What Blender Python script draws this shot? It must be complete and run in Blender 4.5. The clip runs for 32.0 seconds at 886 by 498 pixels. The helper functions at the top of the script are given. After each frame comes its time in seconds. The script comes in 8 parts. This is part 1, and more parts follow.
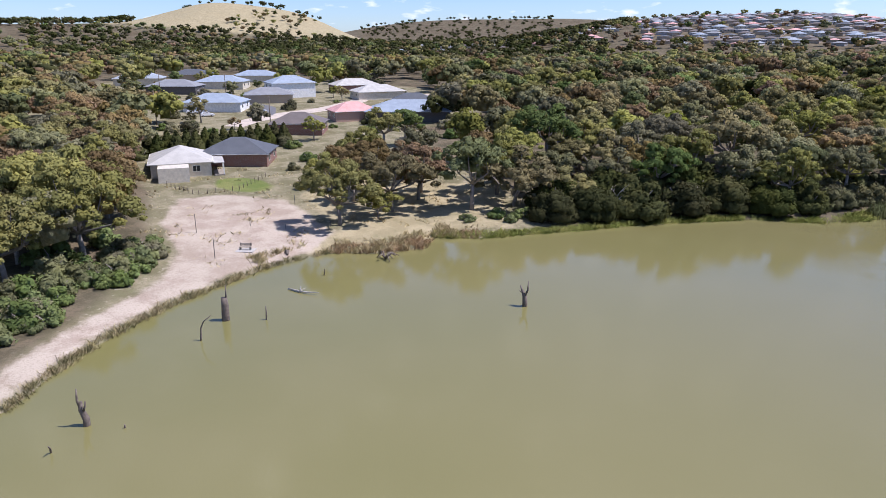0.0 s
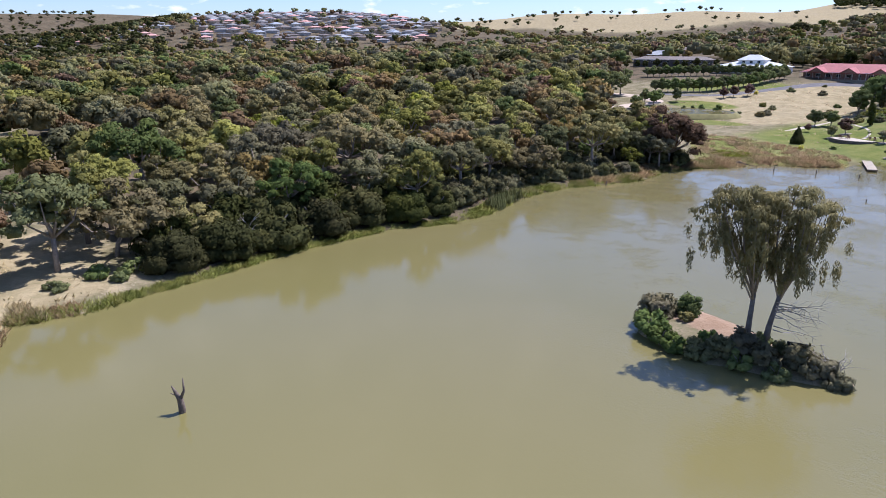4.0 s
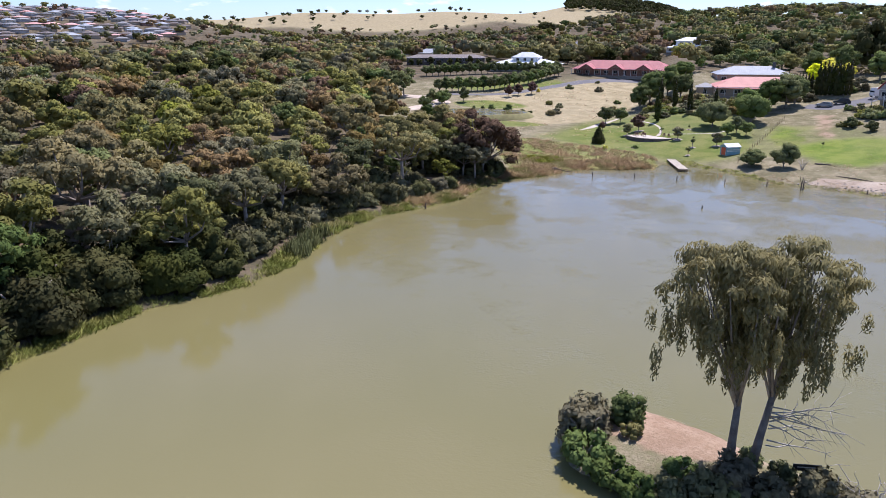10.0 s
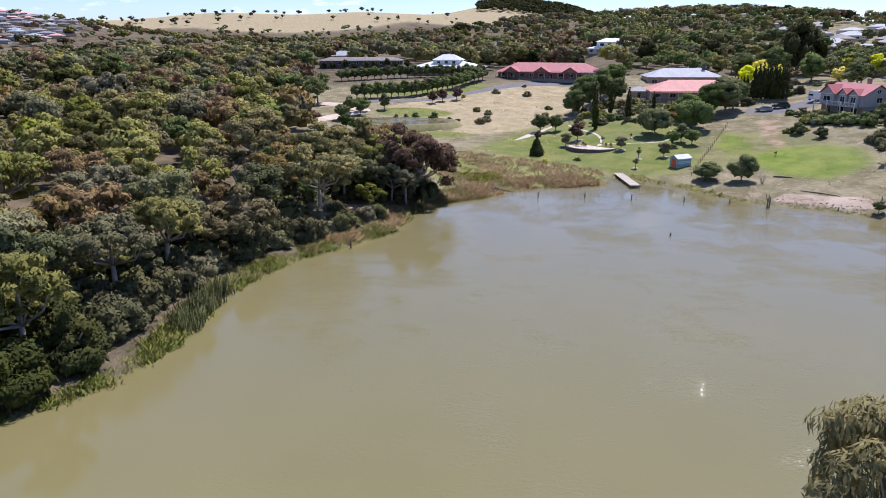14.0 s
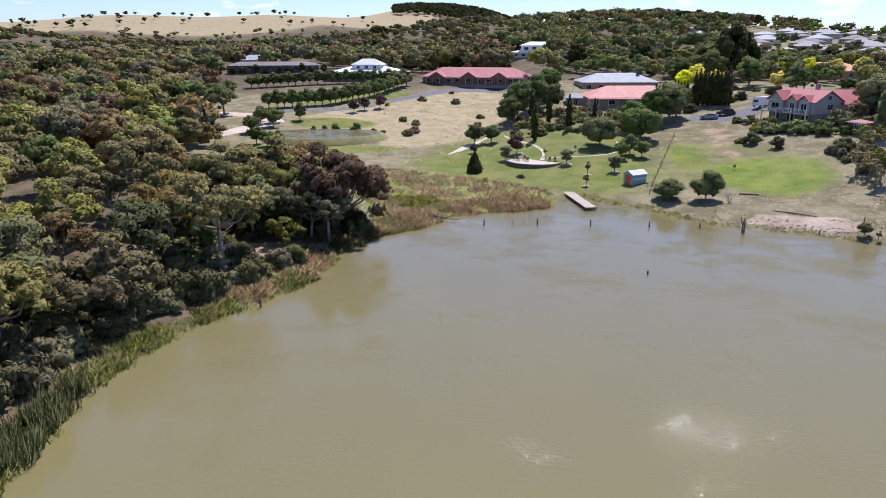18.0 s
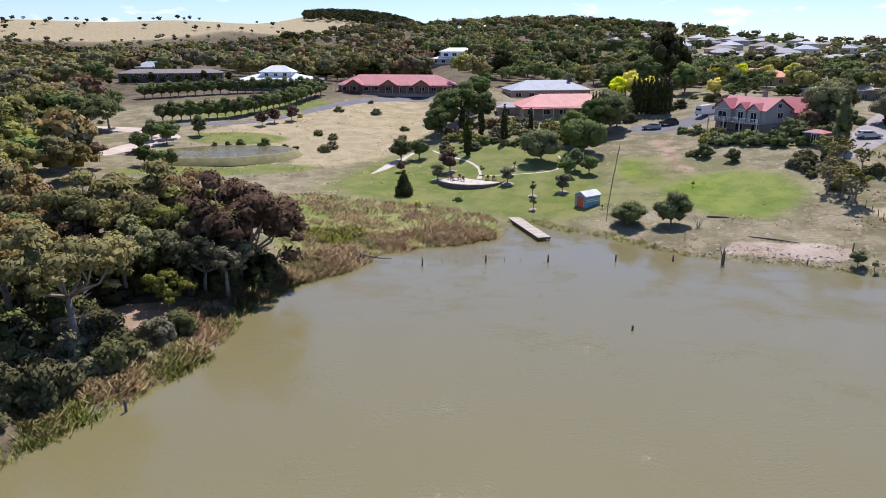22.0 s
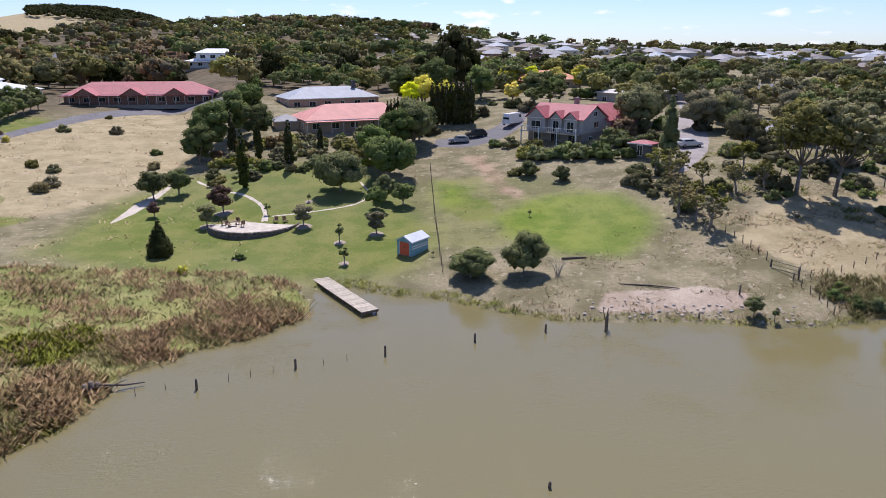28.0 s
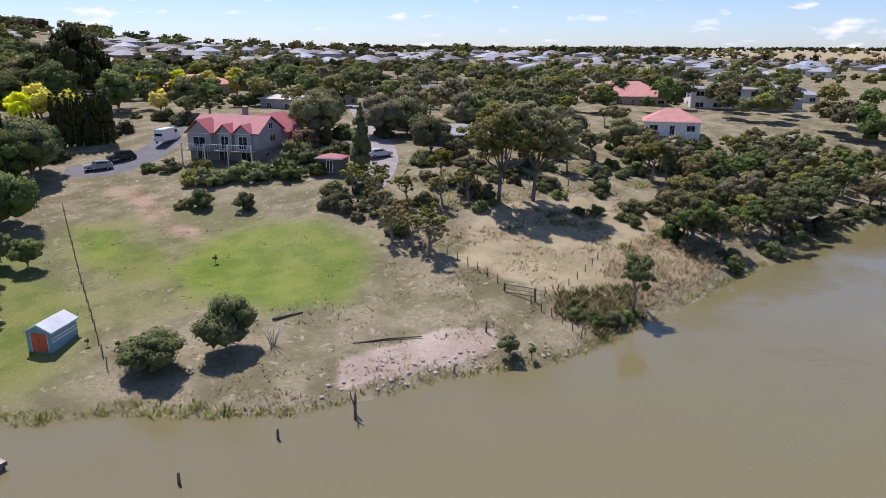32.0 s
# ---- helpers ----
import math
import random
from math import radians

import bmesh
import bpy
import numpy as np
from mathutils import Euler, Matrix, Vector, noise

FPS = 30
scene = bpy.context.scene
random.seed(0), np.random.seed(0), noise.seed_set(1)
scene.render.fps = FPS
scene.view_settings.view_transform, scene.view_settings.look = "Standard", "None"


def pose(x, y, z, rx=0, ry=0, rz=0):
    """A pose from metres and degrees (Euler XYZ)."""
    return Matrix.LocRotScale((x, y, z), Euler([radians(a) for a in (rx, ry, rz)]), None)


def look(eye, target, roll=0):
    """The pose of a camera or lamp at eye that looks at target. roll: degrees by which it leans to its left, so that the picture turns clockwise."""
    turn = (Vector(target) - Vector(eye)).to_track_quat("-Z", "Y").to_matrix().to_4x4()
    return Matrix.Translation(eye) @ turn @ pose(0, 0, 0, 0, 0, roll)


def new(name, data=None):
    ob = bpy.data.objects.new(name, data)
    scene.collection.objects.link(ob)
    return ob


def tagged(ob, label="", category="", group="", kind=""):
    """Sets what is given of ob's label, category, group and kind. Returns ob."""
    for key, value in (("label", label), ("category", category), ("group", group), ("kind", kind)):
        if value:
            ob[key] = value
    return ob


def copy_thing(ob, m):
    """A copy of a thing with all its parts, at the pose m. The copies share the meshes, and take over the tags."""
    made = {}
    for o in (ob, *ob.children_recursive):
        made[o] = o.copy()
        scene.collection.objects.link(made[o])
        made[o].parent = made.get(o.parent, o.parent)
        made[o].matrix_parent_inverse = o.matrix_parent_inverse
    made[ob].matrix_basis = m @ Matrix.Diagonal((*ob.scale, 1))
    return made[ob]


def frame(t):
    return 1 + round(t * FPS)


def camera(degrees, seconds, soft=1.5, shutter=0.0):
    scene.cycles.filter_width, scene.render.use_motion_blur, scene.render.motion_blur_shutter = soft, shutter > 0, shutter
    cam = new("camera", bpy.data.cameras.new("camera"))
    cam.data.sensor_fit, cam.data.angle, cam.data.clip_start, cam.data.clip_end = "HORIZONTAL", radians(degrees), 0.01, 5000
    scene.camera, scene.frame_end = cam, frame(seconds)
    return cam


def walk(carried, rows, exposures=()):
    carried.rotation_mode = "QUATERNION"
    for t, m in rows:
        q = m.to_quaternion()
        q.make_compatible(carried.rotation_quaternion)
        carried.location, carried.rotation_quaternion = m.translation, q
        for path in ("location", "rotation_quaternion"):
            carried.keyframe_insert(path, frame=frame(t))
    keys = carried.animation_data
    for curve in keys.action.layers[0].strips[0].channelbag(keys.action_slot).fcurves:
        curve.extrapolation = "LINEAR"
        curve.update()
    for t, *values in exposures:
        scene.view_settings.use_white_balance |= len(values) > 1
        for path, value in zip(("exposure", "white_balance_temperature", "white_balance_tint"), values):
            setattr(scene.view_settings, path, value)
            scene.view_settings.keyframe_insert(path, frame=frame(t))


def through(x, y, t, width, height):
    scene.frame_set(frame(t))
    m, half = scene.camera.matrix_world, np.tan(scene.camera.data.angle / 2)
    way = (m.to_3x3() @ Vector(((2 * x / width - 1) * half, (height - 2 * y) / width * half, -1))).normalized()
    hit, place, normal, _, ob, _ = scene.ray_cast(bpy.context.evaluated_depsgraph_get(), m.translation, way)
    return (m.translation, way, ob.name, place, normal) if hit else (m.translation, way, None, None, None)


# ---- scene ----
cam = camera(64.7, 32.0, soft=0.8)
PATH = [
    (0, (58.338, -75.197, 30.303), (56.515, -74.609, 29.731), -0.1),
    (0.5, (55.511, -75.304, 30.319), (53.739, -74.576, 29.746), -0.2),
    (1, (52.44, -75.136, 30.246), (50.729, -74.273, 29.673), -0.1),
    (2, (47.326, -74.368, 30.361), (45.766, -73.256, 29.786), 0.1),
    (2.5, (44.656, -73.638, 30.434), (43.188, -72.406, 29.86), 0.1),
    (3, (42.349, -72.758, 30.41), (40.976, -71.422, 29.835), 0.1),
    (3.5, (40.236, -71.602, 30.782), (38.968, -70.168, 30.202), -0.1),
    (5.5, (31.784, -65.208, 30.947), (30.765, -63.589, 30.365), -0.1),
    (6, (29.878, -63.218, 30.951), (28.921, -61.562, 30.367), -0.0),
    (7, (26.187, -59.344, 30.84), (25.35, -57.624, 30.254), 0.0),
    (8, (22.849, -55.17, 30.467), (22.096, -53.413, 29.88), 0.1),
    (9, (19.85, -50.743, 29.903), (19.161, -48.959, 29.317), -0.0),
    (10, (17.143, -46.157, 29.559), (16.515, -44.351, 28.974), -0.1),
    (11, (14.836, -41.253, 29.477), (14.264, -39.427, 28.894), -0.2),
    (12, (12.516, -36.213, 29.625), (12.0, -34.371, 29.042), -0.3),
    (13, (10.583, -31.42, 29.858), (10.123, -29.564, 29.273), -0.2),
    (14, (8.696, -26.092, 29.853), (8.288, -24.223, 29.269), -0.2),
    (14.5, (7.718, -23.405, 29.977), (7.336, -21.53, 29.392), -0.2),
    (16.5, (4.684, -13.191, 29.816), (4.409, -11.298, 29.234), -0.1),
    (17, (3.977, -10.749, 29.729), (3.731, -8.851, 29.149), -0.2),
    (18, (2.855, -5.632, 29.556), (2.665, -3.726, 28.981), -0.1),
    (19, (1.764, -0.368, 29.296), (1.631, 1.545, 28.727), -0.1),
    (20, (0.829, 4.823, 29.088), (0.753, 6.74, 28.525), -0.1),
    (21, (-0.006, 10.066, 28.906), (-0.024, 11.987, 28.346), -0.0),
    (22, (-0.52, 15.142, 28.831), (-0.481, 17.062, 28.274), -0.0),
    (23, (-0.901, 20.31, 28.609), (-0.806, 22.229, 28.053), -0.1),
    (24, (-1.129, 25.573, 28.439), (-0.98, 27.488, 27.884), 0.0),
    (24.5, (-1.094, 28.408, 28.449), (-0.919, 30.321, 27.893), 0.0),
    (26.5, (-0.783, 39.278, 28.933), (-0.362, 41.151, 28.375), 0.1),
    (27, (-0.621, 42.018, 28.883), (-0.127, 43.875, 28.326), 0.1),
    (27.5, (-0.5, 44.427, 28.929), (0.074, 46.26, 28.372), 0.1),
    (28, (0.011, 46.94, 28.953), (0.662, 48.748, 28.398), 0.1),
    (28.5, (0.473, 49.487, 28.978), (1.203, 51.264, 28.423), 0.1),
    (29, (0.953, 52.207, 29.034), (1.762, 53.949, 28.478), 0.1),
    (29.5, (1.667, 54.624, 29.216), (2.551, 56.33, 28.661), 0.1),
    (30, (2.426, 57.211, 29.206), (3.426, 58.853, 28.654), 0.1),
    (30.5, (3.209, 59.938, 29.108), (4.325, 61.504, 28.558), 0.2),
    (31, (4.181, 62.209, 29.114), (5.4, 63.697, 28.564), 0.1),
    (31.5, (5.38, 64.022, 29.235), (6.7, 65.42, 28.685), 0.0),
    (32, (6.564, 66.445, 28.999), (7.99, 67.735, 28.448), 0.2),
]
walk(cam, [(t, look(eye, target, roll)) for t, eye, target, roll in PATH],
     [(0, 0.29, 5900, 20), (8, 0.43, 6000, 22), (13, 0.37, 6020, 22), (20, 0.29, 6100, 21), (24, 0.27, 6150, 20), (32, 0.12, 6180, 23)])

# ---- daylight ----
SUN_AZ, SUN_EL = 17.0, 60.0     # degrees from +y towards +x; above the horizon
world = bpy.data.worlds.new("sky")
scene.world = world
world.use_nodes = True
wn, wl = world.node_tree.nodes, world.node_tree.links
sky = wn.new("ShaderNodeTexSky")
sky.sky_type = "NISHITA"
sky.sun_disc = False
sky.sun_elevation, sky.sun_rotation = radians(SUN_EL), radians(SUN_AZ)
sky.altitude, sky.air_density, sky.dust_density, sky.ozone_density = 100, 0.8, 0.35, 2.0
wn["Background"].inputs["Strength"].default_value = 0.108
tone = wn.new("ShaderNodeMix")
tone.data_type, tone.blend_type = "RGBA", "MULTIPLY"
tone.inputs[0].default_value, tone.inputs[7].default_value = 1.0, (0.86, 0.97, 1.12, 1)
wl.new(sky.outputs["Color"], tone.inputs[6])
# small fair-weather clouds
way, squeeze, puffs, ramp, cover = (wn.new(f"ShaderNode{k}") for k in ("TexCoord", "Mapping", "TexNoise", "ValToRGB", "Mix"))
squeeze.inputs["Scale"].default_value = (1.0, 1.0, 3.2)
puffs.inputs["Scale"].default_value, puffs.inputs["Detail"].default_value = 20.0, 5.0
ramp.color_ramp.elements[0].position, ramp.color_ramp.elements[1].position = 0.6, 0.74
cover.data_type = "RGBA"
cover.inputs[7].default_value = (8.5, 8.8, 9.2, 1)
wl.new(way.outputs["Generated"], squeeze.inputs["Vector"])
wl.new(squeeze.outputs["Vector"], puffs.inputs["Vector"])
wl.new(puffs.outputs["Fac"], ramp.inputs["Fac"])
wl.new(ramp.outputs["Color"], cover.inputs[0])
wl.new(tone.outputs[2], cover.inputs[6])
wl.new(cover.outputs[2], wn["Background"].inputs["Color"])
sun = new("sun", bpy.data.lights.new("sun", "SUN"))
sun.data.energy, sun.data.angle, sun.data.color = 4.6, radians(0.53), (1.0, 0.96, 0.9)
_a, _e = radians(SUN_AZ), radians(SUN_EL)
sun.matrix_world = look((0, 0, 200), (-math.sin(_a) * math.cos(_e), -math.cos(_a) * math.cos(_e), 200 - math.sin(_e)))

# ---- the lie of the land ----
SHORE = np.array([(-3, -94.6), (-10.6, -91.7), (-18, -87.6), (-26, -81.7), (-36.5, -70.7), (-41.5, -60.6), (-39.2, -54), (-39.2, -47),
                  (-45, -43.5), (-42, -37), (-42, -28), (-41.3, -20), (-41.7, -10), (-40.6, 1), (-38.8, 12), (-33, 22), (-31.5, 32),
                  (-33.2, 42), (-33.4, 51), (-31, 61), (-25.5, 69.5), (-21.8, 78), (-21.5, 89), (-17.2, 99), (-10, 105.5), (-8.3, 111.5),
                  (-3, 114.7), (4, 117), (10.8, 121.7), (12.8, 129), (16.5, 130), (21.5, 124), (27, 120.8), (31.8, 114.5), (36.8, 109.8),
                  (48.6, 105.6), (60, 99.6), (68.5, 98.2), (95, 96.4), (123, 94), (149, 88), (190, 60), (200, -60), (120, -135), (30, -122)], float)
ISLE = np.array([(10.6, 0), (12.2, -2.6), (15.9, -4.1), (20, -5.0), (25, -4.3), (30, -3.2), (32.3, -2.2), (30, 0.3), (25, 2.5), (20, 6), (15, 7.5), (11, 4.5)], float)


def ss(t):
    t = np.clip(t, 0, 1)
    return t * t * (3 - 2 * t)


def poly_dist(x, y, poly):
    """Signed distance to a closed outline, positive outside."""
    x, y = np.asarray(x, float), np.asarray(y, float)
    best, inside = np.full(x.shape, 1e18), np.zeros(x.shape, bool)
    for (ax, ay), (bx, by) in zip(poly, np.roll(poly, -1, 0)):
        dx, dy = bx - ax, by - ay
        t = np.clip(((x - ax) * dx + (y - ay) * dy) / (dx * dx + dy * dy), 0, 1)
        best = np.minimum(best, (x - ax - t * dx) ** 2 + (y - ay - t * dy) ** 2)
        crosses = (ay > y) != (by > y)
        with np.errstate(divide="ignore", invalid="ignore"):
            inside ^= crosses & (x < ax + (y - ay) * dx / (dy if dy else 1e-9))
    return np.where(inside, -1, 1) * np.sqrt(best)


# hills: azimuth from +y in degrees, distance, height, spread across and along
HILLS = [(-89, 1600, 80, 200, 280), (-52, 690, -15, 420, 300), (-68, 2400, 76, 640, 400), (-51, 1250, 50, 300, 420), (-38, 1900, 44, 420, 300),
         (-24, 1800, 44, 300, 260), (-12, 1900, 38, 300, 300), (-6, 2300, 92, 280, 400), (3, 900, 27, 250, 260), (17, 760, 10, 200, 200),
         (-107, 1450, 44, 420, 300)]


def lake(x, y):
    return np.maximum(poly_dist(x, y, SHORE), -poly_dist(x, y, ISLE))


def wobble(x, y):
    return 0.5 * np.sin(x * 0.9 + 1.3 * np.sin(y * 0.37)) + 0.35 * np.sin(y * 1.31 + x * 0.45) + 0.4 * np.sin(0.23 * x - 0.31 * y)


def height(x, y):
    x, y = np.asarray(x, float), np.asarray(y, float)
    d_shore, d_isle = poly_dist(x, y, SHORE), poly_dist(x, y, ISLE)
    d = d_shore + 0.35 * wobble(x, y) * (np.abs(d_shore) < 6)
    north = ss((y - 60) / 50)
    k = 0.04 + north * (0.08 * ss((x + 5) / 25) + 0.13 * ss((x - 50) / 45))
    out = np.maximum(d, 0)
    z = 0.55 * (1 - np.exp(-out / 2.2)) + 13 * np.tanh(k * out / 13)
    z = z + 0.025 * np.clip(y - 150, 0, 300) + 3.5 * np.exp(-((x + 55) ** 2 + (y - 280) ** 2) / 60**2)
    z = z + 0.12 * np.sin(x * 0.11 + 2) * np.sin(y * 0.13) * ss(out / 12)
    far = np.hypot(x, y)
    for az, dist, high, across, along in HILLS:
        a = math.radians(az)
        u, v = x * math.cos(a) - y * math.sin(a), x * math.sin(a) + y * math.cos(a) - dist
        z = z + high * np.exp(-np.abs(u / across) ** 3 - (v / along) ** 2) * ss((far - 300) / 300)
    z = z + 4 * np.sin(x * 0.006 + 1) * np.sin(y * 0.007) * ss((far - 500) / 600)
    z = np.where(d < 0, np.maximum(-2.0, 0.35 * d), z)
    isle = 1.5 * (1 - np.exp(np.minimum(d_isle, 0) / 2.5)) + 0.15
    return np.where(d_isle < 0, isle, np.where(d_isle < 4, np.maximum(z, -0.35 * d_isle), z))

# ---- materials ----
class Mat:
    """A node material with a few shorthands."""

    def __init__(self, name, rough=0.8, metal=0.0, spec=None):
        self.m = bpy.data.materials.new(name)
        self.m.use_nodes = True
        self.n, self.l = self.m.node_tree.nodes, self.m.node_tree.links
        self.b = self.n["Principled BSDF"]
        self.b.inputs["Roughness"].default_value, self.b.inputs["Metallic"].default_value = rough, metal
        if spec is not None:
            self.b.inputs["Specular IOR Level"].default_value = spec
        self.pos = None

    def where(self, scale=(1, 1, 1), local=False):
        c = self.n.new("ShaderNodeTexCoord") if local else self.n.new("ShaderNodeNewGeometry")
        m = self.n.new("ShaderNodeMapping")
        m.inputs["Scale"].default_value = scale
        self.l.new(c.outputs["Object" if local else "Position"], m.inputs["Vector"])
        return m.outputs["Vector"]

    def noise(self, scale, detail=4, rough=0.55, at=None, local=False):
        t = self.n.new("ShaderNodeTexNoise")
        t.inputs["Scale"].default_value, t.inputs["Detail"].default_value, t.inputs["Roughness"].default_value = scale, detail, rough
        self.l.new(at or self.where(local=local), t.inputs["Vector"])
        return t.outputs["Fac"]

    def ramp(self, fac, stops, hard=False):
        r = self.n.new("ShaderNodeValToRGB")
        r.color_ramp.interpolation = "CONSTANT" if hard else "LINEAR"
        el = r.color_ramp.elements
        while len(el) < len(stops):
            el.new(0.5)
        for e, (p, c) in zip(el, stops):
            e.position, e.color = p, (*c, 1) if len(c) == 3 else c
        self.l.new(fac, r.inputs["Fac"])
        return r.outputs["Color"]

    def mix(self, fac, a, b, mode="MIX"):
        m = self.n.new("ShaderNodeMix")
        m.data_type, m.blend_type = "RGBA", mode
        for key, v in ((0, fac), (6, a), (7, b)):
            if hasattr(v, "default_value") or hasattr(v, "links"):
                self.l.new(v, m.inputs[key])
            else:
                m.inputs[key].default_value = (*v, 1) if isinstance(v, tuple) else v
        return m.outputs[2]

    def math(self, op, a, b=None, c=None):
        m = self.n.new("ShaderNodeMath")
        m.operation = op
        for i, v in enumerate((a, b, c)):
            if v is None:
                continue
            if isinstance(v, (int, float)):
                m.inputs[i].default_value = v
            else:
                self.l.new(v, m.inputs[i])
        return m.outputs[0]

    def step(self, v, lo, hi):
        m = self.n.new("ShaderNodeMapRange")
        m.interpolation_type = "SMOOTHSTEP"
        m.inputs["From Min"].default_value, m.inputs["From Max"].default_value = lo, hi
        self.l.new(v, m.inputs["Value"])
        return m.outputs["Result"]

    def attr(self, name):
        a = self.n.new("ShaderNodeAttribute")
        a.attribute_name = name
        return a.outputs["Fac"]

    def chance(self):
        return self.n.new("ShaderNodeObjectInfo").outputs["Random"]

    def island(self):
        return self.n.new("ShaderNodeNewGeometry").outputs["Random Per Island"]

    def color(self, c):
        if isinstance(c, tuple):
            self.b.inputs["Base Color"].default_value = (*c, 1)
        else:
            self.l.new(c, self.b.inputs["Base Color"])
        return self

    def rough(self, r):
        self.l.new(r, self.b.inputs["Roughness"])
        return self

    def bump(self, fac, strength=0.3, dist=0.02):
        b = self.n.new("ShaderNodeBump")
        b.inputs["Strength"].default_value, b.inputs["Distance"].default_value = strength, dist
        self.l.new(fac, b.inputs["Height"])
        self.l.new(b.outputs["Normal"], self.b.inputs["Normal"])
        return self


def plain(name, c, rough=0.7, metal=0.0, vary=0.18, scale=1.5, bump=0.0):
    """A painted or raw surface with soft stains and fine grain."""
    m = Mat(name, rough, metal)
    lo, hi = tuple(v * (1 - vary) for v in c), tuple(min(1, v * (1 + vary)) for v in c)
    big = m.ramp(m.noise(scale, 3), [(0.3, lo), (0.7, hi)])
    m.color(m.mix(0.25, big, m.ramp(m.noise(scale * 12, 2), [(0.35, lo), (0.65, hi)])))
    if bump:
        m.bump(m.noise(scale * 14, 3), bump, 0.02)
    return m.m


def foliage(name, dark, light, tint=None, through=0.2, grain=0.2, swing=0.6):
    """Leaves: each clump and each tree differs a little."""
    m = Mat(name, 0.8, spec=0.06)
    mid = tuple((a + 1.3 * b) / 2.3 for a, b in zip(dark, light))
    fine = m.noise(2.6, 3, 0.65)
    c = m.ramp(fine, [(0.3, tuple(0.35 * a + 0.65 * b for a, b in zip(dark, mid))), (0.5, mid), (0.7, tuple(1.05 * v for v in light))])
    c = m.mix(m.step(m.noise(0.3, 2), 0.42, 0.68), c, m.mix(0.6, c, tint or light))
    hsv = m.n.new("ShaderNodeHueSaturation")
    m.l.new(c, hsv.inputs["Color"])
    one = m.math("FRACT", m.math("ADD", m.chance(), m.attr("tone")))
    two = m.math("FRACT", m.math("MULTIPLY", one, 7.31))
    m.l.new(m.math("MULTIPLY_ADD", one, 0.045, 0.478), hsv.inputs["Hue"])
    m.l.new(m.math("MULTIPLY_ADD", two, swing, 1.0 - swing / 2), hsv.inputs["Value"])
    m.l.new(m.math("MULTIPLY_ADD", one, 0.25, 0.82), hsv.inputs["Saturation"])
    m.color(hsv.outputs["Color"])
    if grain:
        m.bump(fine, grain, 0.3)
    tr = m.n.new("ShaderNodeBsdfTranslucent")
    m.l.new(hsv.outputs["Color"], tr.inputs["Color"])
    mx = m.n.new("ShaderNodeMixShader")
    mx.inputs[0].default_value = through
    m.l.new(m.b.outputs[0], mx.inputs[1])
    m.l.new(tr.outputs[0], mx.inputs[2])
    m.l.new(mx.outputs[0], m.n["Material Output"].inputs["Surface"])
    return m.m


def ground_material():
    m = Mat("ground", 0.95, spec=0.1)
    big, mid, fine = m.noise(0.035, 4), m.noise(0.22, 5), m.noise(2.2, 4, 0.7)
    wob = m.math("ADD", m.math("MULTIPLY_ADD", mid, 0.9, -0.45), m.math("MULTIPLY_ADD", fine, 0.5, -0.25))
    base = m.mix(m.step(m.math("ADD", mid, m.math("MULTIPLY_ADD", fine, 0.4, -0.2)), 0.38, 0.62), (0.17, 0.145, 0.08), (0.34, 0.285, 0.185))
    base = m.mix(m.step(m.noise(0.9, 5, 0.65), 0.56, 0.68), base, (0.46, 0.39, 0.28))
    base = m.mix(m.math("MULTIPLY", m.step(fine, 0.42, 0.62), 0.55), base, (0.15, 0.15, 0.07))

    def over(c, name, a, b, soft=0.12):
        f = m.step(m.math("ADD", m.attr(name), m.math("MULTIPLY", wob, 0.55)), 0.5 - soft, 0.5 + soft)
        cc = m.mix(m.step(m.math("ADD", mid, m.math("MULTIPLY_ADD", fine, 0.5, -0.25)), 0.35, 0.65), a, b)
        return m.mix(f, c, cc)

    c = over(base, "straw", (0.34, 0.28, 0.16), (0.45, 0.37, 0.225))
    c = m.mix(m.math("MULTIPLY", m.step(m.math("ADD", m.noise(0.5, 4, 0.65), m.math("MULTIPLY_ADD", fine, 0.3, -0.15)), 0.5, 0.66), 0.55), c, m.mix(0.7, c, (0.2, 0.19, 0.09)))
    c = over(c, "lawn", (0.125, 0.165, 0.033), (0.205, 0.215, 0.06), 0.3)
    c = over(c, "marsh", (0.20, 0.235, 0.06), (0.33, 0.31, 0.12))
    c = over(c, "litter", (0.07, 0.058, 0.034), (0.165, 0.125, 0.08), 0.25)
    c = over(c, "bare", (0.40, 0.31, 0.24), (0.52, 0.43, 0.34))
    c = over(c, "green", (0.125, 0.19, 0.022), (0.21, 0.255, 0.045), 0.3)
    c = over(c, "soil", (0.30, 0.20, 0.13), (0.42, 0.30, 0.21))
    c = m.mix(m.math("MULTIPLY", m.step(m.noise(5, 4, 0.7), 0.48, 0.66), 0.5), c, m.mix(0.55, c, (0.06, 0.055, 0.025)))
    c = m.mix(m.step(big, 0.35, 0.7), c, m.mix(0.82, (0.3, 0.27, 0.18), c))
    m.color(c)
    m.bump(m.math("ADD", fine, m.noise(9, 3)), 0.6, 0.12)
    return m.m


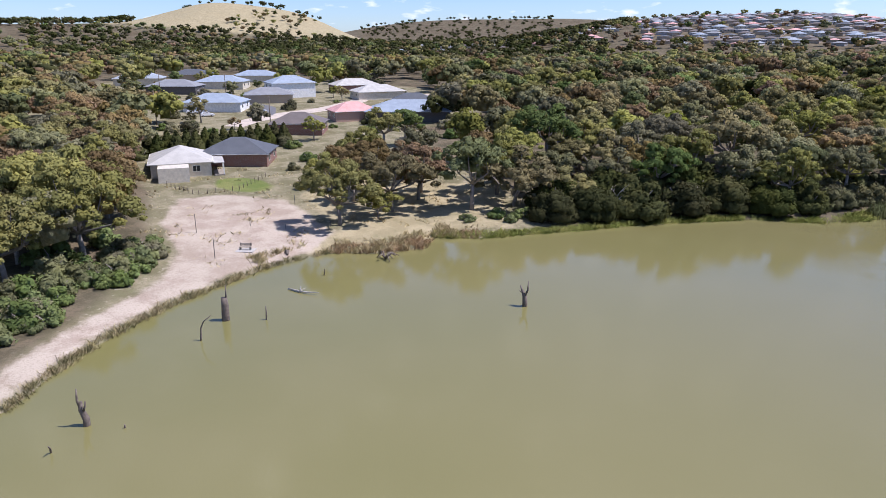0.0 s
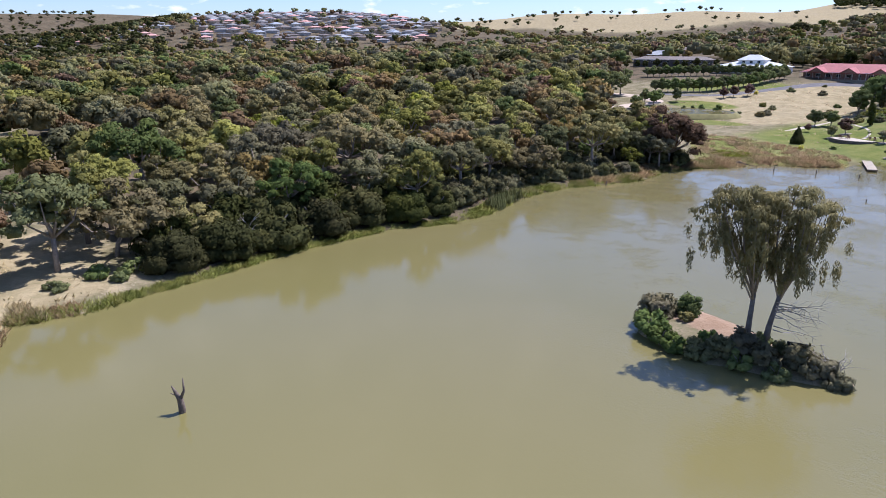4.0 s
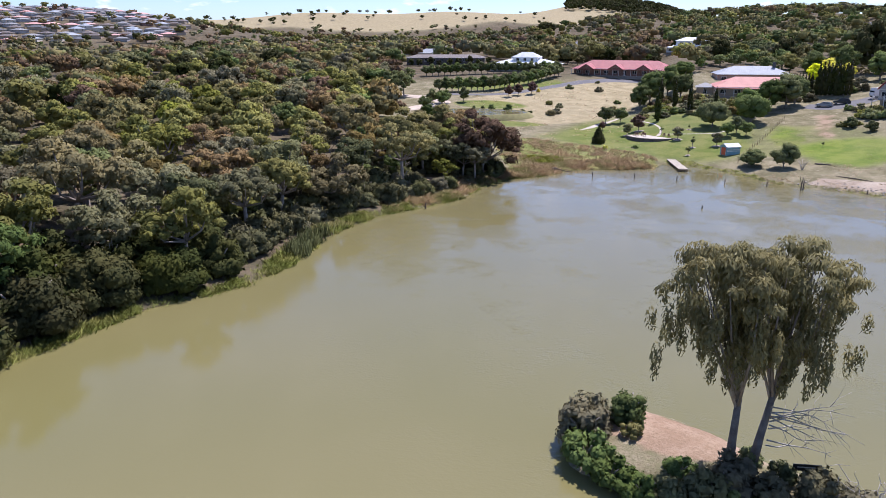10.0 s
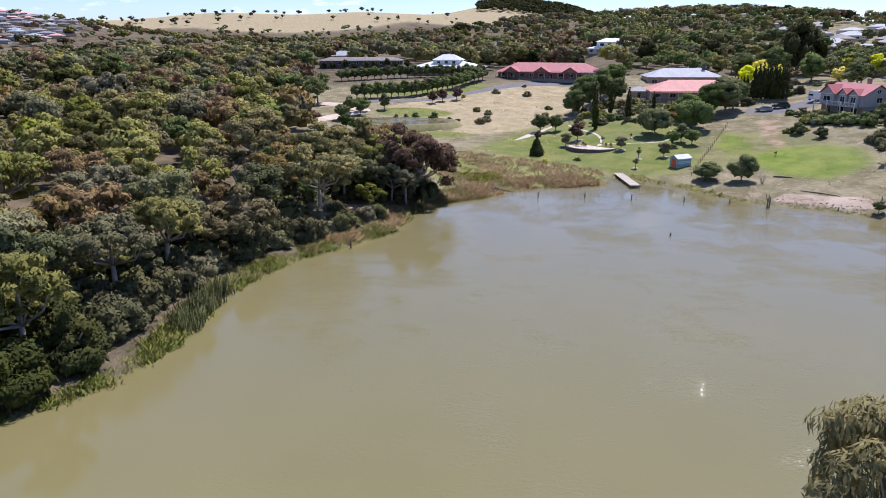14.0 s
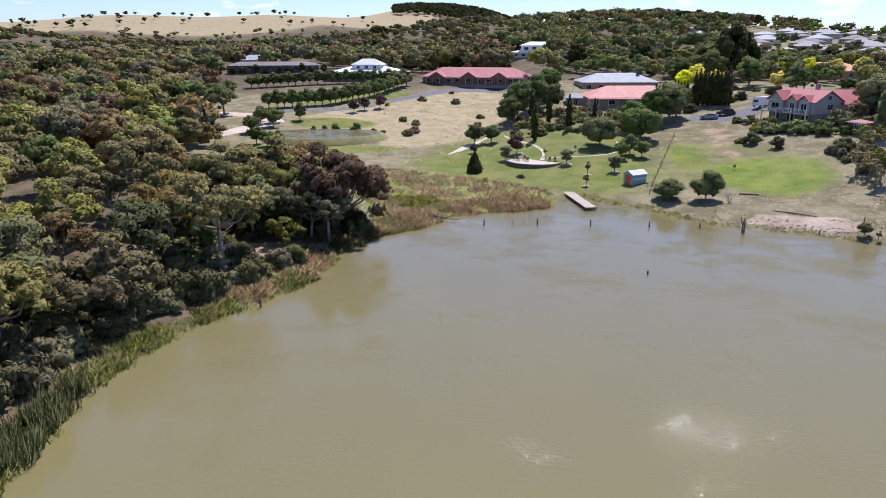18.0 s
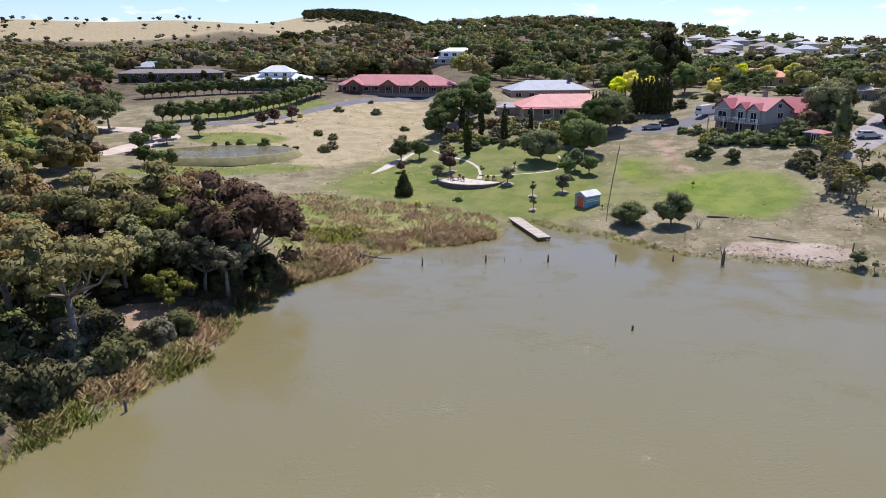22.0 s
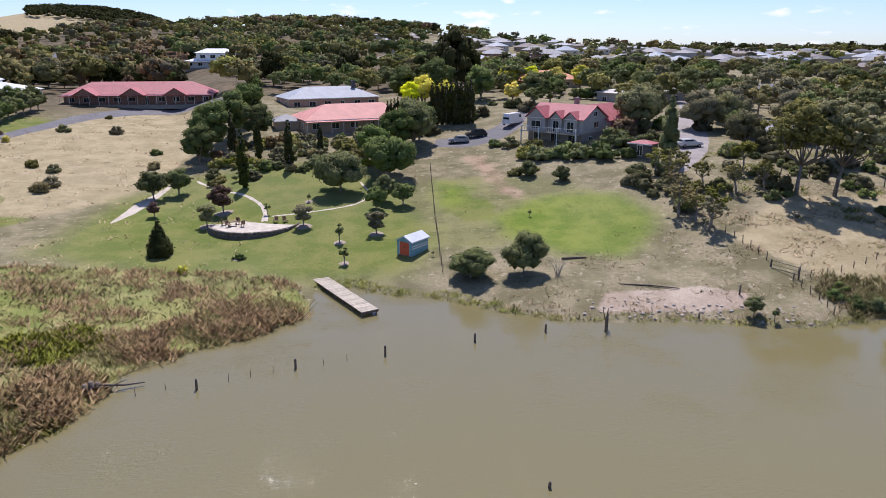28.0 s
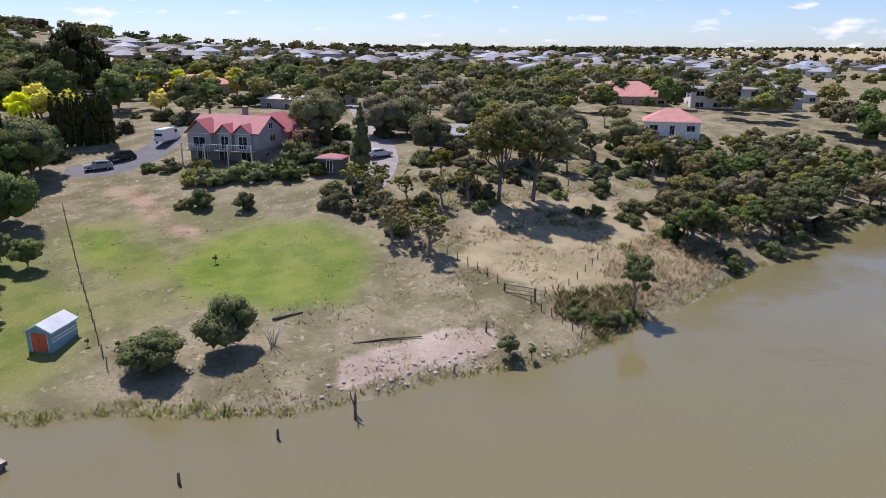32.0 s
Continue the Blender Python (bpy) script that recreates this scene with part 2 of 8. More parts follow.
def water_material():
    m = Mat("muddy_water", 0.05)
    m.b.inputs["IOR"].default_value = 1.5
    c = m.mix(m.step(m.noise(0.012, 3), 0.35, 0.65), (0.188, 0.172, 0.062), (0.211, 0.187, 0.073))
    c = m.mix(m.math("MULTIPLY", m.step(m.noise(0.05, 4), 0.4, 0.7), 0.35), c, (0.226, 0.2, 0.086))
    xyz = m.n.new("ShaderNodeSeparateXYZ")
    m.l.new(m.where(), xyz.inputs[0])
    # browner northwards: the view-dependent change of reflection, put into the base colour
    reflect_tint = m.step(m.math("ADD", xyz.outputs[1], m.math("MULTIPLY", m.noise(0.02, 2), 40)), -40, 150)
    m.color(m.mix(reflect_tint, c, (0.184, 0.16, 0.076)))
    rip = m.noise(1.6, 4, 0.6, m.where((1.0, 1.7, 1.0)))
    patch = m.step(m.noise(0.07, 5, 0.7), 0.42, 0.7)
    b = m.n.new("ShaderNodeBump")
    b.inputs["Distance"].default_value = 0.06
    m.l.new(m.math("MULTIPLY_ADD", m.math("MULTIPLY", patch, m.step(m.math("ADD", xyz.outputs[0], xyz.outputs[1]), -20, 30)), 1.5, 0.1), b.inputs["Strength"])
    m.l.new(m.math("ADD", rip, m.math("MULTIPLY", m.noise(4.2, 2, 0.6, m.where((1.0, 1.6, 1.0))), 0.5)), b.inputs["Height"])
    m.l.new(b.outputs["Normal"], m.b.inputs["Normal"])
    return m.m


GROUND, WATER = ground_material(), water_material()
BARK = plain("bark_grey", (0.27, 0.23, 0.195), 0.9, vary=0.4, scale=2.5, bump=0.5)
BARK_DARK = plain("bark_dark", (0.17, 0.15, 0.13), 0.9, vary=0.45, scale=1.6, bump=0.5)
BARK_PALE = plain("bark_pale", (0.42, 0.37, 0.32), 0.85, vary=0.35, scale=1.6, bump=0.3)
DEADWOOD = plain("dead_wood", (0.16, 0.125, 0.10), 0.9, vary=0.5, scale=3, bump=0.6)
BLEACHED = plain("bleached_wood", (0.45, 0.41, 0.36), 0.85, vary=0.3, scale=4, bump=0.4)
LEAF = {
    "olive": foliage("leaf_olive", (0.112, 0.105, 0.038), (0.315, 0.286, 0.098), (0.315, 0.27, 0.075), 0.25),
    "rust": foliage("leaf_rust", (0.115, 0.077, 0.038), (0.295, 0.2, 0.09), (0.28, 0.188, 0.075), 0.25),
    "grey": foliage("leaf_grey", (0.1, 0.096, 0.05), (0.268, 0.255, 0.13), (0.25, 0.232, 0.1), 0.25),
    "green": foliage("leaf_green", (0.068, 0.09, 0.03), (0.2, 0.24, 0.08), (0.2, 0.225, 0.062), 0.25),
    "dark": foliage("leaf_dark", (0.024, 0.028, 0.009), (0.074, 0.08, 0.023), (0.085, 0.08, 0.019), 0.15, 0.2, 0.35),
    "scrub": foliage("leaf_scrub", (0.055, 0.054, 0.025), (0.152, 0.148, 0.066), (0.16, 0.142, 0.056), 0.2, 0.2, 0.5),
    "fringe": foliage("leaf_fringe", (0.115, 0.125, 0.03), (0.245, 0.25, 0.07), (0.3, 0.25, 0.1), 0.3, 0, 0.5),
    "cattail": foliage("leaf_cattail", (0.06, 0.07, 0.03), (0.145, 0.155, 0.07), (0.13, 0.135, 0.055), 0.25, 0, 0.4),
    "tussock": foliage("leaf_tussock", (0.26, 0.175, 0.08), (0.54, 0.38, 0.19), (0.44, 0.35, 0.15), 0.4, 0, 0.4),
    "lime": foliage("leaf_lime", (0.12, 0.12, 0.025), (0.29, 0.28, 0.055), (0.27, 0.255, 0.05)),
    "gold": foliage("leaf_gold", (0.55, 0.50, 0.03), (0.85, 0.80, 0.07), (0.8, 0.74, 0.06)),
    "plum": foliage("leaf_plum", (0.08, 0.045, 0.034), (0.21, 0.125, 0.09), (0.18, 0.11, 0.07)),
    "reed": foliage("leaf_reed", (0.32, 0.26, 0.12), (0.62, 0.5, 0.28), (0.5, 0.45, 0.2), 0.45, 0),
    "sedge": foliage("leaf_sedge", (0.15, 0.165, 0.045), (0.33, 0.32, 0.11), (0.36, 0.30, 0.14), 0.4, 0),
    "rushbrown": foliage("leaf_brown_rush", (0.36, 0.24, 0.11), (0.66, 0.46, 0.25), (0.5, 0.42, 0.18), 0.45, 0),
    "straw": foliage("leaf_straw", (0.46, 0.36, 0.19), (0.72, 0.58, 0.34), (0.62, 0.5, 0.26), 0.45, 0),
}

# ---- shorthands for building ----
def mesh_from(name, verts, faces, mat, smooth=False):
    me = bpy.data.meshes.new(name)
    me.from_pydata([tuple(v) for v in verts], [], [tuple(f) for f in faces])
    if mat:
        me.materials.append(mat)
    if smooth:
        me.polygons.foreach_set("use_smooth", [True] * len(me.polygons))
    me.update()
    return me


def quads_mesh(name, v, mat, tone=None):
    """A mesh out of loose quads: shape (n, 4, 3), or (n, 4, 6) with soft normals."""
    n = len(v)
    v, soft = v[..., :3], v[..., 3:]
    me = bpy.data.meshes.new(name)
    me.vertices.add(4 * n)
    me.vertices.foreach_set("co", np.ascontiguousarray(v, np.float32).ravel())
    me.loops.add(4 * n)
    me.loops.foreach_set("vertex_index", np.arange(4 * n, dtype=np.int32))
    me.polygons.add(n)
    me.polygons.foreach_set("loop_start", np.arange(0, 4 * n, 4, dtype=np.int32))
    me.materials.append(mat)
    if tone is not None:
        me.attributes.new("tone", "FLOAT", "POINT").data.foreach_set("value", np.repeat(np.asarray(tone, np.float32), 4))
    me.update(calc_edges=True)
    if soft.size:
        me.attributes.new("custom_normal", "FLOAT_VECTOR", "POINT").data.foreach_set("vector", np.ascontiguousarray(soft, np.float32).ravel())
    return me


def part(name, bm, material, parent, label="", at=None):
    """Links a bmesh, or a mesh, as one object under a thing or a part."""
    if isinstance(bm, bmesh.types.BMesh):
        me = bpy.data.meshes.new(name)
        bm.to_mesh(me)
        bm.free()
    else:
        me = bm
    if material and not me.materials:
        me.materials.append(material)
    ob = new(name, me)
    ob.parent = parent
    if at is not None:
        ob.matrix_basis = at
    if label:
        tagged(ob, label)
    return ob


def thing(name, m, label, category, group="", kind=""):
    ob = new(name)
    ob.empty_display_size = 0.2
    ob.matrix_basis = m
    return tagged(ob, label, category, group, kind)


def solid(name, me, label, category, kind="", m=None, group=""):
    ob = new(name, me)
    if m is not None:
        ob.matrix_basis = m
    return tagged(ob, label, category, group, kind)


def box(bm, x0, x1, y0, y1, z0, z1, bevel=0.0):
    r = bmesh.ops.create_cube(bm, size=1, matrix=Matrix.LocRotScale(((x0 + x1) / 2, (y0 + y1) / 2, (z0 + z1) / 2), None, (abs(x1 - x0), abs(y1 - y0), abs(z1 - z0))))
    if bevel:
        es = list({e for v in r["verts"] for e in v.link_edges})
        bmesh.ops.bevel(bm, geom=es, offset=bevel, segments=1, affect="EDGES")
    return bm


def boxes(*rows, bevel=0.0):
    bm = bmesh.new()
    for r in rows:
        box(bm, *r, bevel=bevel)
    return bm


def tube(pts, radii, sides=7):
    """Verts and faces of a tapered, closed tube along points."""
    pts = [Vector(p) for p in pts]
    verts, faces = [], []
    for i, p in enumerate(pts):
        d = (pts[min(i + 1, len(pts) - 1)] - pts[max(i - 1, 0)]).normalized()
        a = d.cross(Vector((0.31, 0.95, 0.05))).normalized()
        b = d.cross(a)
        for s in range(sides):
            t = 2 * math.pi * s / sides
            verts.append(p + (a * math.cos(t) + b * math.sin(t)) * radii[i])
        if i:
            o = (i - 1) * sides
            faces += [(o + s, o + (s + 1) % sides, o + sides + (s + 1) % sides, o + sides + s) for s in range(sides)]
    faces.append(tuple(range(sides - 1, -1, -1)))
    faces.append(tuple(range(len(verts) - sides, len(verts))))
    return verts, faces


def tubes_mesh(name, rows, mat, sides=7):
    V, F = [], []
    for pts, radii in rows:
        v, f = tube(pts, radii, sides)
        F += [tuple(i + len(V) for i in q) for q in f]
        V += v
    return mesh_from(name, V, F, mat, True)


def zat(x, y):
    return float(height(x, y))


# ---- ground, lake ----
def axis_lines(lo, hi, step, grow=1.065, end=4700):
    mid = list(np.arange(lo, hi + 0.01, step))
    out, s, v = [], step, hi
    while v < end:
        s = min(s * grow, 65 if abs(v) < 2400 else 300)
        v += s
        out.append(v)
    back, s, v = [], step, lo
    while v > -end:
        s = min(s * grow, 65 if abs(v) < 2400 else 300)
        v -= s
        back.append(v)
    return np.array(back[::-1] + mid + out)


def ellipse(x, y, cx, cy, rx, ry, turn=0.0):
    c, s = math.cos(radians(turn)), math.sin(radians(turn))
    u, v = (x - cx) * c + (y - cy) * s, -(x - cx) * s + (y - cy) * c
    return 1 - np.sqrt((u / rx) ** 2 + (v / ry) ** 2)


MARSH = [(-17, 100), (-10, 106), (-8, 112), (4, 117.5), (11.5, 122.5), (10.5, 130), (4, 136), (-10, 141), (-24, 146), (-34, 142), (-26, 120)]
FIELD = [(-30, 165), (-14, 176), (-6, 190), (2, 215), (6, 240), (0, 262), (-22, 262), (-44, 230), (-62, 205), (-52, 190), (-36, 190)]
GARDEN = [(-22, 150), (-8, 138), (10, 131), (24, 128), (33, 137), (35, 160), (30, 178), (0, 190), (-12, 178)]
BEACH = [(-36, -73), (-41.5, -64), (-50, -59), (-60, -61), (-72, -64), (-79, -74), (-77, -83), (-59.7, -85), (-45, -82), (-34, -83.5), (-24, -89.3), (-17.5, -93.3), (-8, -97.2), (4, -102.5), (6, -99.5), (-4, -96), (-18, -89.3), (-27, -83)]
PLAYLAWN = [(42.6, 143), (50, 147), (55.5, 148.5), (65, 142), (64.5, 132), (61.5, 127.5), (52.5, 121.5), (45, 125), (42, 136)]
EASTDRY = [(73, 101), (100, 99), (108, 108), (100, 124), (84, 128), (68, 120)]


def near(x, y, poly, soft):
    return np.clip(0.5 - poly_dist(x, y, np.array(poly, float)) / (2 * soft), 0, 1)


def dry_hills(x, y):
    """Bare grazed slopes in the distance: azimuth, distance, reach."""
    out = np.zeros_like(x)
    for a, r, reach in ((-89, 1600, 400), (-38, 1900, 390), (-24, 1800, 340), (-12, 1900, 280)):
        out = np.maximum(out, ss(3.2 - 3 * np.hypot(x - r * math.sin(radians(a)), y - r * math.cos(radians(a))) / reach))
    return out


def build_ground():
    xs, ys = axis_lines(-100, 115, 1.6), axis_lines(-112, 190, 1.6)
    X, Y = np.meshgrid(xs, ys)
    Z = height(X, Y)
    nx, ny = len(xs), len(ys)
    idx = np.arange(nx * ny).reshape(ny, nx)
    quads = np.stack([idx[:-1, :-1], idx[:-1, 1:], idx[1:, 1:], idx[1:, :-1]], -1).reshape(-1, 4)
    me = bpy.data.meshes.new("ground")
    me.vertices.add(nx * ny)
    me.vertices.foreach_set("co", np.stack([X, Y, Z], -1).astype(np.float32).ravel())
    me.loops.add(len(quads) * 4)
    me.loops.foreach_set("vertex_index", quads.astype(np.int32).ravel())
    me.polygons.add(len(quads))
    me.polygons.foreach_set("loop_start", np.arange(0, len(quads) * 4, 4, dtype=np.int32))
    me.polygons.foreach_set("use_smooth", np.ones(len(quads), bool))
    me.materials.append(GROUND)
    me.update(calc_edges=True)
    d = lake(X, Y)
    west = ss((-24 - 0.3 * np.clip(Y - 105, 0, 100) - X) / 12) * ss((Y + 28) / 14) * (np.hypot(X, Y) < 420)
    far = np.hypot(X, Y)
    fields = {
        "litter": np.maximum.reduce([0.9 * near(X, Y, [(-4, -99), (-24, -91), (-45, -84), (-60, -87), (-85, -88), (-160, -112), (-120, -140), (0, -125)], 3), west * (Y < 122 + 0.9 * np.maximum(0, -48 - X)), 0.75 * ss((far - 230) / 60) * (far < 2700) * (X < 60 + 0.2 * Y)]) * (1 - dry_hills(X, Y)) * (1 - near(X, Y, [(-150, -98), (-340, -130), (-350, -50), (-270, 22), (-185, 20), (-140, -22)], 8)) * (1 - near(X, Y, FIELD, 6)) * (1 - near(X, Y, MARSH, 3)),
        "straw": np.maximum.reduce([near(X, Y, FIELD, 5), near(X, Y, EASTDRY, 4), 0.8 * ss((far - 850) / 200) * (X > -100), dry_hills(X, Y), 0.85 * near(X, Y, [(-40, -70), (-52, -56), (-75, -62), (-95, -50), (-70, -20), (-45, -30), (-42, -55)], 5)]),
        "lawn": np.maximum.reduce([ss(ellipse(X, Y, -58, 243, 30, 16, 20) * 3 + 0.2), 0.9 * ss(ellipse(X, Y, -50, 198, 16, 9) * 3), ss(ellipse(X, Y, -46, 164, 26, 6, 10) * 3), near(X, Y, GARDEN, 7), 0.5 * ss(ellipse(X, Y, 42, 148, 26, 22) * 3), ss(ellipse(X, Y, -86.5, -71, 8, 5, 30) * 3 + 0.3), ss(ellipse(X, Y, 41, 149, 4, 7) * 3 + 0.2), ss(ellipse(X, Y, -143, -4, 10, 6) * 3 + 0.2)]),
        "marsh": near(X, Y, MARSH, 3),
        "bare": np.maximum(near(X, Y, BEACH, 3), near(X, Y, [(41, 110), (57, 104.5), (60, 107), (56, 110.5), (44, 113.5)], 1.5)),
        "green": np.maximum.reduce([near(X, Y, PLAYLAWN, 4), 0.8 * near(X, Y, [(36.5, 151), (40.5, 166), (46, 158), (41, 150)], 3), 0.8 * ss(ellipse(X, Y, -15, 118, 5, 3) * 3)]),
        "soil": np.maximum.reduce([ss(ellipse(X, Y, -31, 86, 5, 4) * 2 + 0.4), ss(ellipse(X, Y, 18, 3, 6.5, 3.2, -10) * 2 + 0.6), 0.58 * near(X, Y, [(52, 182), (58, 177), (55, 160), (55, 151), (50, 146), (45, 152), (47, 160), (49, 176)], 4)]),
    }
    for key, v in fields.items():
        a = me.attributes.new(key, "FLOAT", "POINT")
        a.data.foreach_set("value", np.asarray(v, np.float32).ravel())
    solid("ground", me, "dry grassy lake shore rising to wooded hills", "ground", "structure")
    w = mesh_from("water", [(-60, -150, 0), (260, -150, 0), (260, 150, 0), (-60, 150, 0)], [(0, 1, 2, 3)], WATER)
    solid("water", w, "murky olive-brown lake with faint ripples", "lake", "structure")


build_ground()

# ---- trees and shrubs ----
def ball_quads():
    """A sphere of 24 quads, unit size."""
    out = []
    for axis in range(3):
        for sign in (-1, 1):
            for u in (-1, 0):
                for v in (-1, 0):
                    q = [(u, v), (u + 1, v), (u + 1, v + 1), (u, v + 1)]
                    face = [np.roll((sign, a, b), axis) for a, b in (q if sign > 0 else q[::-1])]
                    out.append([np.array(p, float) / np.linalg.norm(p) for p in face])
    return np.array(out)


BALL = ball_quads()
DICE = np.array([[np.roll((s, a, b), k) for a, b in (((-1, -1), (1, -1), (1, 1), (-1, 1))[::s])] for k in range(3) for s in (-1, 1)], float) / math.sqrt(3)


def lump(rng, blobs, k=0.8, squash=0.75, ball=None):
    """The dense twiggy heart of each clump: a rough rounded lump."""
    out = []
    ball = DICE * 1.2 if ball is None else ball
    for (cx, cy, cz, r) in blobs:
        f = rng.uniform(1.5, 3.0, 3)
        p = rng.uniform(0, 6.3, 3)
        rough = 1 + 0.16 * (np.sin(ball[..., 0] * f[0] * 2 + p[0]) + np.sin(ball[..., 1] * f[1] * 2 + p[1]) + np.sin(ball[..., 2] * f[2] * 2 + p[2]))
        q = ball * (r * k * rough)[..., None] * (1, 1, squash) + (cx, cy, cz)
        out.append(np.concatenate([q, ball], -1))
    return np.concatenate(out)


def leaves(rng, blobs, per, size, droop=0.0, squash=0.75, aspect=0.55, heart=0.62, ball=None, under=-0.4):
    """Clumps of leaf sprays round blob centres, with normals that follow the clump: shape (n, 4, 6)."""
    out = []
    B = np.array(blobs, float)
    mid = B[:, :3].mean(0) - (0, 0, 0.25 * (np.ptp(B[:, 2]) + 1))
    reach = np.abs(B[:, :3] - mid).max() + 0.5
    for (cx, cy, cz, r) in blobs:
        n = max(5, int(per * r * r))
        d = rng.normal(size=(n, 3)) + (0, 0, 0.2)
        d /= np.linalg.norm(d, axis=1)[:, None]
        d[:, 2] = np.where(d[:, 2] < under, -d[:, 2], d[:, 2])
        rad = r * (0.66 + 0.42 * rng.uniform(0, 1, n) ** 0.9)
        c = np.stack([d[:, 0] * rad, d[:, 1] * rad, d[:, 2] * rad * squash], 1) + (cx, cy, cz)
        nrm = d + rng.normal(scale=0.4, size=(n, 3)) + (0, 0, 0.15)
        nrm /= np.linalg.norm(nrm, axis=1)[:, None]
        up = rng.normal(size=(n, 3)) + (0, 0, -3 * droop)
        a = np.cross(nrm, up)
        a /= np.linalg.norm(a, axis=1)[:, None] + 1e-9
        b = np.cross(nrm, a)
        s = size * rng.uniform(0.55, 1.4, n)[:, None]
        w, h = a * s * aspect, b * s
        q = np.stack([c - h, c + w * 0.9 - 0.1 * h, c + h, c - w + 0.15 * h], 1)
        soft = d + 0.5 * (c - mid) / reach + rng.normal(scale=0.2, size=(n, 3)) + (0, 0, 0.25)
        soft /= np.linalg.norm(soft, axis=1)[:, None]
        out.append(np.concatenate([q, np.repeat(soft[:, None], 4, 1)], -1))
    if heart:
        out.append(lump(rng, blobs, heart, squash, ball))
    return np.concatenate(out)


def limbs(rng, h, r0, fork, spread, count, lean=0.06):
    """A trunk and its limbs: tubes, and where the limbs end."""
    rows, ends = [], []
    bend = rng.normal(scale=lean * h, size=2)
    base = [(0, 0, -0.4), (bend[0] * 0.2, bend[1] * 0.2, h * fork * 0.55), (bend[0] * 0.5, bend[1] * 0.5, h * fork)]
    rows.append((base, [r0 * 1.25, r0, r0 * 0.8]))
    for i in range(count):
        t = 2 * math.pi * (i + rng.uniform(-0.3, 0.3)) / count
        reach = spread * math.sqrt(rng.uniform(0.08, 1.0))
        top = h * (0.97 - 0.36 * (reach / spread) ** 2 + rng.uniform(-0.07, 0.02))
        s = Vector(base[-1])
        e = Vector((bend[0] * 0.6 + math.cos(t) * reach, bend[1] * 0.6 + math.sin(t) * reach, top))
        mid = s.lerp(e, 0.5) + Vector((math.cos(t) * reach * 0.15, math.sin(t) * reach * 0.15, -0.06 * h))
        rows.append(([s, mid, e], [r0 * 0.55, r0 * 0.34, r0 * 0.1]))
        ends.append(e)
        e2 = mid + Vector((rng.uniform(-1, 1) * spread * 0.4, rng.uniform(-1, 1) * spread * 0.4, h * rng.uniform(0.08, 0.26)))
        rows.append(([mid, mid.lerp(e2, 0.5), e2], [r0 * 0.3, r0 * 0.2, r0 * 0.07]))
        ends.append(e2)
    return rows, ends


def gum_meshes(seed, h, spread, leaf, per=95, size=0.25, fork=0.35, count=6, bark=None, puff=1.12, sides=6, split=False, girth=0.028):
    """A gum: spreading limbs, each ending in rounded pads of foliage with gaps between."""
    rng = np.random.default_rng(seed)
    rows, ends = limbs(rng, h, girth * h, fork, spread, count)
    trunk = tubes_mesh("trunk", rows[:1] if split else rows, bark or BARK, sides)
    single = [tubes_mesh("limb", [r], bark or BARK, sides) for r in rows[1:]] if split else []
    blobs = []
    for e in ends:
        r = spread * rng.uniform(0.19, 0.29) * puff
        blobs.append((e.x, e.y, e.z, r))
        for drop in (0.2, 0.5, 0.9, 1.5):
            a, q = rng.uniform(0, 2 * math.pi), r * rng.uniform(0.7, 1.5)
            blobs.append((e.x + math.cos(a) * q, e.y + math.sin(a) * q, e.z - drop * r * rng.uniform(0.7, 1.2), r * rng.uniform(0.4, 0.8)))
    crown = quads_mesh("crown", leaves(rng, blobs, per, size, squash=0.72, heart=0.6), LEAF[leaf])
    return (trunk, crown, *single)


def bush_meshes(seed, r, h, leaf, per=100, size=0.2, lumps=16):
    rng = np.random.default_rng(seed)
    blobs = []
    for i in range(lumps):
        t, q = rng.uniform(0, 2 * math.pi), math.sqrt(rng.uniform(0, 1)) * 0.78
        top = h * (1 - 0.72 * q * q) * rng.uniform(0.72, 1.0)
        rr = r * rng.uniform(0.26, 0.4)
        for z in np.arange(min(rr * 0.6, top * 0.5), max(top - rr * 0.5, rr * 0.61), rr * 1.2):
            blobs.append((math.cos(t) * r * q, math.sin(t) * r * q, z, rr))
    crown = quads_mesh("foliage", leaves(rng, blobs, per, size, squash=0.85, heart=0.74, ball=BALL), LEAF[leaf])
    stems = [([(0, 0, -0.3), (math.cos(a) * r * 0.2, math.sin(a) * r * 0.2, h * 0.35), (math.cos(a) * r * 0.5, math.sin(a) * r * 0.5, h * 0.66)], [0.04 * h, 0.03 * h, 0.012 * h]) for a in (0.3, 2.2, 4.4)]
    return tubes_mesh("stem", stems, BARK, 5), crown


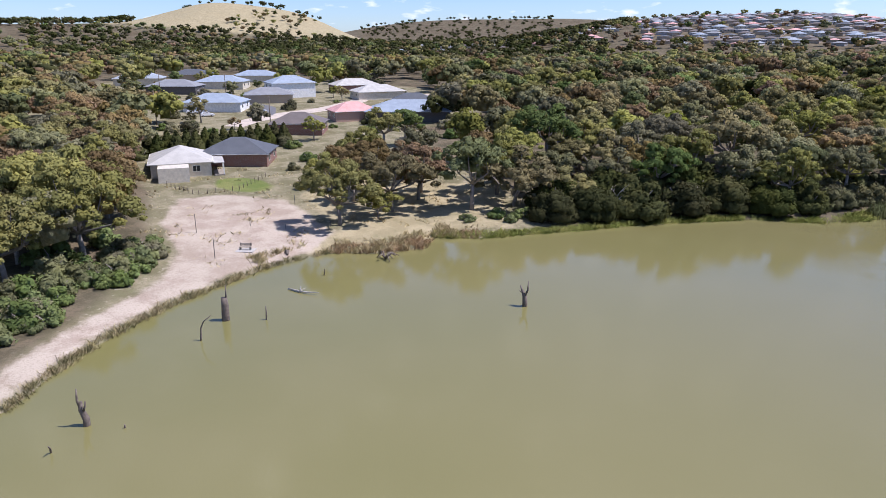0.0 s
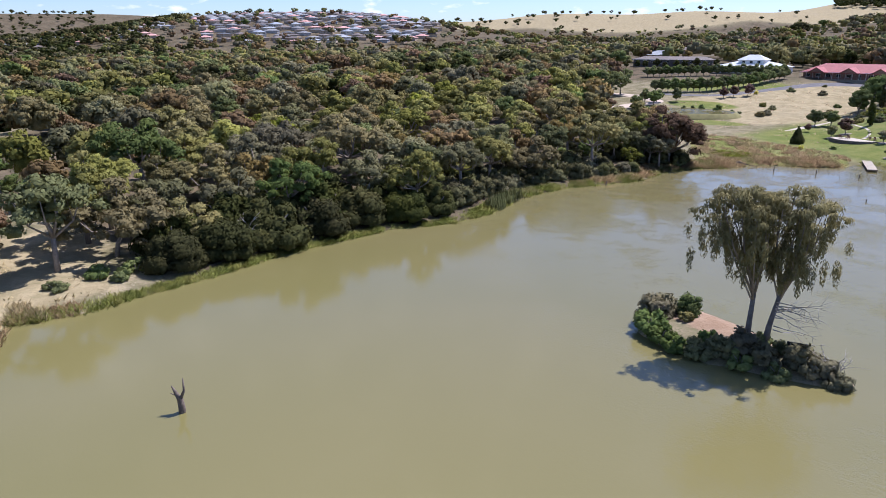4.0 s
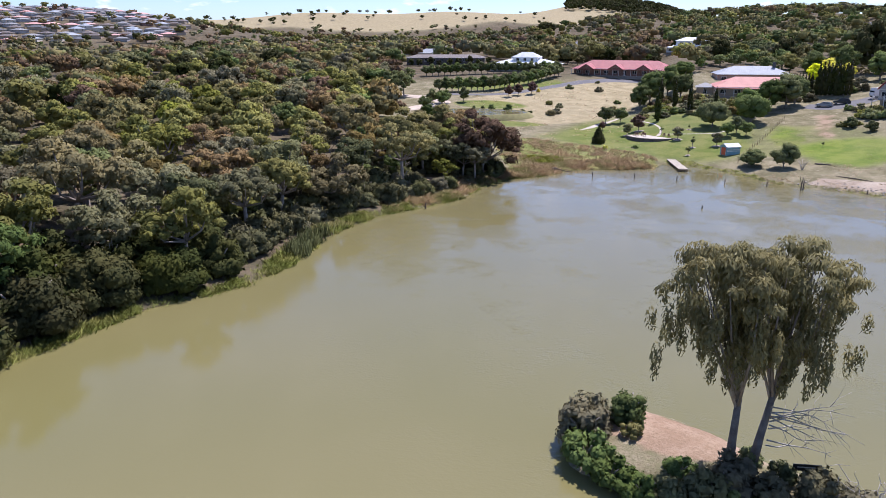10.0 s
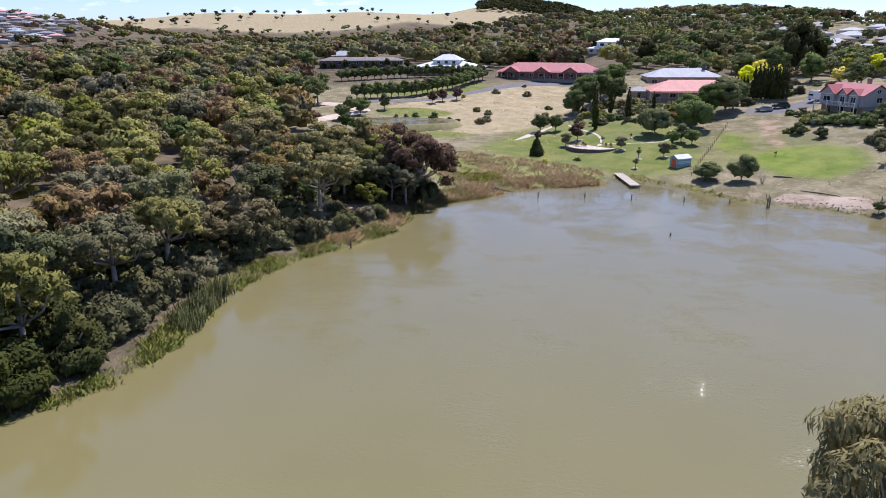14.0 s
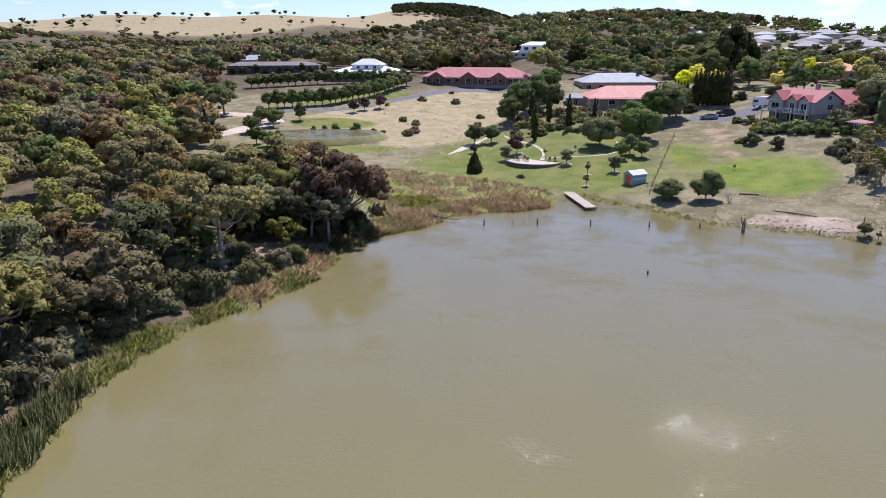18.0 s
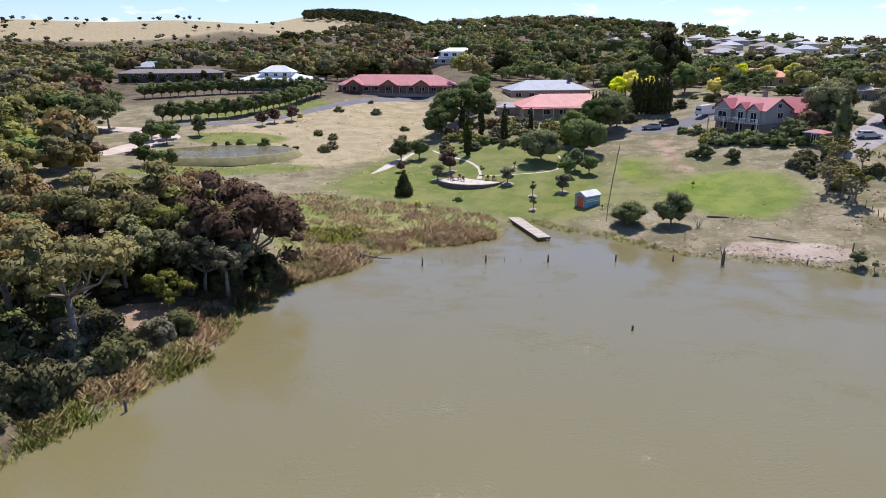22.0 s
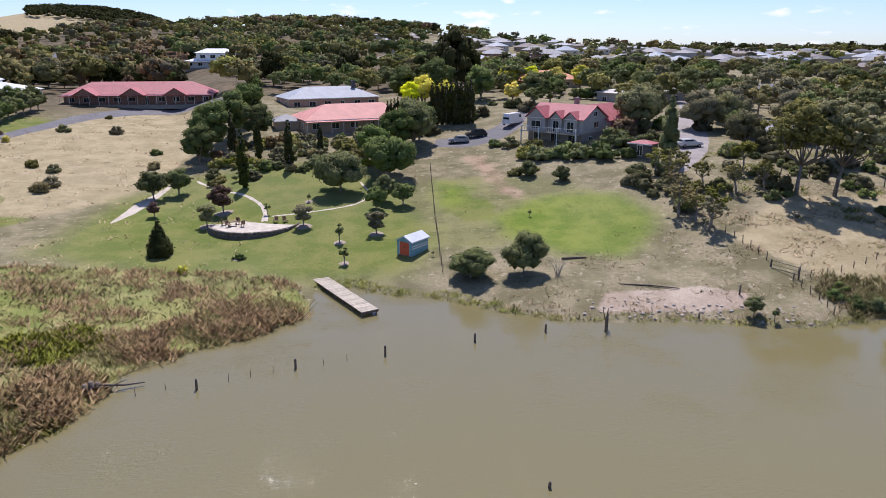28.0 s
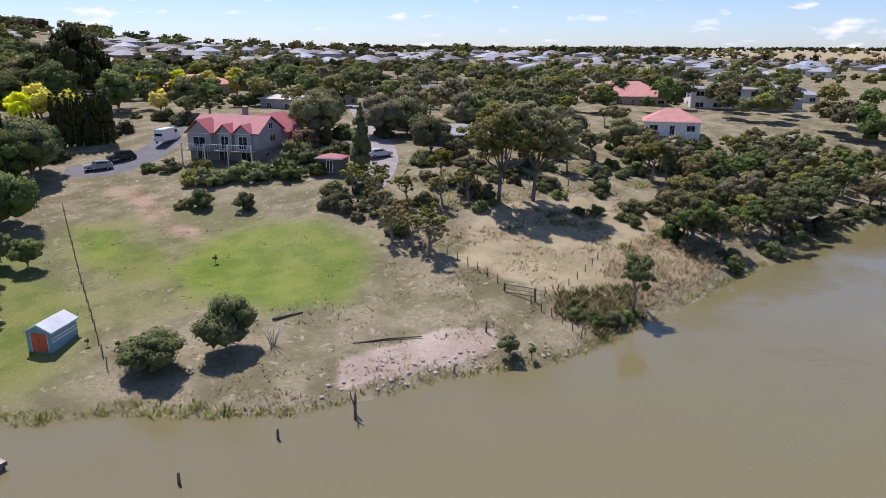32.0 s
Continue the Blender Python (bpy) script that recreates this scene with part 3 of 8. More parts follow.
def round_meshes(seed, r, h, leaf, per=110, size=0.18, clear=0.22, lumps=22, bark=None):
    """A full, rounded crown on a short trunk."""
    rng = np.random.default_rng(seed)
    blobs = []
    mid, half = h * (1 + clear) / 2, h * (1 - clear) / 2
    for _ in range(lumps):
        d = rng.normal(size=3)
        d /= np.linalg.norm(d)
        b = r * rng.uniform(0.3, 0.46)
        k = rng.uniform(0.62, 0.86)
        blobs.append((d[0] * r * k, d[1] * r * k, mid + d[2] * half * k * (1.0 if d[2] > 0 else 0.8), b))
    blobs.append((0, 0, mid, r * 0.6))
    rows = [([(0, 0, -0.3), (0.02 * h, 0, h * clear), (0, 0.02 * h, mid)], [0.032 * h, 0.026 * h, 0.018 * h])]
    for i in range(5):
        a = 1.3 * i
        rows.append(([(0.02 * h, 0, h * clear), (math.cos(a) * r * 0.35, math.sin(a) * r * 0.35, mid * 0.85), (math.cos(a) * r * 0.7, math.sin(a) * r * 0.7, mid * 1.15)], [0.016 * h, 0.011 * h, 0.005 * h]))
    return tubes_mesh("trunk", rows, bark or BARK, 6), quads_mesh("crown", leaves(rng, blobs, per, size * 1.3, squash=0.8, heart=0.72, ball=BALL), LEAF[leaf])


def cone_meshes(seed, r, h, leaf, per=190, size=0.15, waist=0.0):
    """Cypresses and small conifers."""
    rng = np.random.default_rng(seed)
    blobs = []
    for z in np.arange(0.05, 0.98, 0.055):
        w = r * ((1 - z) ** 0.8 if not waist else min(1.0, 0.55 + 2 * z) * (1 - z**3) * 0.8)
        for k in range(3):
            a = rng.uniform(0, 2 * math.pi)
            blobs.append((math.cos(a) * w * 0.5, math.sin(a) * w * 0.5, z * h, max(0.18, w * 0.62)))
    crown = quads_mesh("crown", leaves(rng, blobs, per * 0.6, size * 1.4, squash=1.3, heart=0.85, under=-2), LEAF[leaf])
    return tubes_mesh("trunk", [([(0, 0, -0.3), (0, 0, h * 0.4), (0, 0, h * 0.9)], [0.025 * h, 0.02 * h, 0.006 * h])], BARK, 6), crown


def plant(name, meshes, x, y, label, category="tree", scale=1.0, turn=None, group="", tall=1.0, sink=0.0, z=None):
    rng = random.Random(int(x * 131 + y * 17))
    t = rng.uniform(0, 360) if turn is None else turn
    m = pose(x, y, (zat(x, y) if z is None else z) - sink, 0, 0, t) @ Matrix.Diagonal((scale, scale, scale * tall, 1))
    ob = thing(name, m, label, category, group)
    for me in meshes:
        part(me.name.split(".")[0], me, None, ob)
    return ob


GUMS = {k: [gum_meshes(s + i, h, sp, k, count=c, fork=f) for i, (h, sp, c, f) in enumerate(((10, 4.2, 6, 0.35), (12, 4.6, 7, 0.42), (8.5, 4.4, 6, 0.28)))]
        for s, k in ((1, "olive"), (11, "rust"), (21, "grey"), (31, "green"), (41, "lime"))}
BIGGUM = [gum_meshes(51 + i, 12.5, 6.6, k, count=10, fork=0.3, puff=0.82, bark=BARK_DARK, sides=8, split=True) for i, k in enumerate(("olive", "rust", "olive"))]
PLUM = [gum_meshes(61, 10, 4.4, "plum", fork=0.16, count=11, puff=1.15, split=True)]
DARKBUSH = [bush_meshes(71 + i, 5.2, 6.4, "dark", per=75, size=0.26, lumps=26) for i in range(4)]
SCRUB = [bush_meshes(76 + i, 2.8, 3.4, "scrub", per=80, size=0.24, lumps=15) for i in range(4)]
GREYBUSH = [bush_meshes(81 + i, 2.6, 2.6, "grey", lumps=13) for i in range(3)]
GREENBUSH = [bush_meshes(91 + i, 2.2, 2.3, "green", lumps=13) for i in range(3)]
TREE_WORDS = {"olive": "olive-green gum tree with an open crown", "rust": "rusty brown-tinged gum tree in dry woodland", "grey": "grey-green gum tree with thin foliage",
              "green": "mid-green broad-crowned gum tree", "lime": "yellow-green wattle tree among gums"}


def wood_here(x, y):
    """Where the woodland on the western bank stands."""
    d = float(poly_dist(x, y, SHORE))
    if d < 8 or x > -20 + 0.2 * (y - 90):
        return False
    for poly in (MARSH, FIELD, BEACH):
        if float(poly_dist(x, y, np.array(poly, float))) < 4:
            return False
    if x < -98 and abs(y + 14) < 17 or x < -60 and y < -24:
        return False
    return y < 112 + 0.9 * max(0.0, -48 - x) and y < 150 + 0.1 * x and not ((x + 31) ** 2 + (y - 86) ** 2 < 36)


def build_woods():
    rng = random.Random(5)
    spots = []
    tries = 0
    while len(spots) < 235 and tries < 7000:
        tries += 1
        x, y = rng.uniform(-150, -20), rng.uniform(-38, 150)
        if rng.random() < (x + 20) / -260 or any((x - a) ** 2 + (y - b) ** 2 < 7.9**2 for a, b in spots):
            continue
        if not wood_here(x, y):
            continue
        spots.append((x, y))
    back = {k: [] for k in TREE_WORDS}
    for x, y in spots:
        kind = rng.choices(("olive", "rust", "grey", "green", "lime"), (44, 20, 20, 11, 5))[0]
        if float(poly_dist(x, y, SHORE)) > 44:
            back[kind].append((x, y, zat(x, y) - 0.2, rng.uniform(0.75, 1.35), rng.uniform(0, 6.3)))
            continue
        plant("gum_tree", rng.choice(GUMS[kind]), x, y, TREE_WORDS[kind], "tree", rng.uniform(0.85, 1.35), group="western woodland")
    for _ in range(150):                        # the taller wood beyond the pond's track
        x, y = rng.uniform(-140, -72), rng.uniform(126, 214)
        if x > -86 + 0.25 * (y - 150) - 14 * (y > 186) or any((x - a) ** 2 + (y - b) ** 2 < 49 for a, b in spots):
            continue
        spots.append((x, y))
        kind = rng.choice(("olive", "olive", "grey", "green", "rust"))
        plant("gum_tree", rng.choice(GUMS[kind]), x, y, TREE_WORDS[kind], "tree", rng.uniform(0.9, 1.4), group="western woodland")
    return back


def build_back_rows(back):
    close = [far_crown(140 + i, 10.5, 4.6, 13, 0.34, 900) for i in range(6)]
    for k, spots in back.items():
        if spots:
            scatter_mesh("inner_woodland", spots, close, k, f"{k}-toned gum canopy behind the first trees", "woodland")


def scatter_mesh(name, spots, protos, leaf, label, category):
    """Many far trees joined: spots of (x, y, z, scale, turn), protos of quads."""
    allq, tone, rng = [], [], random.Random(len(spots))
    for i, (x, y, z, s, t) in enumerate(spots):
        q = protos[i % len(protos)] * ((s,) * 3 + (1,) * 3)
        c, sn = math.cos(t), math.sin(t)
        allq.append(np.stack([q[..., 0] * c - q[..., 1] * sn + x, q[..., 0] * sn + q[..., 1] * c + y, q[..., 2] + z,
                              q[..., 3] * c - q[..., 4] * sn, q[..., 3] * sn + q[..., 4] * c, q[..., 5]], -1))
        tone.append(np.full(len(q), rng.random()))
    return solid(name, quads_mesh(name, np.concatenate(allq), LEAF[leaf], np.concatenate(tone)), label, category, "stuff")


def far_crown(seed, h, r, n, size, count, ball=None):
    rng = np.random.default_rng(seed)
    blobs = []
    for i in range(n):
        a, q = 2.4 * i + rng.uniform(-0.4, 0.4), math.sqrt((i + 0.4) / n) * 0.78
        blobs.append((math.cos(a) * r * q, math.sin(a) * r * q, h * (0.84 - 0.42 * q * q + rng.uniform(-0.06, 0.05)), r * rng.uniform(0.95, 1.2) / math.sqrt(n)))
    blobs.append((0, 0, h * 0.5, r * 0.6))
    return leaves(rng, blobs, count / (1.15 * r * r), size, aspect=0.7, heart=0.66 if ball is None else 0.85, ball=ball)


def build_far_woods():
    rng = np.random.default_rng(9)
    mid = [far_crown(100 + i, 9, 4.8, 4, 0.75, 26, DICE) for i in range(6)]
    near_by = [far_crown(120 + i, 10, 4.7, 10, 0.52, 260) for i in range(6)]
    out = {"olive": [], "grey": [], "rust": [], "green": [], "dark": []}
    kinds, p = list(out), [0.42, 0.2, 0.2, 0.1, 0.08]
    n = 12500
    az, dist = rng.uniform(-132, 80, n), 130 + 1400 * rng.uniform(0, 1, n) ** 1.25
    X, Y = dist * np.sin(np.radians(az)), dist * np.cos(np.radians(az))
    Z, D = height(X, Y), poly_dist(X, Y, SHORE)
    for a, ds, x, y, z, d in zip(az, dist, X, Y, Z, D):
        if d < 10 or (x > -150 and y < 152 + 0.1 * x and x < 0) or keep_clear(x, y, a, ds):
            continue
        east = a > 4 and ds < 700
        kind = ("green", "olive", "green", "grey", "olive")[rng.integers(5)] if east else kinds[rng.choice(5, p=p)]
        out[kind].append((x, y, z - 0.3, rng.uniform(0.65, 1.4) * (0.72 if east else 1), rng.uniform(0, 6.3)))
    for k, spots in out.items():
        scatter_mesh("middle_woodland", [p for p in spots if math.hypot(p[0], p[1]) < 340], near_by, k, f"{k}-toned gum woodland behind the shore", "woodland")
        spots = [p for p in spots if math.hypot(p[0], p[1]) >= 340]
        if k == "dark":                         # wooded hill, pine plantation, lines of trees on the dry hills
            for lo, hi, near_r, far_r, many in ((-9.5, 1.5, 1900, 2500, 1301), (-66, -59.5, 1150, 1330, 520), (-94, -84, 1560, 1640, 26), (-106, -62, 650, 1270, 1300), (-80, -64, 1500, 2400, 420), (-125, -98, 1350, 1500, 420), (-40, -10, 1600, 1900, 70), (30, 64, 900, 1700, 300), (14, 84, 2900, 3500, 1100)):
                A, R = np.radians(rng.uniform(lo, hi, many)), rng.uniform(near_r, far_r, many)
                if many in (26, 70):
                    A = A + 0.02 * np.sin(R * 0.05)
                X2, Y2 = R * np.sin(A), R * np.cos(A)
                spots += [(x, y, z - 0.5, s, t) for x, y, z, s, t in zip(X2, Y2, height(X2, Y2), rng.uniform(0.8, 1.5, many) * (1.5 if many in (1301, 1100) else 1), rng.uniform(0, 6.3, many))]
        if k in ("green", "olive"):             # the ridge behind the houses
            A, R = np.radians(rng.uniform(0, 17, 200)), rng.uniform(420, 950, 200)
            spots += [(x, y, z - 0.5, s, t) for x, y, z, s, t in zip(R * np.sin(A), R * np.cos(A), height(R * np.sin(A), R * np.cos(A)), rng.uniform(0.7, 1.4, 200), rng.uniform(0, 6.3, 200))]
        scatter_mesh("far_woodland", spots, mid, k, f"distant {k}-toned gum woodland", "woodland")


PALE = [(-89, 1600, 350), (-38, 1900, 340), (-24, 1800, 300), (-12, 1900, 250)]
CLEAR = [(8, 300, 14), (9, 322, 14), (12, 372, 20), (10, 345, 12), (-62, 186, 24), (-45, 160, 25), (-112, 330, 34), (-92, 255, 30), (-100, 300, 26), (-195, -45, 40), (-225, -30, 34), (-270, -70, 34), (-115, -75, 26), (5, 180, 60), (-40, 240, 60), (60, 140, 70), (-30, 275, 40), (-75, 270, 40), (45, 225, 45), (75, 195, 40), (100, 150, 25), (20, 400, 25), (150, 130, 40)]


ESTATE = [(-150, -98), (-340, -130), (-350, -50), (-270, 22), (-185, 20), (-140, -22)]


def keep_clear(x, y, az, dist):
    for cx, cy, r in CLEAR:
        if (x - cx) ** 2 + (y - cy) ** 2 < r * r:
            return True
    if (12 < az < 34 and 330 < dist < 640) or (31 < az < 80 and 250 < dist < 850):
        return (int(x * 7 + y * 13) % 100) < 74
    if float(poly_dist(x, y, np.array(ESTATE, float))) < 0:
        return (int(x * 7 + y * 13) % 100) < 90
    if -59 < az < -39 and 800 < dist < 1380:
        return (int(x * 7 + y * 13) % 100) < 70
    for a, r, reach in PALE:
        if math.hypot(x - r * math.sin(radians(a)), y - r * math.cos(radians(a))) < reach:
            return math.sin(x * 0.013 + 2 * math.sin(y * 0.006)) + math.sin(y * 0.017 + x * 0.004) < 1.25
    if dist > 700 and (az < -63 or -45 < az < -8 or az > 22) and (int(x * 7 + y * 13) % 10) < (1 if az < -63 else 8 if az > 22 else 3):
        return True
    return False


build_back_rows(build_woods())
build_far_woods()

# ---- the woodland's edge, reeds and grasses ----
def blades(rng, spots, per, high, wide, lean=0.6, spread=0.45):
    """Tufts of narrow blades at (x, y, z, scale)."""
    S = np.repeat(np.array(spots, float), per, 0)
    n = len(S)
    s = S[:, 3] * rng.uniform(0.6, 1.25, n)
    a = rng.uniform(0, 2 * np.pi, n)
    r = spread * s * np.sqrt(rng.uniform(0, 1, n))
    base = np.stack([S[:, 0] + np.cos(a) * r, S[:, 1] + np.sin(a) * r, S[:, 2] - 0.05], 1)
    b = rng.uniform(0, 2 * np.pi, n)
    off = np.stack([np.cos(b) * lean * high * s, np.sin(b) * lean * high * s, high * s], 1)
    c = rng.uniform(0, 2 * np.pi, n)
    side = np.stack([np.cos(c), np.sin(c), 0 * c], 1) * (wide * s)[:, None]
    tip = base + off
    q = np.stack([base - side, base + side, tip + side * 0.35, tip - side * 0.35], 1)
    up = rng.normal(scale=0.35, size=(n, 3)) + (0, 0, 1)
    up /= np.linalg.norm(up, axis=1)[:, None]
    return np.concatenate([q, np.repeat(up[:, None], 4, 1)], -1)


def strip(rng, a, b, n, lo, hi):
    """Spots along the bank between two corners of the shoreline, lo to hi metres inland."""
    out = []
    pts = SHORE[a:b + 1]
    seg = np.linalg.norm(np.diff(pts, axis=0), axis=1)
    for _ in range(n):
        i = rng.choice(len(seg), p=seg / seg.sum())
        t = rng.uniform()
        p = pts[i] * (1 - t) + pts[i + 1] * t
        d = (pts[i + 1] - pts[i]) / seg[i]
        q = p + np.array([-d[1], d[0]]) * rng.uniform(lo, hi)
        out.append(q)
    out = np.array(out)
    return np.column_stack([out, np.maximum(height(out[:, 0], out[:, 1]), -0.1), rng.uniform(0.6, 1.3, n)])


def inside(rng, poly, n, margin=0.0):
    poly = np.array(poly, float)
    lo, hi = poly.min(0), poly.max(0)
    P = rng.uniform(lo, hi, (n * 3, 2))
    P = P[poly_dist(P[:, 0], P[:, 1], poly) < -margin][:n]
    Z = height(P[:, 0], P[:, 1])
    return [(x, y, z, s) for (x, y), z, s in zip(P, Z, rng.uniform(0.6, 1.3, len(P)))]


def build_grasses():
    rng = np.random.default_rng(77)

    def stuff(name, q, leaf, label):
        solid(name, quads_mesh(name, q, LEAF[leaf]), label, "grass", "stuff")

    stuff("bank_sedge", np.concatenate([
        blades(rng, [p for p in strip(rng, 10, 23, 900, -0.4, 1.5) if math.sin(p[1] * 0.55) + math.sin(p[1] * 0.21 + 1) > -0.5], 14, 0.42, 0.035, 0.8), blades(rng, strip(rng, 8, 14, 500, -0.3, 1.6), 16, 0.55, 0.035),
        blades(rng, strip(rng, 29, 33, 200, -0.3, 1.4), 12, 0.36, 0.035, 0.8), blades(rng, strip(rng, 33, 40, 420, -0.1, 1.0), 12, 0.28, 0.035, 0.8)]), "sedge", "green sedge along the water's edge")
    def patchy(spots, k):
        return [q for q in spots if math.sin(q[1] * 0.7 + 1.7 * math.sin(q[0] * 0.6)) + math.sin(q[1] * 0.31 + q[0] * 0.5 + k) > -0.1]

    stuff("green_fringe", np.concatenate([
        blades(rng, patchy(strip(rng, 8, 16, 600, -0.4, 1.2), 1), 22, 0.4, 0.06, 0.9, 0.7), blades(rng, patchy(strip(rng, 15, 21, 1100, -0.5, 2.8), 2), 20, 0.42, 0.06, 0.9, 0.7),
        blades(rng, patchy(strip(rng, 20, 24, 400, -0.4, 2.0), 3), 18, 0.4, 0.06, 0.9, 0.6)]), "fringe", "bright green rank grass at the water's edge")
    stuff("cattail_bed", blades(rng, [q for q in strip(rng, 15, 18, 420, -0.5, 2.2) if 34 < q[1] < 46 and math.sin(q[1] * 1.1) > -0.7], 16, 1.5, 0.05, 0.25, 0.6), "cattail", "tall grey-green cattails standing in the shallows")
    stuff("rush_tussocks", np.concatenate([blades(rng, patchy(strip(rng, 19, 24, 620, 0.2, 6.0), 0), 40, 0.5, 0.075, 1.1, 0.85), blades(rng, patchy(strip(rng, 23, 28, 760, 0.0, 6.5), 0), 40, 0.52, 0.075, 1.1, 0.9)]),
          "tussock", "dense brown tussocks of rush on the bank")
    stuff("green_tussocks", np.concatenate([blades(rng, patchy(strip(rng, 17, 24, 620, 0.3, 6.5), 3), 34, 0.5, 0.055, 0.9, 0.75), blades(rng, patchy(strip(rng, 23, 28, 330, 0.0, 6.0), 3), 34, 0.5, 0.055, 0.9, 0.8)]),
          "sedge", "green tussocks among the brown rush")
    stuff("brown_rush", np.concatenate([
        blades(rng, strip(rng, 20, 28, 500, 0.0, 4.0), 14, 0.5, 0.035, 0.8), blades(rng, strip(rng, 5, 9, 260, -0.3, 2.5), 16, 0.55, 0.06, 0.8),
        blades(rng, strip(rng, 23, 28, 420, 2.0, 7.0), 12, 0.42, 0.035, 1.0)]), "rushbrown", "brown rush fringe on the marshy bank")
    stuff("dry_reed", np.concatenate([
        blades(rng, patchy(strip(rng, 4, 9, 520, -0.2, 4.5), 1), 18, 0.62, 0.05, 0.8), blades(rng, strip(rng, 0, 4, 200, -0.3, 0.9), 14, 0.45, 0.035, 0.8),
        blades(rng, inside(rng, [(73, 99.5), (96, 98.5), (103, 103), (96, 110), (80, 107)], 140), 10, 0.5, 0.05, 0.9, 0.7)]), "reed", "pale dry reeds and long grass")
    stuff("straw_grass", np.concatenate([blades(rng, inside(rng, [(73, 99.5), (96, 98.5), (103, 103), (96, 110), (80, 107)], 480), 9, 0.4, 0.06, 1.0, 0.7),
                                         blades(rng, strip(rng, 33, 38, 260, 0.3, 2.5), 8, 0.25, 0.05, 0.9)]), "straw", "short dry straw-coloured grass")
    stuff("shore_tuft", np.concatenate([blades(rng, strip(rng, 0, 5, 200, -0.2, 0.8), 14, 0.42, 0.035, 0.8), blades(rng, inside(rng, [(67, 99), (76, 98.5), (80, 103), (72, 108), (67, 105)], 350), 12, 0.6, 0.06, 0.8)]), "sedge", "low green tufts on the bank")
    stuff("marsh_grass", np.concatenate([blades(rng, inside(rng, MARSH, 1300), 8, 0.26, 0.08, 1.3, 0.7)]), "sedge", "tussocky green marsh grass")
    def spread(x0, x1, y0, y1, n, keep):
        P = rng.uniform((x0, y0), (x1, y1), (n, 2))
        P = P[(poly_dist(P[:, 0], P[:, 1], SHORE) > 0.5) & (np.sin(P[:, 0] * 0.45 + 2 * np.sin(P[:, 1] * 0.2)) + np.sin(P[:, 1] * 0.6 + P[:, 0] * 0.2) > keep)]
        return np.column_stack([P, height(P[:, 0], P[:, 1]), rng.uniform(0.5, 1.3, len(P))])

    stuff("paddock_tuft", np.concatenate([blades(rng, spread(68, 112, 99, 132, 1700, -0.4), 9, 0.2, 0.07, 1.4, 0.8), blades(rng, spread(30, 70, 100, 126, 1500, -0.2), 8, 0.12, 0.06, 1.6, 0.7)]), "straw", "short dry tufts on the grazed paddock")
    stuff("paddock_green_tuft", np.concatenate([blades(rng, spread(66, 120, 99, 146, 1700, 0.5), 9, 0.14, 0.06, 1.5, 0.9), blades(rng, spread(30, 70, 104, 180, 2300, 0.2), 8, 0.09, 0.06, 1.6, 0.8)]), "sedge", "dull green tufts on the grazed paddock")
    stuff("paddock_scrub", blades(rng, spread(80, 130, 104, 150, 420, 0.3), 26, 0.5, 0.07, 1.0, 0.9), "sedge", "rank green clumps on the eastern slope")
    stuff("field_tuft", blades(rng, spread(-60, 6, 140, 262, 2600, -0.1), 7, 0.18, 0.09, 1.5, 0.9), "straw", "dry stubble tufts on the field")
    stuff("cove_tuft", blades(rng, spread(-110, -38, -95, -22, 1300, 0.2), 9, 0.3, 0.08, 1.2, 0.8), "straw", "dry grass tufts on the cove's flat")
    stuff("marsh_tussock", blades(rng, patchy(inside(rng, MARSH, 900), 0), 26, 0.5, 0.06, 1.0, 0.8), "tussock", "low brown tussocks across the marsh")
    stuff("bright_marsh_patch", blades(rng, inside(rng, [(-20, 116), (-14, 114), (-9, 118), (-12, 123), (-19, 122)], 420), 10, 0.4, 0.09, 0.9, 0.6), "lime", "bright green patch of wet grass")
    stuff("marsh_rush", blades(rng, [(x, y, z, s) for x, y, z, s in inside(rng, MARSH, 800) if math.sin(x * 0.35 + 1) + math.sin(y * 0.3 + x * 0.12) > 0.15], 10, 0.45, 0.07, 1.1, 0.6), "reed", "straw-coloured rushes in the marsh")


build_grasses()


def shrubs(meshes, spots, name, label, group="", category="shrub"):
    for i, (x, y, s) in enumerate(spots):
        plant(name, meshes[i % len(meshes)], x, y, label, category, s, group=group)


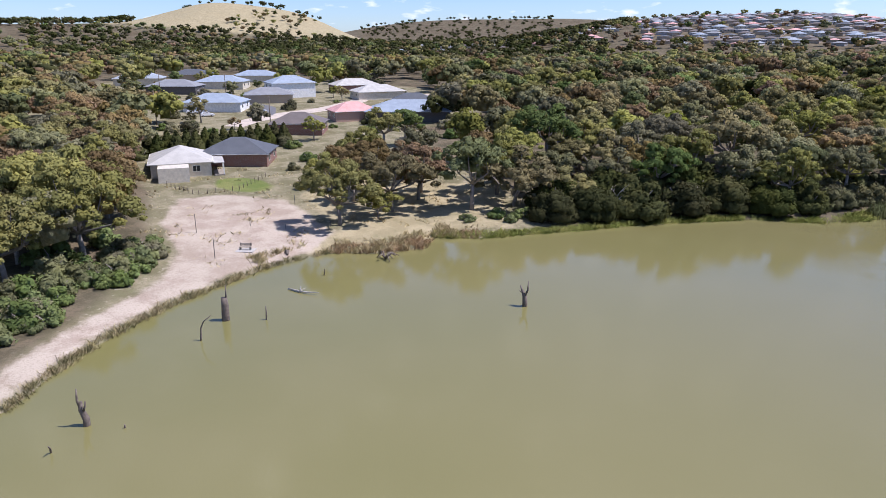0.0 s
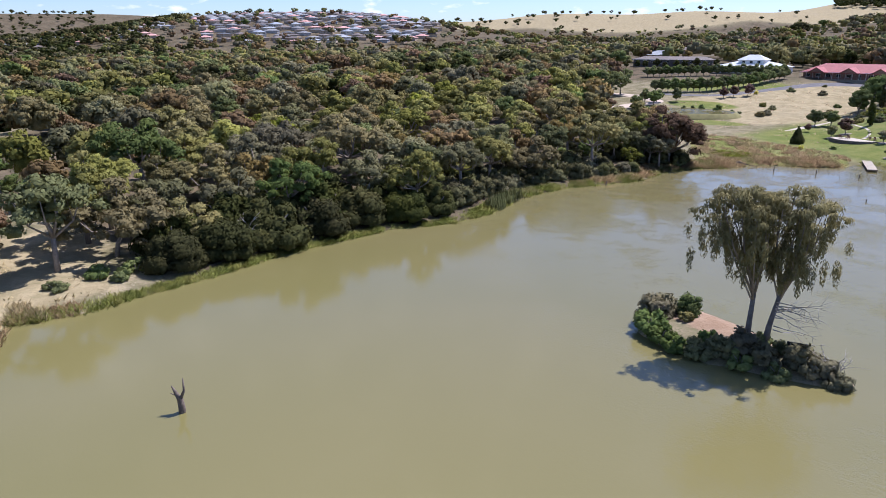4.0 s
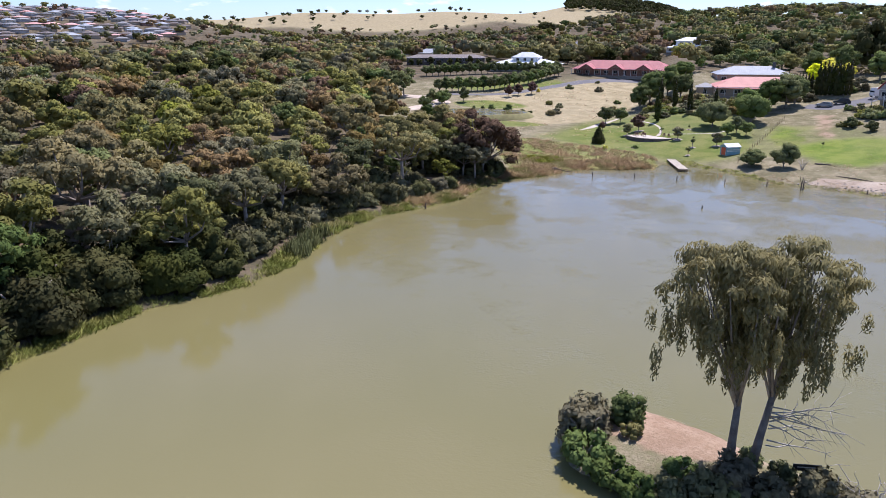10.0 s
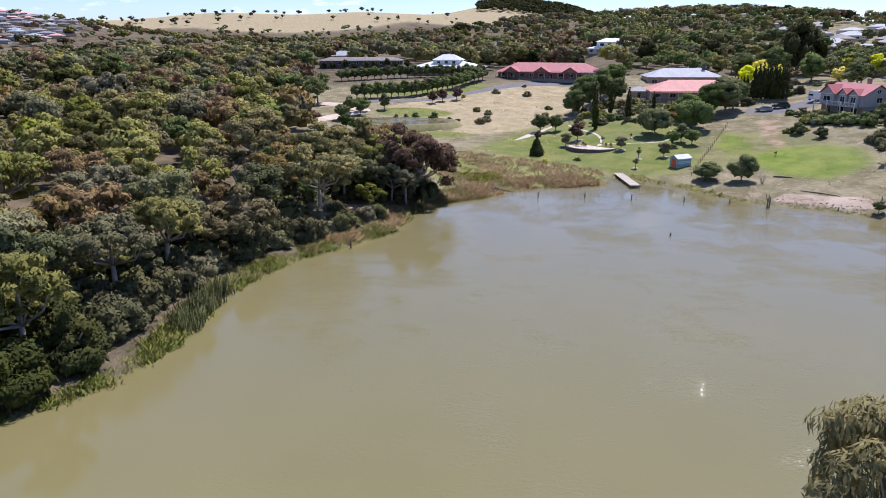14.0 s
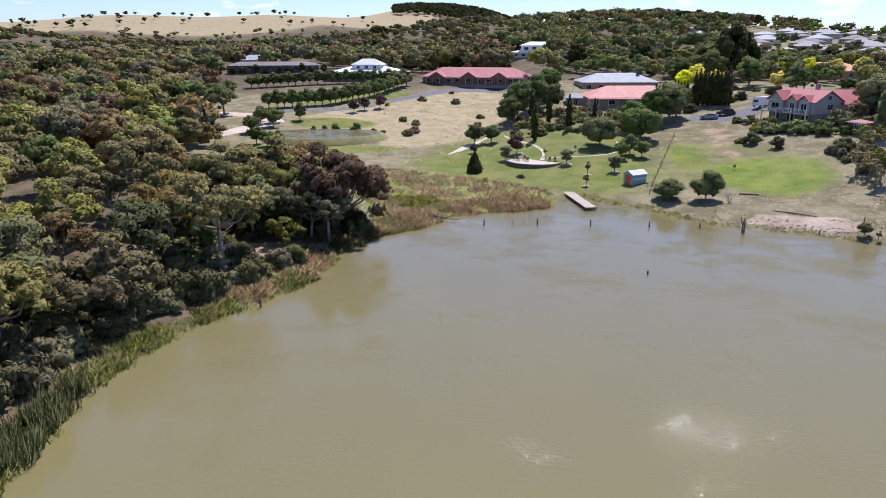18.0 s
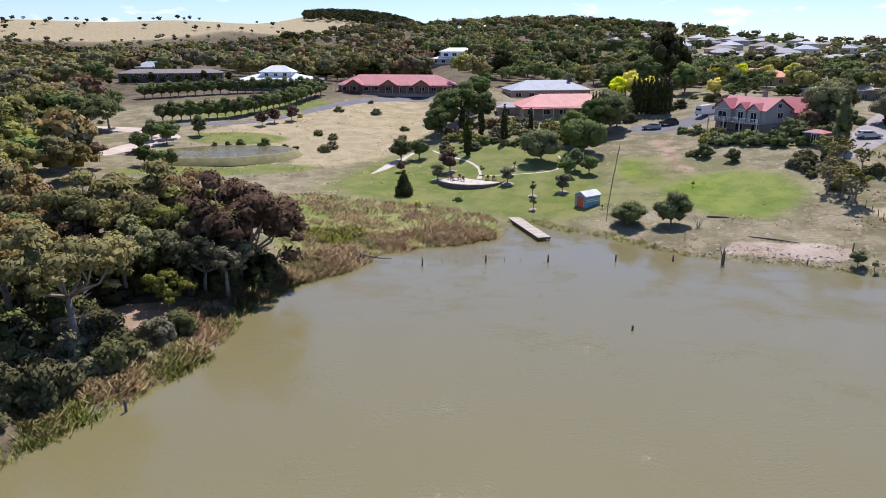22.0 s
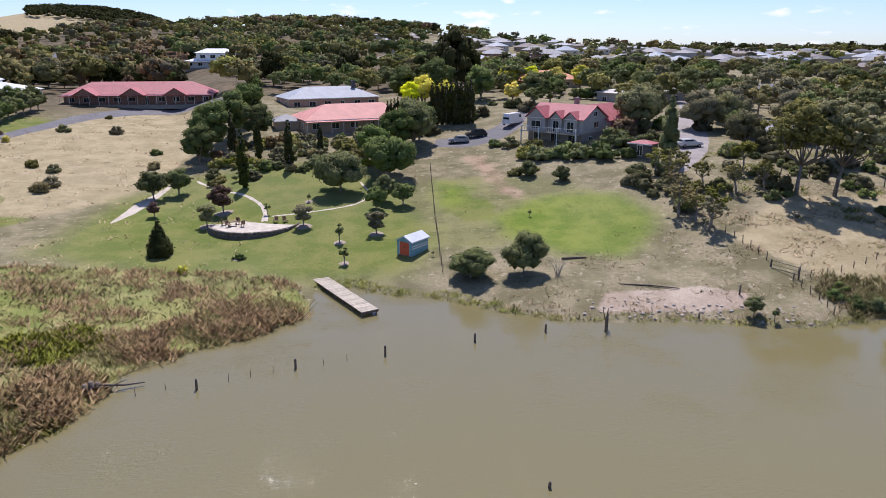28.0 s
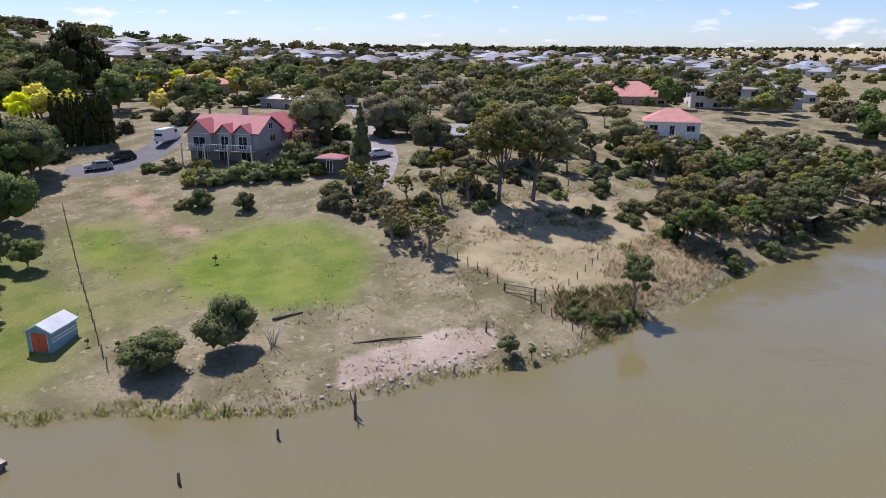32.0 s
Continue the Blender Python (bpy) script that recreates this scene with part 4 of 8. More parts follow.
def build_bank():
    rng = random.Random(21)
    # the row of dense dark bushes over the water
    spots = [(-46.6, -21.5, 0.85), (-46.4, -14, 1.0), (-45.8, -6, 1.1), (-45.6, 3, 1.1), (-43.8, 11, 1.0), (-40.4, 18.3, 0.92), (-38.2, 25, 0.75), (-53, -18, 1.05), (-53, -8, 1.2),
             (-53, 2, 1.2), (-51.5, 11, 1.1), (-47, 19, 1.0), (-43.5, 27, 0.9), (-49.5, -2, 1.2), (-49, 7, 1.15)]
    shrubs(DARKBUSH, spots, "dense_bush", "dense dark-green bush hanging over the bank", "dark bank bushes", "bush")
    for y in np.arange(29, 84, 2.5):            # scrub behind the grassy margin
        edge = np.interp(y, SHORE[14:24, 1], SHORE[14:24, 0])
        for k in range(3):
            x, yy, size = edge - 6.2 - 4.0 * k + rng.uniform(-1.2, 1.2), y + rng.uniform(-1, 1), rng.uniform(0.7, 1.25) + 0.12 * k
            if (x + 31) ** 2 + (yy - 87) ** 2 < 30:
                continue
            if rng.random() < 0.3:
                plant("saltbush", GREYBUSH[rng.randrange(3)], x, yy, "grey-green spreading shrub on the lake bank", "shrub", size, group="bank shrubs")
            else:
                plant("scrub_bush", SCRUB[rng.randrange(4)], x, yy, "dusky olive scrub bush on the lake bank", "bush", size * 1.05, group="bank shrubs")
    shrubs(GREENBUSH, [(-49, -26, 1.0), (-51, -30, 0.9), (-47.5, -29, 0.6), (-50, -36, 0.7), (-24.6, -97.5, 1.1), (-28, -94.5, 0.9), (-33.5, -91, 1.0), (-37, -87, 0.9), (-39.5, -85.5, 0.7),
                       (-17, -99, 1.2), (-22, -101, 1.3), (-30, -98, 1.3), (-38, -93, 1.2), (-46, -88, 1.3), (-50, -92, 1.4), (-44, -98, 1.5)], "green_shrub", "mid-green rounded shrub on bare soil", "shore shrubs")
    # gums at the western cove
    for i, x, y, s in ((0, -53.4, -57, 0.9), (2, -59.4, -46.8, 0.95), (2, -65.4, -24.2, 1.0), (1, -66, -40, 0.85), (0, -43.5, -93.8, 1.05), (2, -36, -101.5, 0.95), (0, -55, -101, 1.1), (1, -66, -93.5, 0.9)):
        plant("spreading_gum", BIGGUM[i], x, y, "broad gum with golden-olive pads over dark limbs", "tree", s, group="cove gums")
    for kind, i, x, y, s in (("lime", 2, -56, -50, 0.7), ("olive", 2, -62.2, -96.5, 1.5),
                             ("rust", 2, -69, -95, 1.25), ("olive", 2, -44, -102, 1.2), ("rust", 0, -60, -108, 1.1), ("olive", 2, -72, -103, 1.2), ("olive", 0, -83, -98, 1.1), ("grey", 1, -92, -107, 1.1), ("olive", 1, -50, -107, 1.0),
                             ("rust", 2, -78, -112, 1.1), ("olive", 1, -98, -96, 1.0), ("rust", 0, -68, -52, 0.9), ("rust", 1, -75, -47, 0.95), ("olive", 2, -79, -54, 0.9), ("rust", 2, -86, -49, 1.0), ("grey", 0, -71, -38, 0.9),
                             ("olive", 0, -93, -46, 1.0), ("olive", 2, -101, -42, 1.0), ("rust", 0, -82, -38, 0.9), ("grey", 1, -92, -32, 0.9), ("olive", 1, -110, -36, 1.0), ("green", 0, -120, -28, 1.0),
                             ("olive", 1, -112, -104, 1.1), ("olive", 2, -125, -98, 1.1), ("lime", 0, -118, -112, 1.1), ("rust", 0, -104, -118, 1.1), ("olive", 0, -135, -110, 1.1), ("grey", 2, -140, -98, 1.1),
                             ("olive", 1, -90, -122, 1.2), ("olive", 2, -120, -125, 1.2), ("rust", 1, -150, -112, 1.1), ("olive", 0, -160, -100, 1.0), ("grey", 1, -165, -118, 1.1), ("olive", 1, -172, -105, 1.0)):
        plant("gum_tree", GUMS[kind][i], x, y, TREE_WORDS[kind], "tree", s, group="cove gums")
    more = random.Random(44)
    behind = {"olive": [], "rust": [], "grey": []}
    for _ in range(150):                        # the canopy behind the cove's track
        x, y = more.uniform(-130, -38), more.uniform(-128, -92)
        if float(poly_dist(x, y, np.array(BEACH, float))) < 5 or float(poly_dist(x, y, SHORE)) < 9:
            continue
        kind = more.choice(("olive", "rust", "olive", "rust", "grey"))
        behind[kind].append((x, y, zat(x, y) - 0.3, more.uniform(0.8, 1.15), more.uniform(0, 6.3)))
    build_back_rows(behind)
    for _ in range(75):                         # trees round the estate
        x, y = more.uniform(-330, -130), more.uniform(-112, 8)
        if any((x - a) ** 2 + (y - b) ** 2 < r * r for a, b, r in ((-207, -74, 19), (-273, -90, 18), (-294, -70, 17), (-230, -54, 15), (-168, -14, 22), (-172, -32, 14), (-195, -5, 14), (-232, -10, 16), (-262, -14, 16), (-247, -44, 17), (-190, -55, 14), (-205, -38, 12), (-178, -66, 12), (-150, -52, 12), (-222, 12, 16))):
            continue
        kind = more.choice(("olive", "green", "olive", "grey", "rust"))
        plant("estate_tree", GUMS[kind][more.randrange(3)], x, y, TREE_WORDS[kind], "tree", more.uniform(0.35, 0.85), group="estate trees")
    for _ in range(120):                        # garden shrubs round the estate's houses
        x, y = more.uniform(-320, -92), more.uniform(-112, 12)
        if any((x - a) ** 2 + (y - b) ** 2 < r * r for a, b, r in ((-207, -74, 12), (-273, -90, 12), (-294, -70, 12), (-230, -54, 11), (-168, -14, 15), (-172, -32, 9), (-195, -5, 9), (-232, -10, 12), (-262, -14, 12), (-247, -44, 12), (-190, -55, 8), (-205, -38, 8), (-178, -66, 8), (-150, -52, 9), (-222, 12, 13), (-104, -83, 12), (-110, -70, 11))):
            continue
        plant("garden_shrub", (GREENBUSH + SCRUB + GREYBUSH)[more.randrange(10)], x, y, "rounded garden shrub between the estate's houses", "shrub", more.uniform(0.5, 1.3), group="estate shrubs")
    for _ in range(58):                         # shrubs below the cove's track
        x = more.uniform(-48, -4)
        y = np.interp(x, [-48, -36, -26, -18, -10, -3], [-84.5, -86, -92, -96.5, -100, -104]) - more.uniform(0, 11)
        plant("green_shrub", (GREENBUSH + GREYBUSH)[more.randrange(6)], x, y, "rounded shrub above the cove's track", "shrub", more.uniform(0.7, 1.25), group="shore shrubs")
    # wood's end by the marsh
    plant("plum_gum", PLUM[0], -24.5, 99.5, "dark plum-brown gum tree at the wood's edge", "tree", 1.42)
    for x, y, size in ((-21, 97.5, 0.8), (-22.5, 101.5, 1.0), (-26, 96.5, 1.1), (-27.5, 101, 1.25), (-24.5, 104, 1.1), (-31, 98, 1.2), (-34.5, 94, 1.2), (-29, 93, 0.7), (-37.5, 90, 1.2), (-33, 102.5, 1.25), (-38.5, 99, 1.3), (-42, 92, 1.2), (-44.5, 97, 1.3), (-37, 107, 1.2), (-41, 84.5, 1.1), (-45, 87, 1.2)):
        plant("scrub_bush", SCRUB[int(-x) % 4], x, y, "dusky scrub bush under the gums", "bush", size, group="bank shrubs")
    plant("wattle", GUMS["lime"][2], -29.5, 88.5, "small yellow-green wattle over pink soil", "tree", 0.55)
    for kind, i, x, y, s in (("olive", 1, -31, 101, 0.95), ("grey", 0, -27, 93.5, 0.75), ("olive", 2, -36, 97, 0.95), ("rust", 0, -42, 95, 0.9), ("green", 0, -38, 82, 0.6), ("grey", 1, -24, 92.5, 0.7), ("olive", 0, -40, 104, 1.15), ("rust", 1, -34, 106, 1.1), ("grey", 2, -29, 95.5, 1.0), ("rust", 2, -47, 108, 1.15), ("olive", 1, -43, 99, 1.1), ("grey", 0, -35, 91, 0.95), ("rust", 0, -29, 104.5, 1.0)):
        plant("gum_tree", GUMS[kind][i], x, y, TREE_WORDS[kind], "tree", s, group="western woodland")


    plant("round_bush", bush_meshes(96, 3.2, 4.6, "green", per=80, size=0.24, lumps=22), -41.5, 77.5, "large fresh green rounded bush in the scrub", "bush", 1.05)
    for i, (x, y, tall) in enumerate(((-35.5, 81, 5.5), (-37, 84, 6.0), (-34.5, 78, 4.0), (-46, 82, 7.5), (-48, 88, 7.0), (-39, 62, 4.5), (-46.5, -10.5, 6.5), (-48, 16, 7.0), (-56, 33, 8.0), (-47, 47, 6.5), (-52, 66, 7.5), (-58, 95, 7.0), (-45, 118, 6.0))):
        dead = random.Random(300 + i)
        tree = thing("dead_tree", pose(x, y, zat(x, y), 0, 0, dead.uniform(0, 360)), "leafless bleached dead tree among the scrub", "dead tree", "dead trees")
        lean = Vector((dead.uniform(-0.25, 0.25) * tall, dead.uniform(-0.25, 0.25) * tall, tall * 0.55))
        part("trunk", tubes_mesh("trunk", [([(0, 0, -0.3), lean * 0.5, lean], [0.16, 0.12, 0.09])], BLEACHED, 6), None, tree)
        for k in range(6):
            a, up = dead.uniform(0, 6.3), lean * dead.uniform(0.5, 1.0)
            tip = up + Vector((math.cos(a), math.sin(a), dead.uniform(0.3, 1.3))) * tall * dead.uniform(0.22, 0.4)
            bow = up.lerp(tip, 0.5) + Vector((dead.uniform(-0.3, 0.3), dead.uniform(-0.3, 0.3), 0.2))
            part("branch", tubes_mesh("branch", [([up, bow, tip], [0.08, 0.055, 0.02]), ([bow, bow.lerp(tip, 0.6) + Vector((0.5, -0.3, 0.4)), tip + Vector((0.7, -0.6, 0.5))], [0.04, 0.025, 0.01])], BLEACHED, 5), None, tree)


build_bank()


# ---- things in the water ----
def bent(x, y, pts, radii, name, label, mat=None, category="dead tree"):
    me = tubes_mesh(name, [([(px, py, pz) for px, py, pz in row], rad) for row, rad in zip(pts, radii)], mat or DEADWOOD, 8)
    return solid(name, me, label, category, m=pose(x, y, 0))


def build_snags():
    bent(-12.7, -42.1, [[(0, 0, -1), (0.05, 0, 0.4), (0.1, -0.1, 1.3), (-0.2, -0.3, 2.0), (-0.5, -0.4, 2.5)], [(0.1, -0.1, 1.2), (0.35, 0.2, 2.1), (0.3, 0.25, 3.2)], [(0, 0, 0.9), (-0.3, -0.2, 1.6), (-0.6, -0.5, 1.8)]],
         [[0.36, 0.3, 0.26, 0.14, 0.05], [0.16, 0.11, 0.04], [0.12, 0.08, 0.04]], "snag", "forked dead tree stump standing in the lake")
    bent(-19.2, -76, [[(0, 0, -1), (0, 0, 0.6), (0.02, 0.05, 1.8), (0.05, 0, 2.7)], [(0.05, 0.2, 2.4), (0.05, 0.25, 3.2), (0.0, 0.3, 4.2)]], [[0.52, 0.45, 0.42, 0.36], [0.12, 0.09, 0.04]], "snag", "thick broken dead trunk standing in the lake")
    bent(-14.2, -78.7, [[(0, 0, -0.6), (0.05, 0.1, 0.5), (-0.1, 0.15, 1.3), (0.3, 0.5, 2.2), (0.6, 1.3, 2.9)]], [[0.12, 0.1, 0.08, 0.06, 0.03]], "snag", "thin curved dead branch rising from the lake")
    bent(0.8, -87.5, [[(0, 0, -1), (0.05, 0.1, 0.6), (-0.05, -0.2, 1.5), (0.05, -0.1, 2.2)], [(-0.05, -0.2, 1.4), (0.1, -0.35, 2.4), (0.05, -0.3, 3.4)], [(0, -0.1, 1.1), (0.3, 0.2, 1.9), (0.25, 0.25, 2.3)]], [[0.34, 0.28, 0.22, 0.12], [0.14, 0.1, 0.04], [0.1, 0.08, 0.05]], "snag", "bleached forked stump standing in the lake")
    bent(39.5, 105.8, [[(0, 0, -0.8), (0.05, 0.05, 1.2), (0.25, 0.1, 2.6)], [(0.05, 0, 1.0), (-0.3, 0.1, 2.2), (-0.35, 0.1, 2.9)], [(0.45, 0.5, -0.5), (0.5, 0.5, 1.9)]], [[0.14, 0.11, 0.05], [0.07, 0.05, 0.02], [0.13, 0.12]], "snag", "dark split dead trunk near the bank")
    for x, y, h, lean in ((-17.9, -71.7, 1.7, 0.1), (-31.6, -63.1, 1.0, 0.5), (4.2, -89.5, 0.9, 0.8), (2.2, -84.5, 0.35, 0.1)):
        bent(x, y, [[(0, 0, -0.6), (lean * 0.4, 0.1, h * 0.5), (lean, 0.1, h)]], [[0.09, 0.08, 0.04]], "dead_stick", "short dead branch poking out of the lake", category="branch")
    bent(-25.7, -67, [[(-1.6, -1.2, 0.12), (-0.4, -0.3, 0.16), (0.8, 0.9, 0.2), (1.6, 2.2, 0.35)], [(-0.2, -0.1, 0.15), (-0.6, 0.8, 0.3)], [(0, 0, 0), (0.1, 0.2, 0.8)]], [[0.08, 0.12, 0.1, 0.03], [0.06, 0.03], [0.1, 0.06]], "floating_branch", "bleached forked branch lying on the water", BLEACHED, "branch")
    rng = random.Random(3)
    rows, rad = [], []
    for i in range(9):
        a, r = rng.uniform(0, 6.3), rng.uniform(1, 2)
        rows.append([(0, 0, 0.1), (math.cos(a) * r * 0.5, math.sin(a) * r * 0.5, 0.9), (math.cos(a) * r, math.sin(a) * r, rng.uniform(-0.1, 1.0))])
        rad.append([0.13, 0.1, 0.05])
    bent(-36, -53.5, rows, rad, "root_plate", "tangled dead tree roots at the water's edge", DEADWOOD, "roots")
    stumps = thing("old_stumps", pose(-10, 108.6, 0), "cluster of dark rotting stumps with a leaning rail", "stump")
    for name, pts, rad in (("stump", [(0, 0, -0.5), (0, 0, 1.2)], [0.28, 0.25]), ("stump", [(0.5, 0.1, -0.5), (0.5, 0.1, 1.0)], [0.24, 0.2]), ("stump", [(-0.5, -0.2, -0.5), (-0.5, -0.2, 1.1)], [0.22, 0.2]),
                           ("rail", [(0.2, 0, 0.9), (2.6, 0.3, 0.35), (4.2, 0.4, 0.3)], [0.1, 0.09, 0.06]), ("rail", [(0.5, 0, 0.2), (2.8, 0.2, 0.9)], [0.06, 0.04])):
        part(name, tubes_mesh(name, [(pts, rad)], DEADWOOD, 8), None, stumps)
    wood = DEADWOOD
    for x, y, h in ((-25.5, 67.1, 1.1), (-1.5, 106.6, 1.0), (7.3, 107.9, 1.0), (16, 108, 1.0), (25.5, 108.1, 0.9), (33.5, 107.9, 0.9), (20.9, 83.4, 0.5)):
        me = tubes_mesh("post", [([(0, 0, -1), (0.02, 0, h * 0.6), (0.03, 0.02, h)], [0.12, 0.115, 0.1])], wood, 8)
        solid("mooring_post", me, "weathered dark wooden post standing in the lake", "post", m=pose(x, y, 0), group="lake posts")
    for i, x in enumerate((-6.5, -4.0, 1.2, 3.2, 5.2, 10.0, 12.2)):
        me = tubes_mesh("stake", [([(0, 0, -0.5), ((-1) ** i * 0.06 * (i % 3), 0, 0.7)], [0.035, 0.025])], wood, 5)
        solid("stake", me, "thin leaning stake in the shallow water", "stake", m=pose(x, 107.2 + 0.12 * i, 0), group="lake stakes")


build_snags()


# ---- the island ----
def build_island():
    rng = np.random.default_rng(4)
    tree = thing("weeping_gum", pose(0, 0, 0), "tall twin-trunked weeping gum tree on a small island", "tree")
    pads, tassels = [], []
    for (bx, by), (tx, ty), (cx, cy), reach in (((22.0, -0.2), (22.1, -0.1), (20.5, -0.9), 3.1), ((23.5, 0.5), (24.3, 0.9), (25.0, 1.3), 3.2)):
        part("trunk", tubes_mesh("trunk", [([(bx, by, 0.4), (bx + (tx - bx) * 0.35, by, 3.2), (tx, ty, 6.6)], [0.38, 0.27, 0.2])], BARK_DARK, 9), None, tree)
        for i in range(13):
            a, r = 2.4 * i + rng.uniform(-0.3, 0.3), reach * math.sqrt((i + 0.5) / 13)
            top = 16.4 - 0.13 * r * r + rng.uniform(-0.5, 0.35)
            e = Vector((cx + math.cos(a) * r, cy + math.sin(a) * r, top))
            s0 = Vector((tx, ty, 6.4 - 0.12 * i * rng.uniform(0.2, 1)))
            mid = s0.lerp(e, 0.5) + Vector((math.cos(a), math.sin(a), 0.6)) * 0.5 + Vector(rng.normal(size=3)) * 0.25
            part("limb", tubes_mesh("limb", [([s0, mid, e], [0.11, 0.07, 0.025])], BARK if i % 3 else BARK_PALE, 7), None, tree)
            pads.append((e.x, e.y, e.z, rng.uniform(0.75, 1.1)))
            for _ in range(3):
                pads.append((e.x + rng.normal() * 1.0, e.y + rng.normal() * 1.0, e.z - rng.uniform(0.3, 1.7), rng.uniform(0.4, 0.75)))
            # hanging tassels of leaves round the rim and inside
            for _ in range(6):
                px, py, z0 = e.x + rng.normal() * 0.9, e.y + rng.normal() * 0.9, e.z - rng.uniform(1.0, 5.6)
                for k in range(rng.integers(2, 6)):
                    tassels.append((px, py, z0 - 0.42 * k, 0.40 - 0.03 * k))
            for _ in range(3):
                q = s0.lerp(e, rng.uniform(0.25, 0.7))
                px, py, z0 = q.x + rng.normal() * 1.0, q.y + rng.normal() * 1.0, q.z + rng.uniform(-0.8, 0.6)
                for k in range(rng.integers(2, 5)):
                    tassels.append((px, py, z0 - 0.42 * k, 0.36 - 0.03 * k))
    q = np.concatenate([leaves(rng, pads, 240, 0.2, droop=1.4, squash=0.9, aspect=0.28, heart=0.35), leaves(rng, tassels, 260, 0.2, droop=1.8, squash=1.7, aspect=0.28, heart=0, under=-2)])
    part("crown", quads_mesh("crown", q, LEAF["weep"]), None, tree, "hanging grey-green foliage with yellowed tips")
    dead = []
    for i in range(12):
        a = rng.uniform(-0.6, 0.9)
        s = (24.2, 0.3, rng.uniform(2.5, 6))
        r = rng.uniform(2, 5.5)
        e = (s[0] + math.cos(a) * r, s[1] + math.sin(a) * r, s[2] + rng.uniform(-1.2, 1.2))
        s2, e2 = Vector(s), Vector(e)
        way = [s2.lerp(e2, u) + Vector(rng.normal(size=3)) * 0.32 * u * (1.3 - u) for u in (0, 0.3, 0.55, 0.8, 1.0)]
        rows = [(way, [0.06, 0.045, 0.032, 0.02, 0.008])]
        for u in (1, 2, 3, 3):
            tip = way[u] + Vector(rng.normal(size=3)) * 0.8 + (e2 - s2).normalized() * 0.6
            rows.append(([way[u], way[u].lerp(tip, 0.5) + Vector(rng.normal(size=3)) * 0.12, tip], [0.022, 0.014, 0.005]))
        dead.append(rows)
    for rows in dead:
        part("dead_branch", tubes_mesh("dead_branch", rows, BLEACHED, 5), None, tree, "bare bleached dead branch")
    small = {"grey": [bush_meshes(201 + i, 1.7, 2.0, "grey", per=190, size=0.16, lumps=14) for i in range(2)], "green": [bush_meshes(211 + i, 1.6, 1.9, "green", per=190, size=0.16, lumps=14) for i in range(2)]}
    for k, x, y, s in (("grey", 11.8, 1.2, 1.45), ("grey", 12.4, 3.6, 1.2), ("green", 12.6, -1.3, 1.35), ("green", 14.4, -2.9, 1.1), ("green", 16.6, -3.9, 0.95), ("grey", 18.4, -4.2, 1.0), ("grey", 20.2, -3.6, 1.15),
                       ("grey", 21.8, -2.2, 1.2), ("green", 22.6, -4.0, 0.95), ("grey", 24.4, -2.7, 1.1), ("green", 26.0, -3.8, 0.9), ("grey", 27.8, -2.0, 1.25), ("grey", 29.4, -2.4, 1.1), ("grey", 30.9, -2.6, 0.85),
                       ("green", 25.2, -0.4, 0.7), ("green", 18.9, -1.9, 0.75), ("green", 23.2, 1.2, 0.7), ("green", 27.4, 0.3, 0.55)):
        plant("island_shrub", small[k][int(x) % 2], x, y - 0.35, f"{'grey-green' if k == 'grey' else 'leafy green'} shrub crowding the island's bank", "shrub", s, group="island shrubs")
    plant("island_bush", bush_meshes(221, 1.5, 2.6, "green", per=170, size=0.12, lumps=16), 15.0, 3.4, "rounded dark-green bush beside the bare soil", "bush", 1.15)
    plant("island_bush", bush_meshes(222, 1.0, 1.3, "lime", per=120, size=0.11, lumps=10), 15.4, 1.2, "low yellow-green bush on the island", "bush", 1.0)
    rows = []
    for i in range(9):
        a, r = rng.uniform(0, 6.3), rng.uniform(1.0, 2.4)
        tip = Vector((math.cos(a) * r, math.sin(a) * r, rng.uniform(1.4, 3.0)))
        way = [Vector((0, 0, 0)).lerp(tip, u) + Vector(rng.normal(size=3)) * 0.3 * u for u in (0, 0.3, 0.6, 0.85, 1)]
        rows.append((way, [0.07, 0.05, 0.035, 0.02, 0.008]))
        for u in (2, 3, 3):
            end = way[u] + Vector(rng.normal(size=3)) * 0.6
            rows.append(([way[u], way[u].lerp(end, 0.5) + Vector(rng.normal(size=3)) * 0.1, end], [0.022, 0.014, 0.005]))
    solid("dead_shrub", tubes_mesh("dead_shrub", rows, BLEACHED, 5), "leafless bleached shrub at the island's tip", "shrub", m=pose(30.4, -1.8, 0.5))
    sign = thing("notice_board", pose(26.7, -0.6, zat(26.7, -0.6), 0, 0, 12), "low dark notice board on two posts", "sign")
    part("board", boxes((-0.9, 0.9, -0.03, 0.03, 0.95, 1.45), bevel=0.01), plain("board_black", (0.02, 0.02, 0.018), 0.5), sign)
    part("lettering", boxes((-0.62, 0.55, -0.045, -0.032, 1.2, 1.27)), plain("board_text", (0.5, 0.5, 0.42), 0.6), sign)
    for x in (-0.75, 0.75):
        part("post", boxes((x - 0.05, x + 0.05, -0.05, 0.05, -0.3, 1.0)), DEADWOOD, sign)


LEAF["weep"] = foliage("leaf_weeping", (0.13, 0.126, 0.05), (0.42, 0.38, 0.16), (0.44, 0.37, 0.135), 0.32)
build_island()

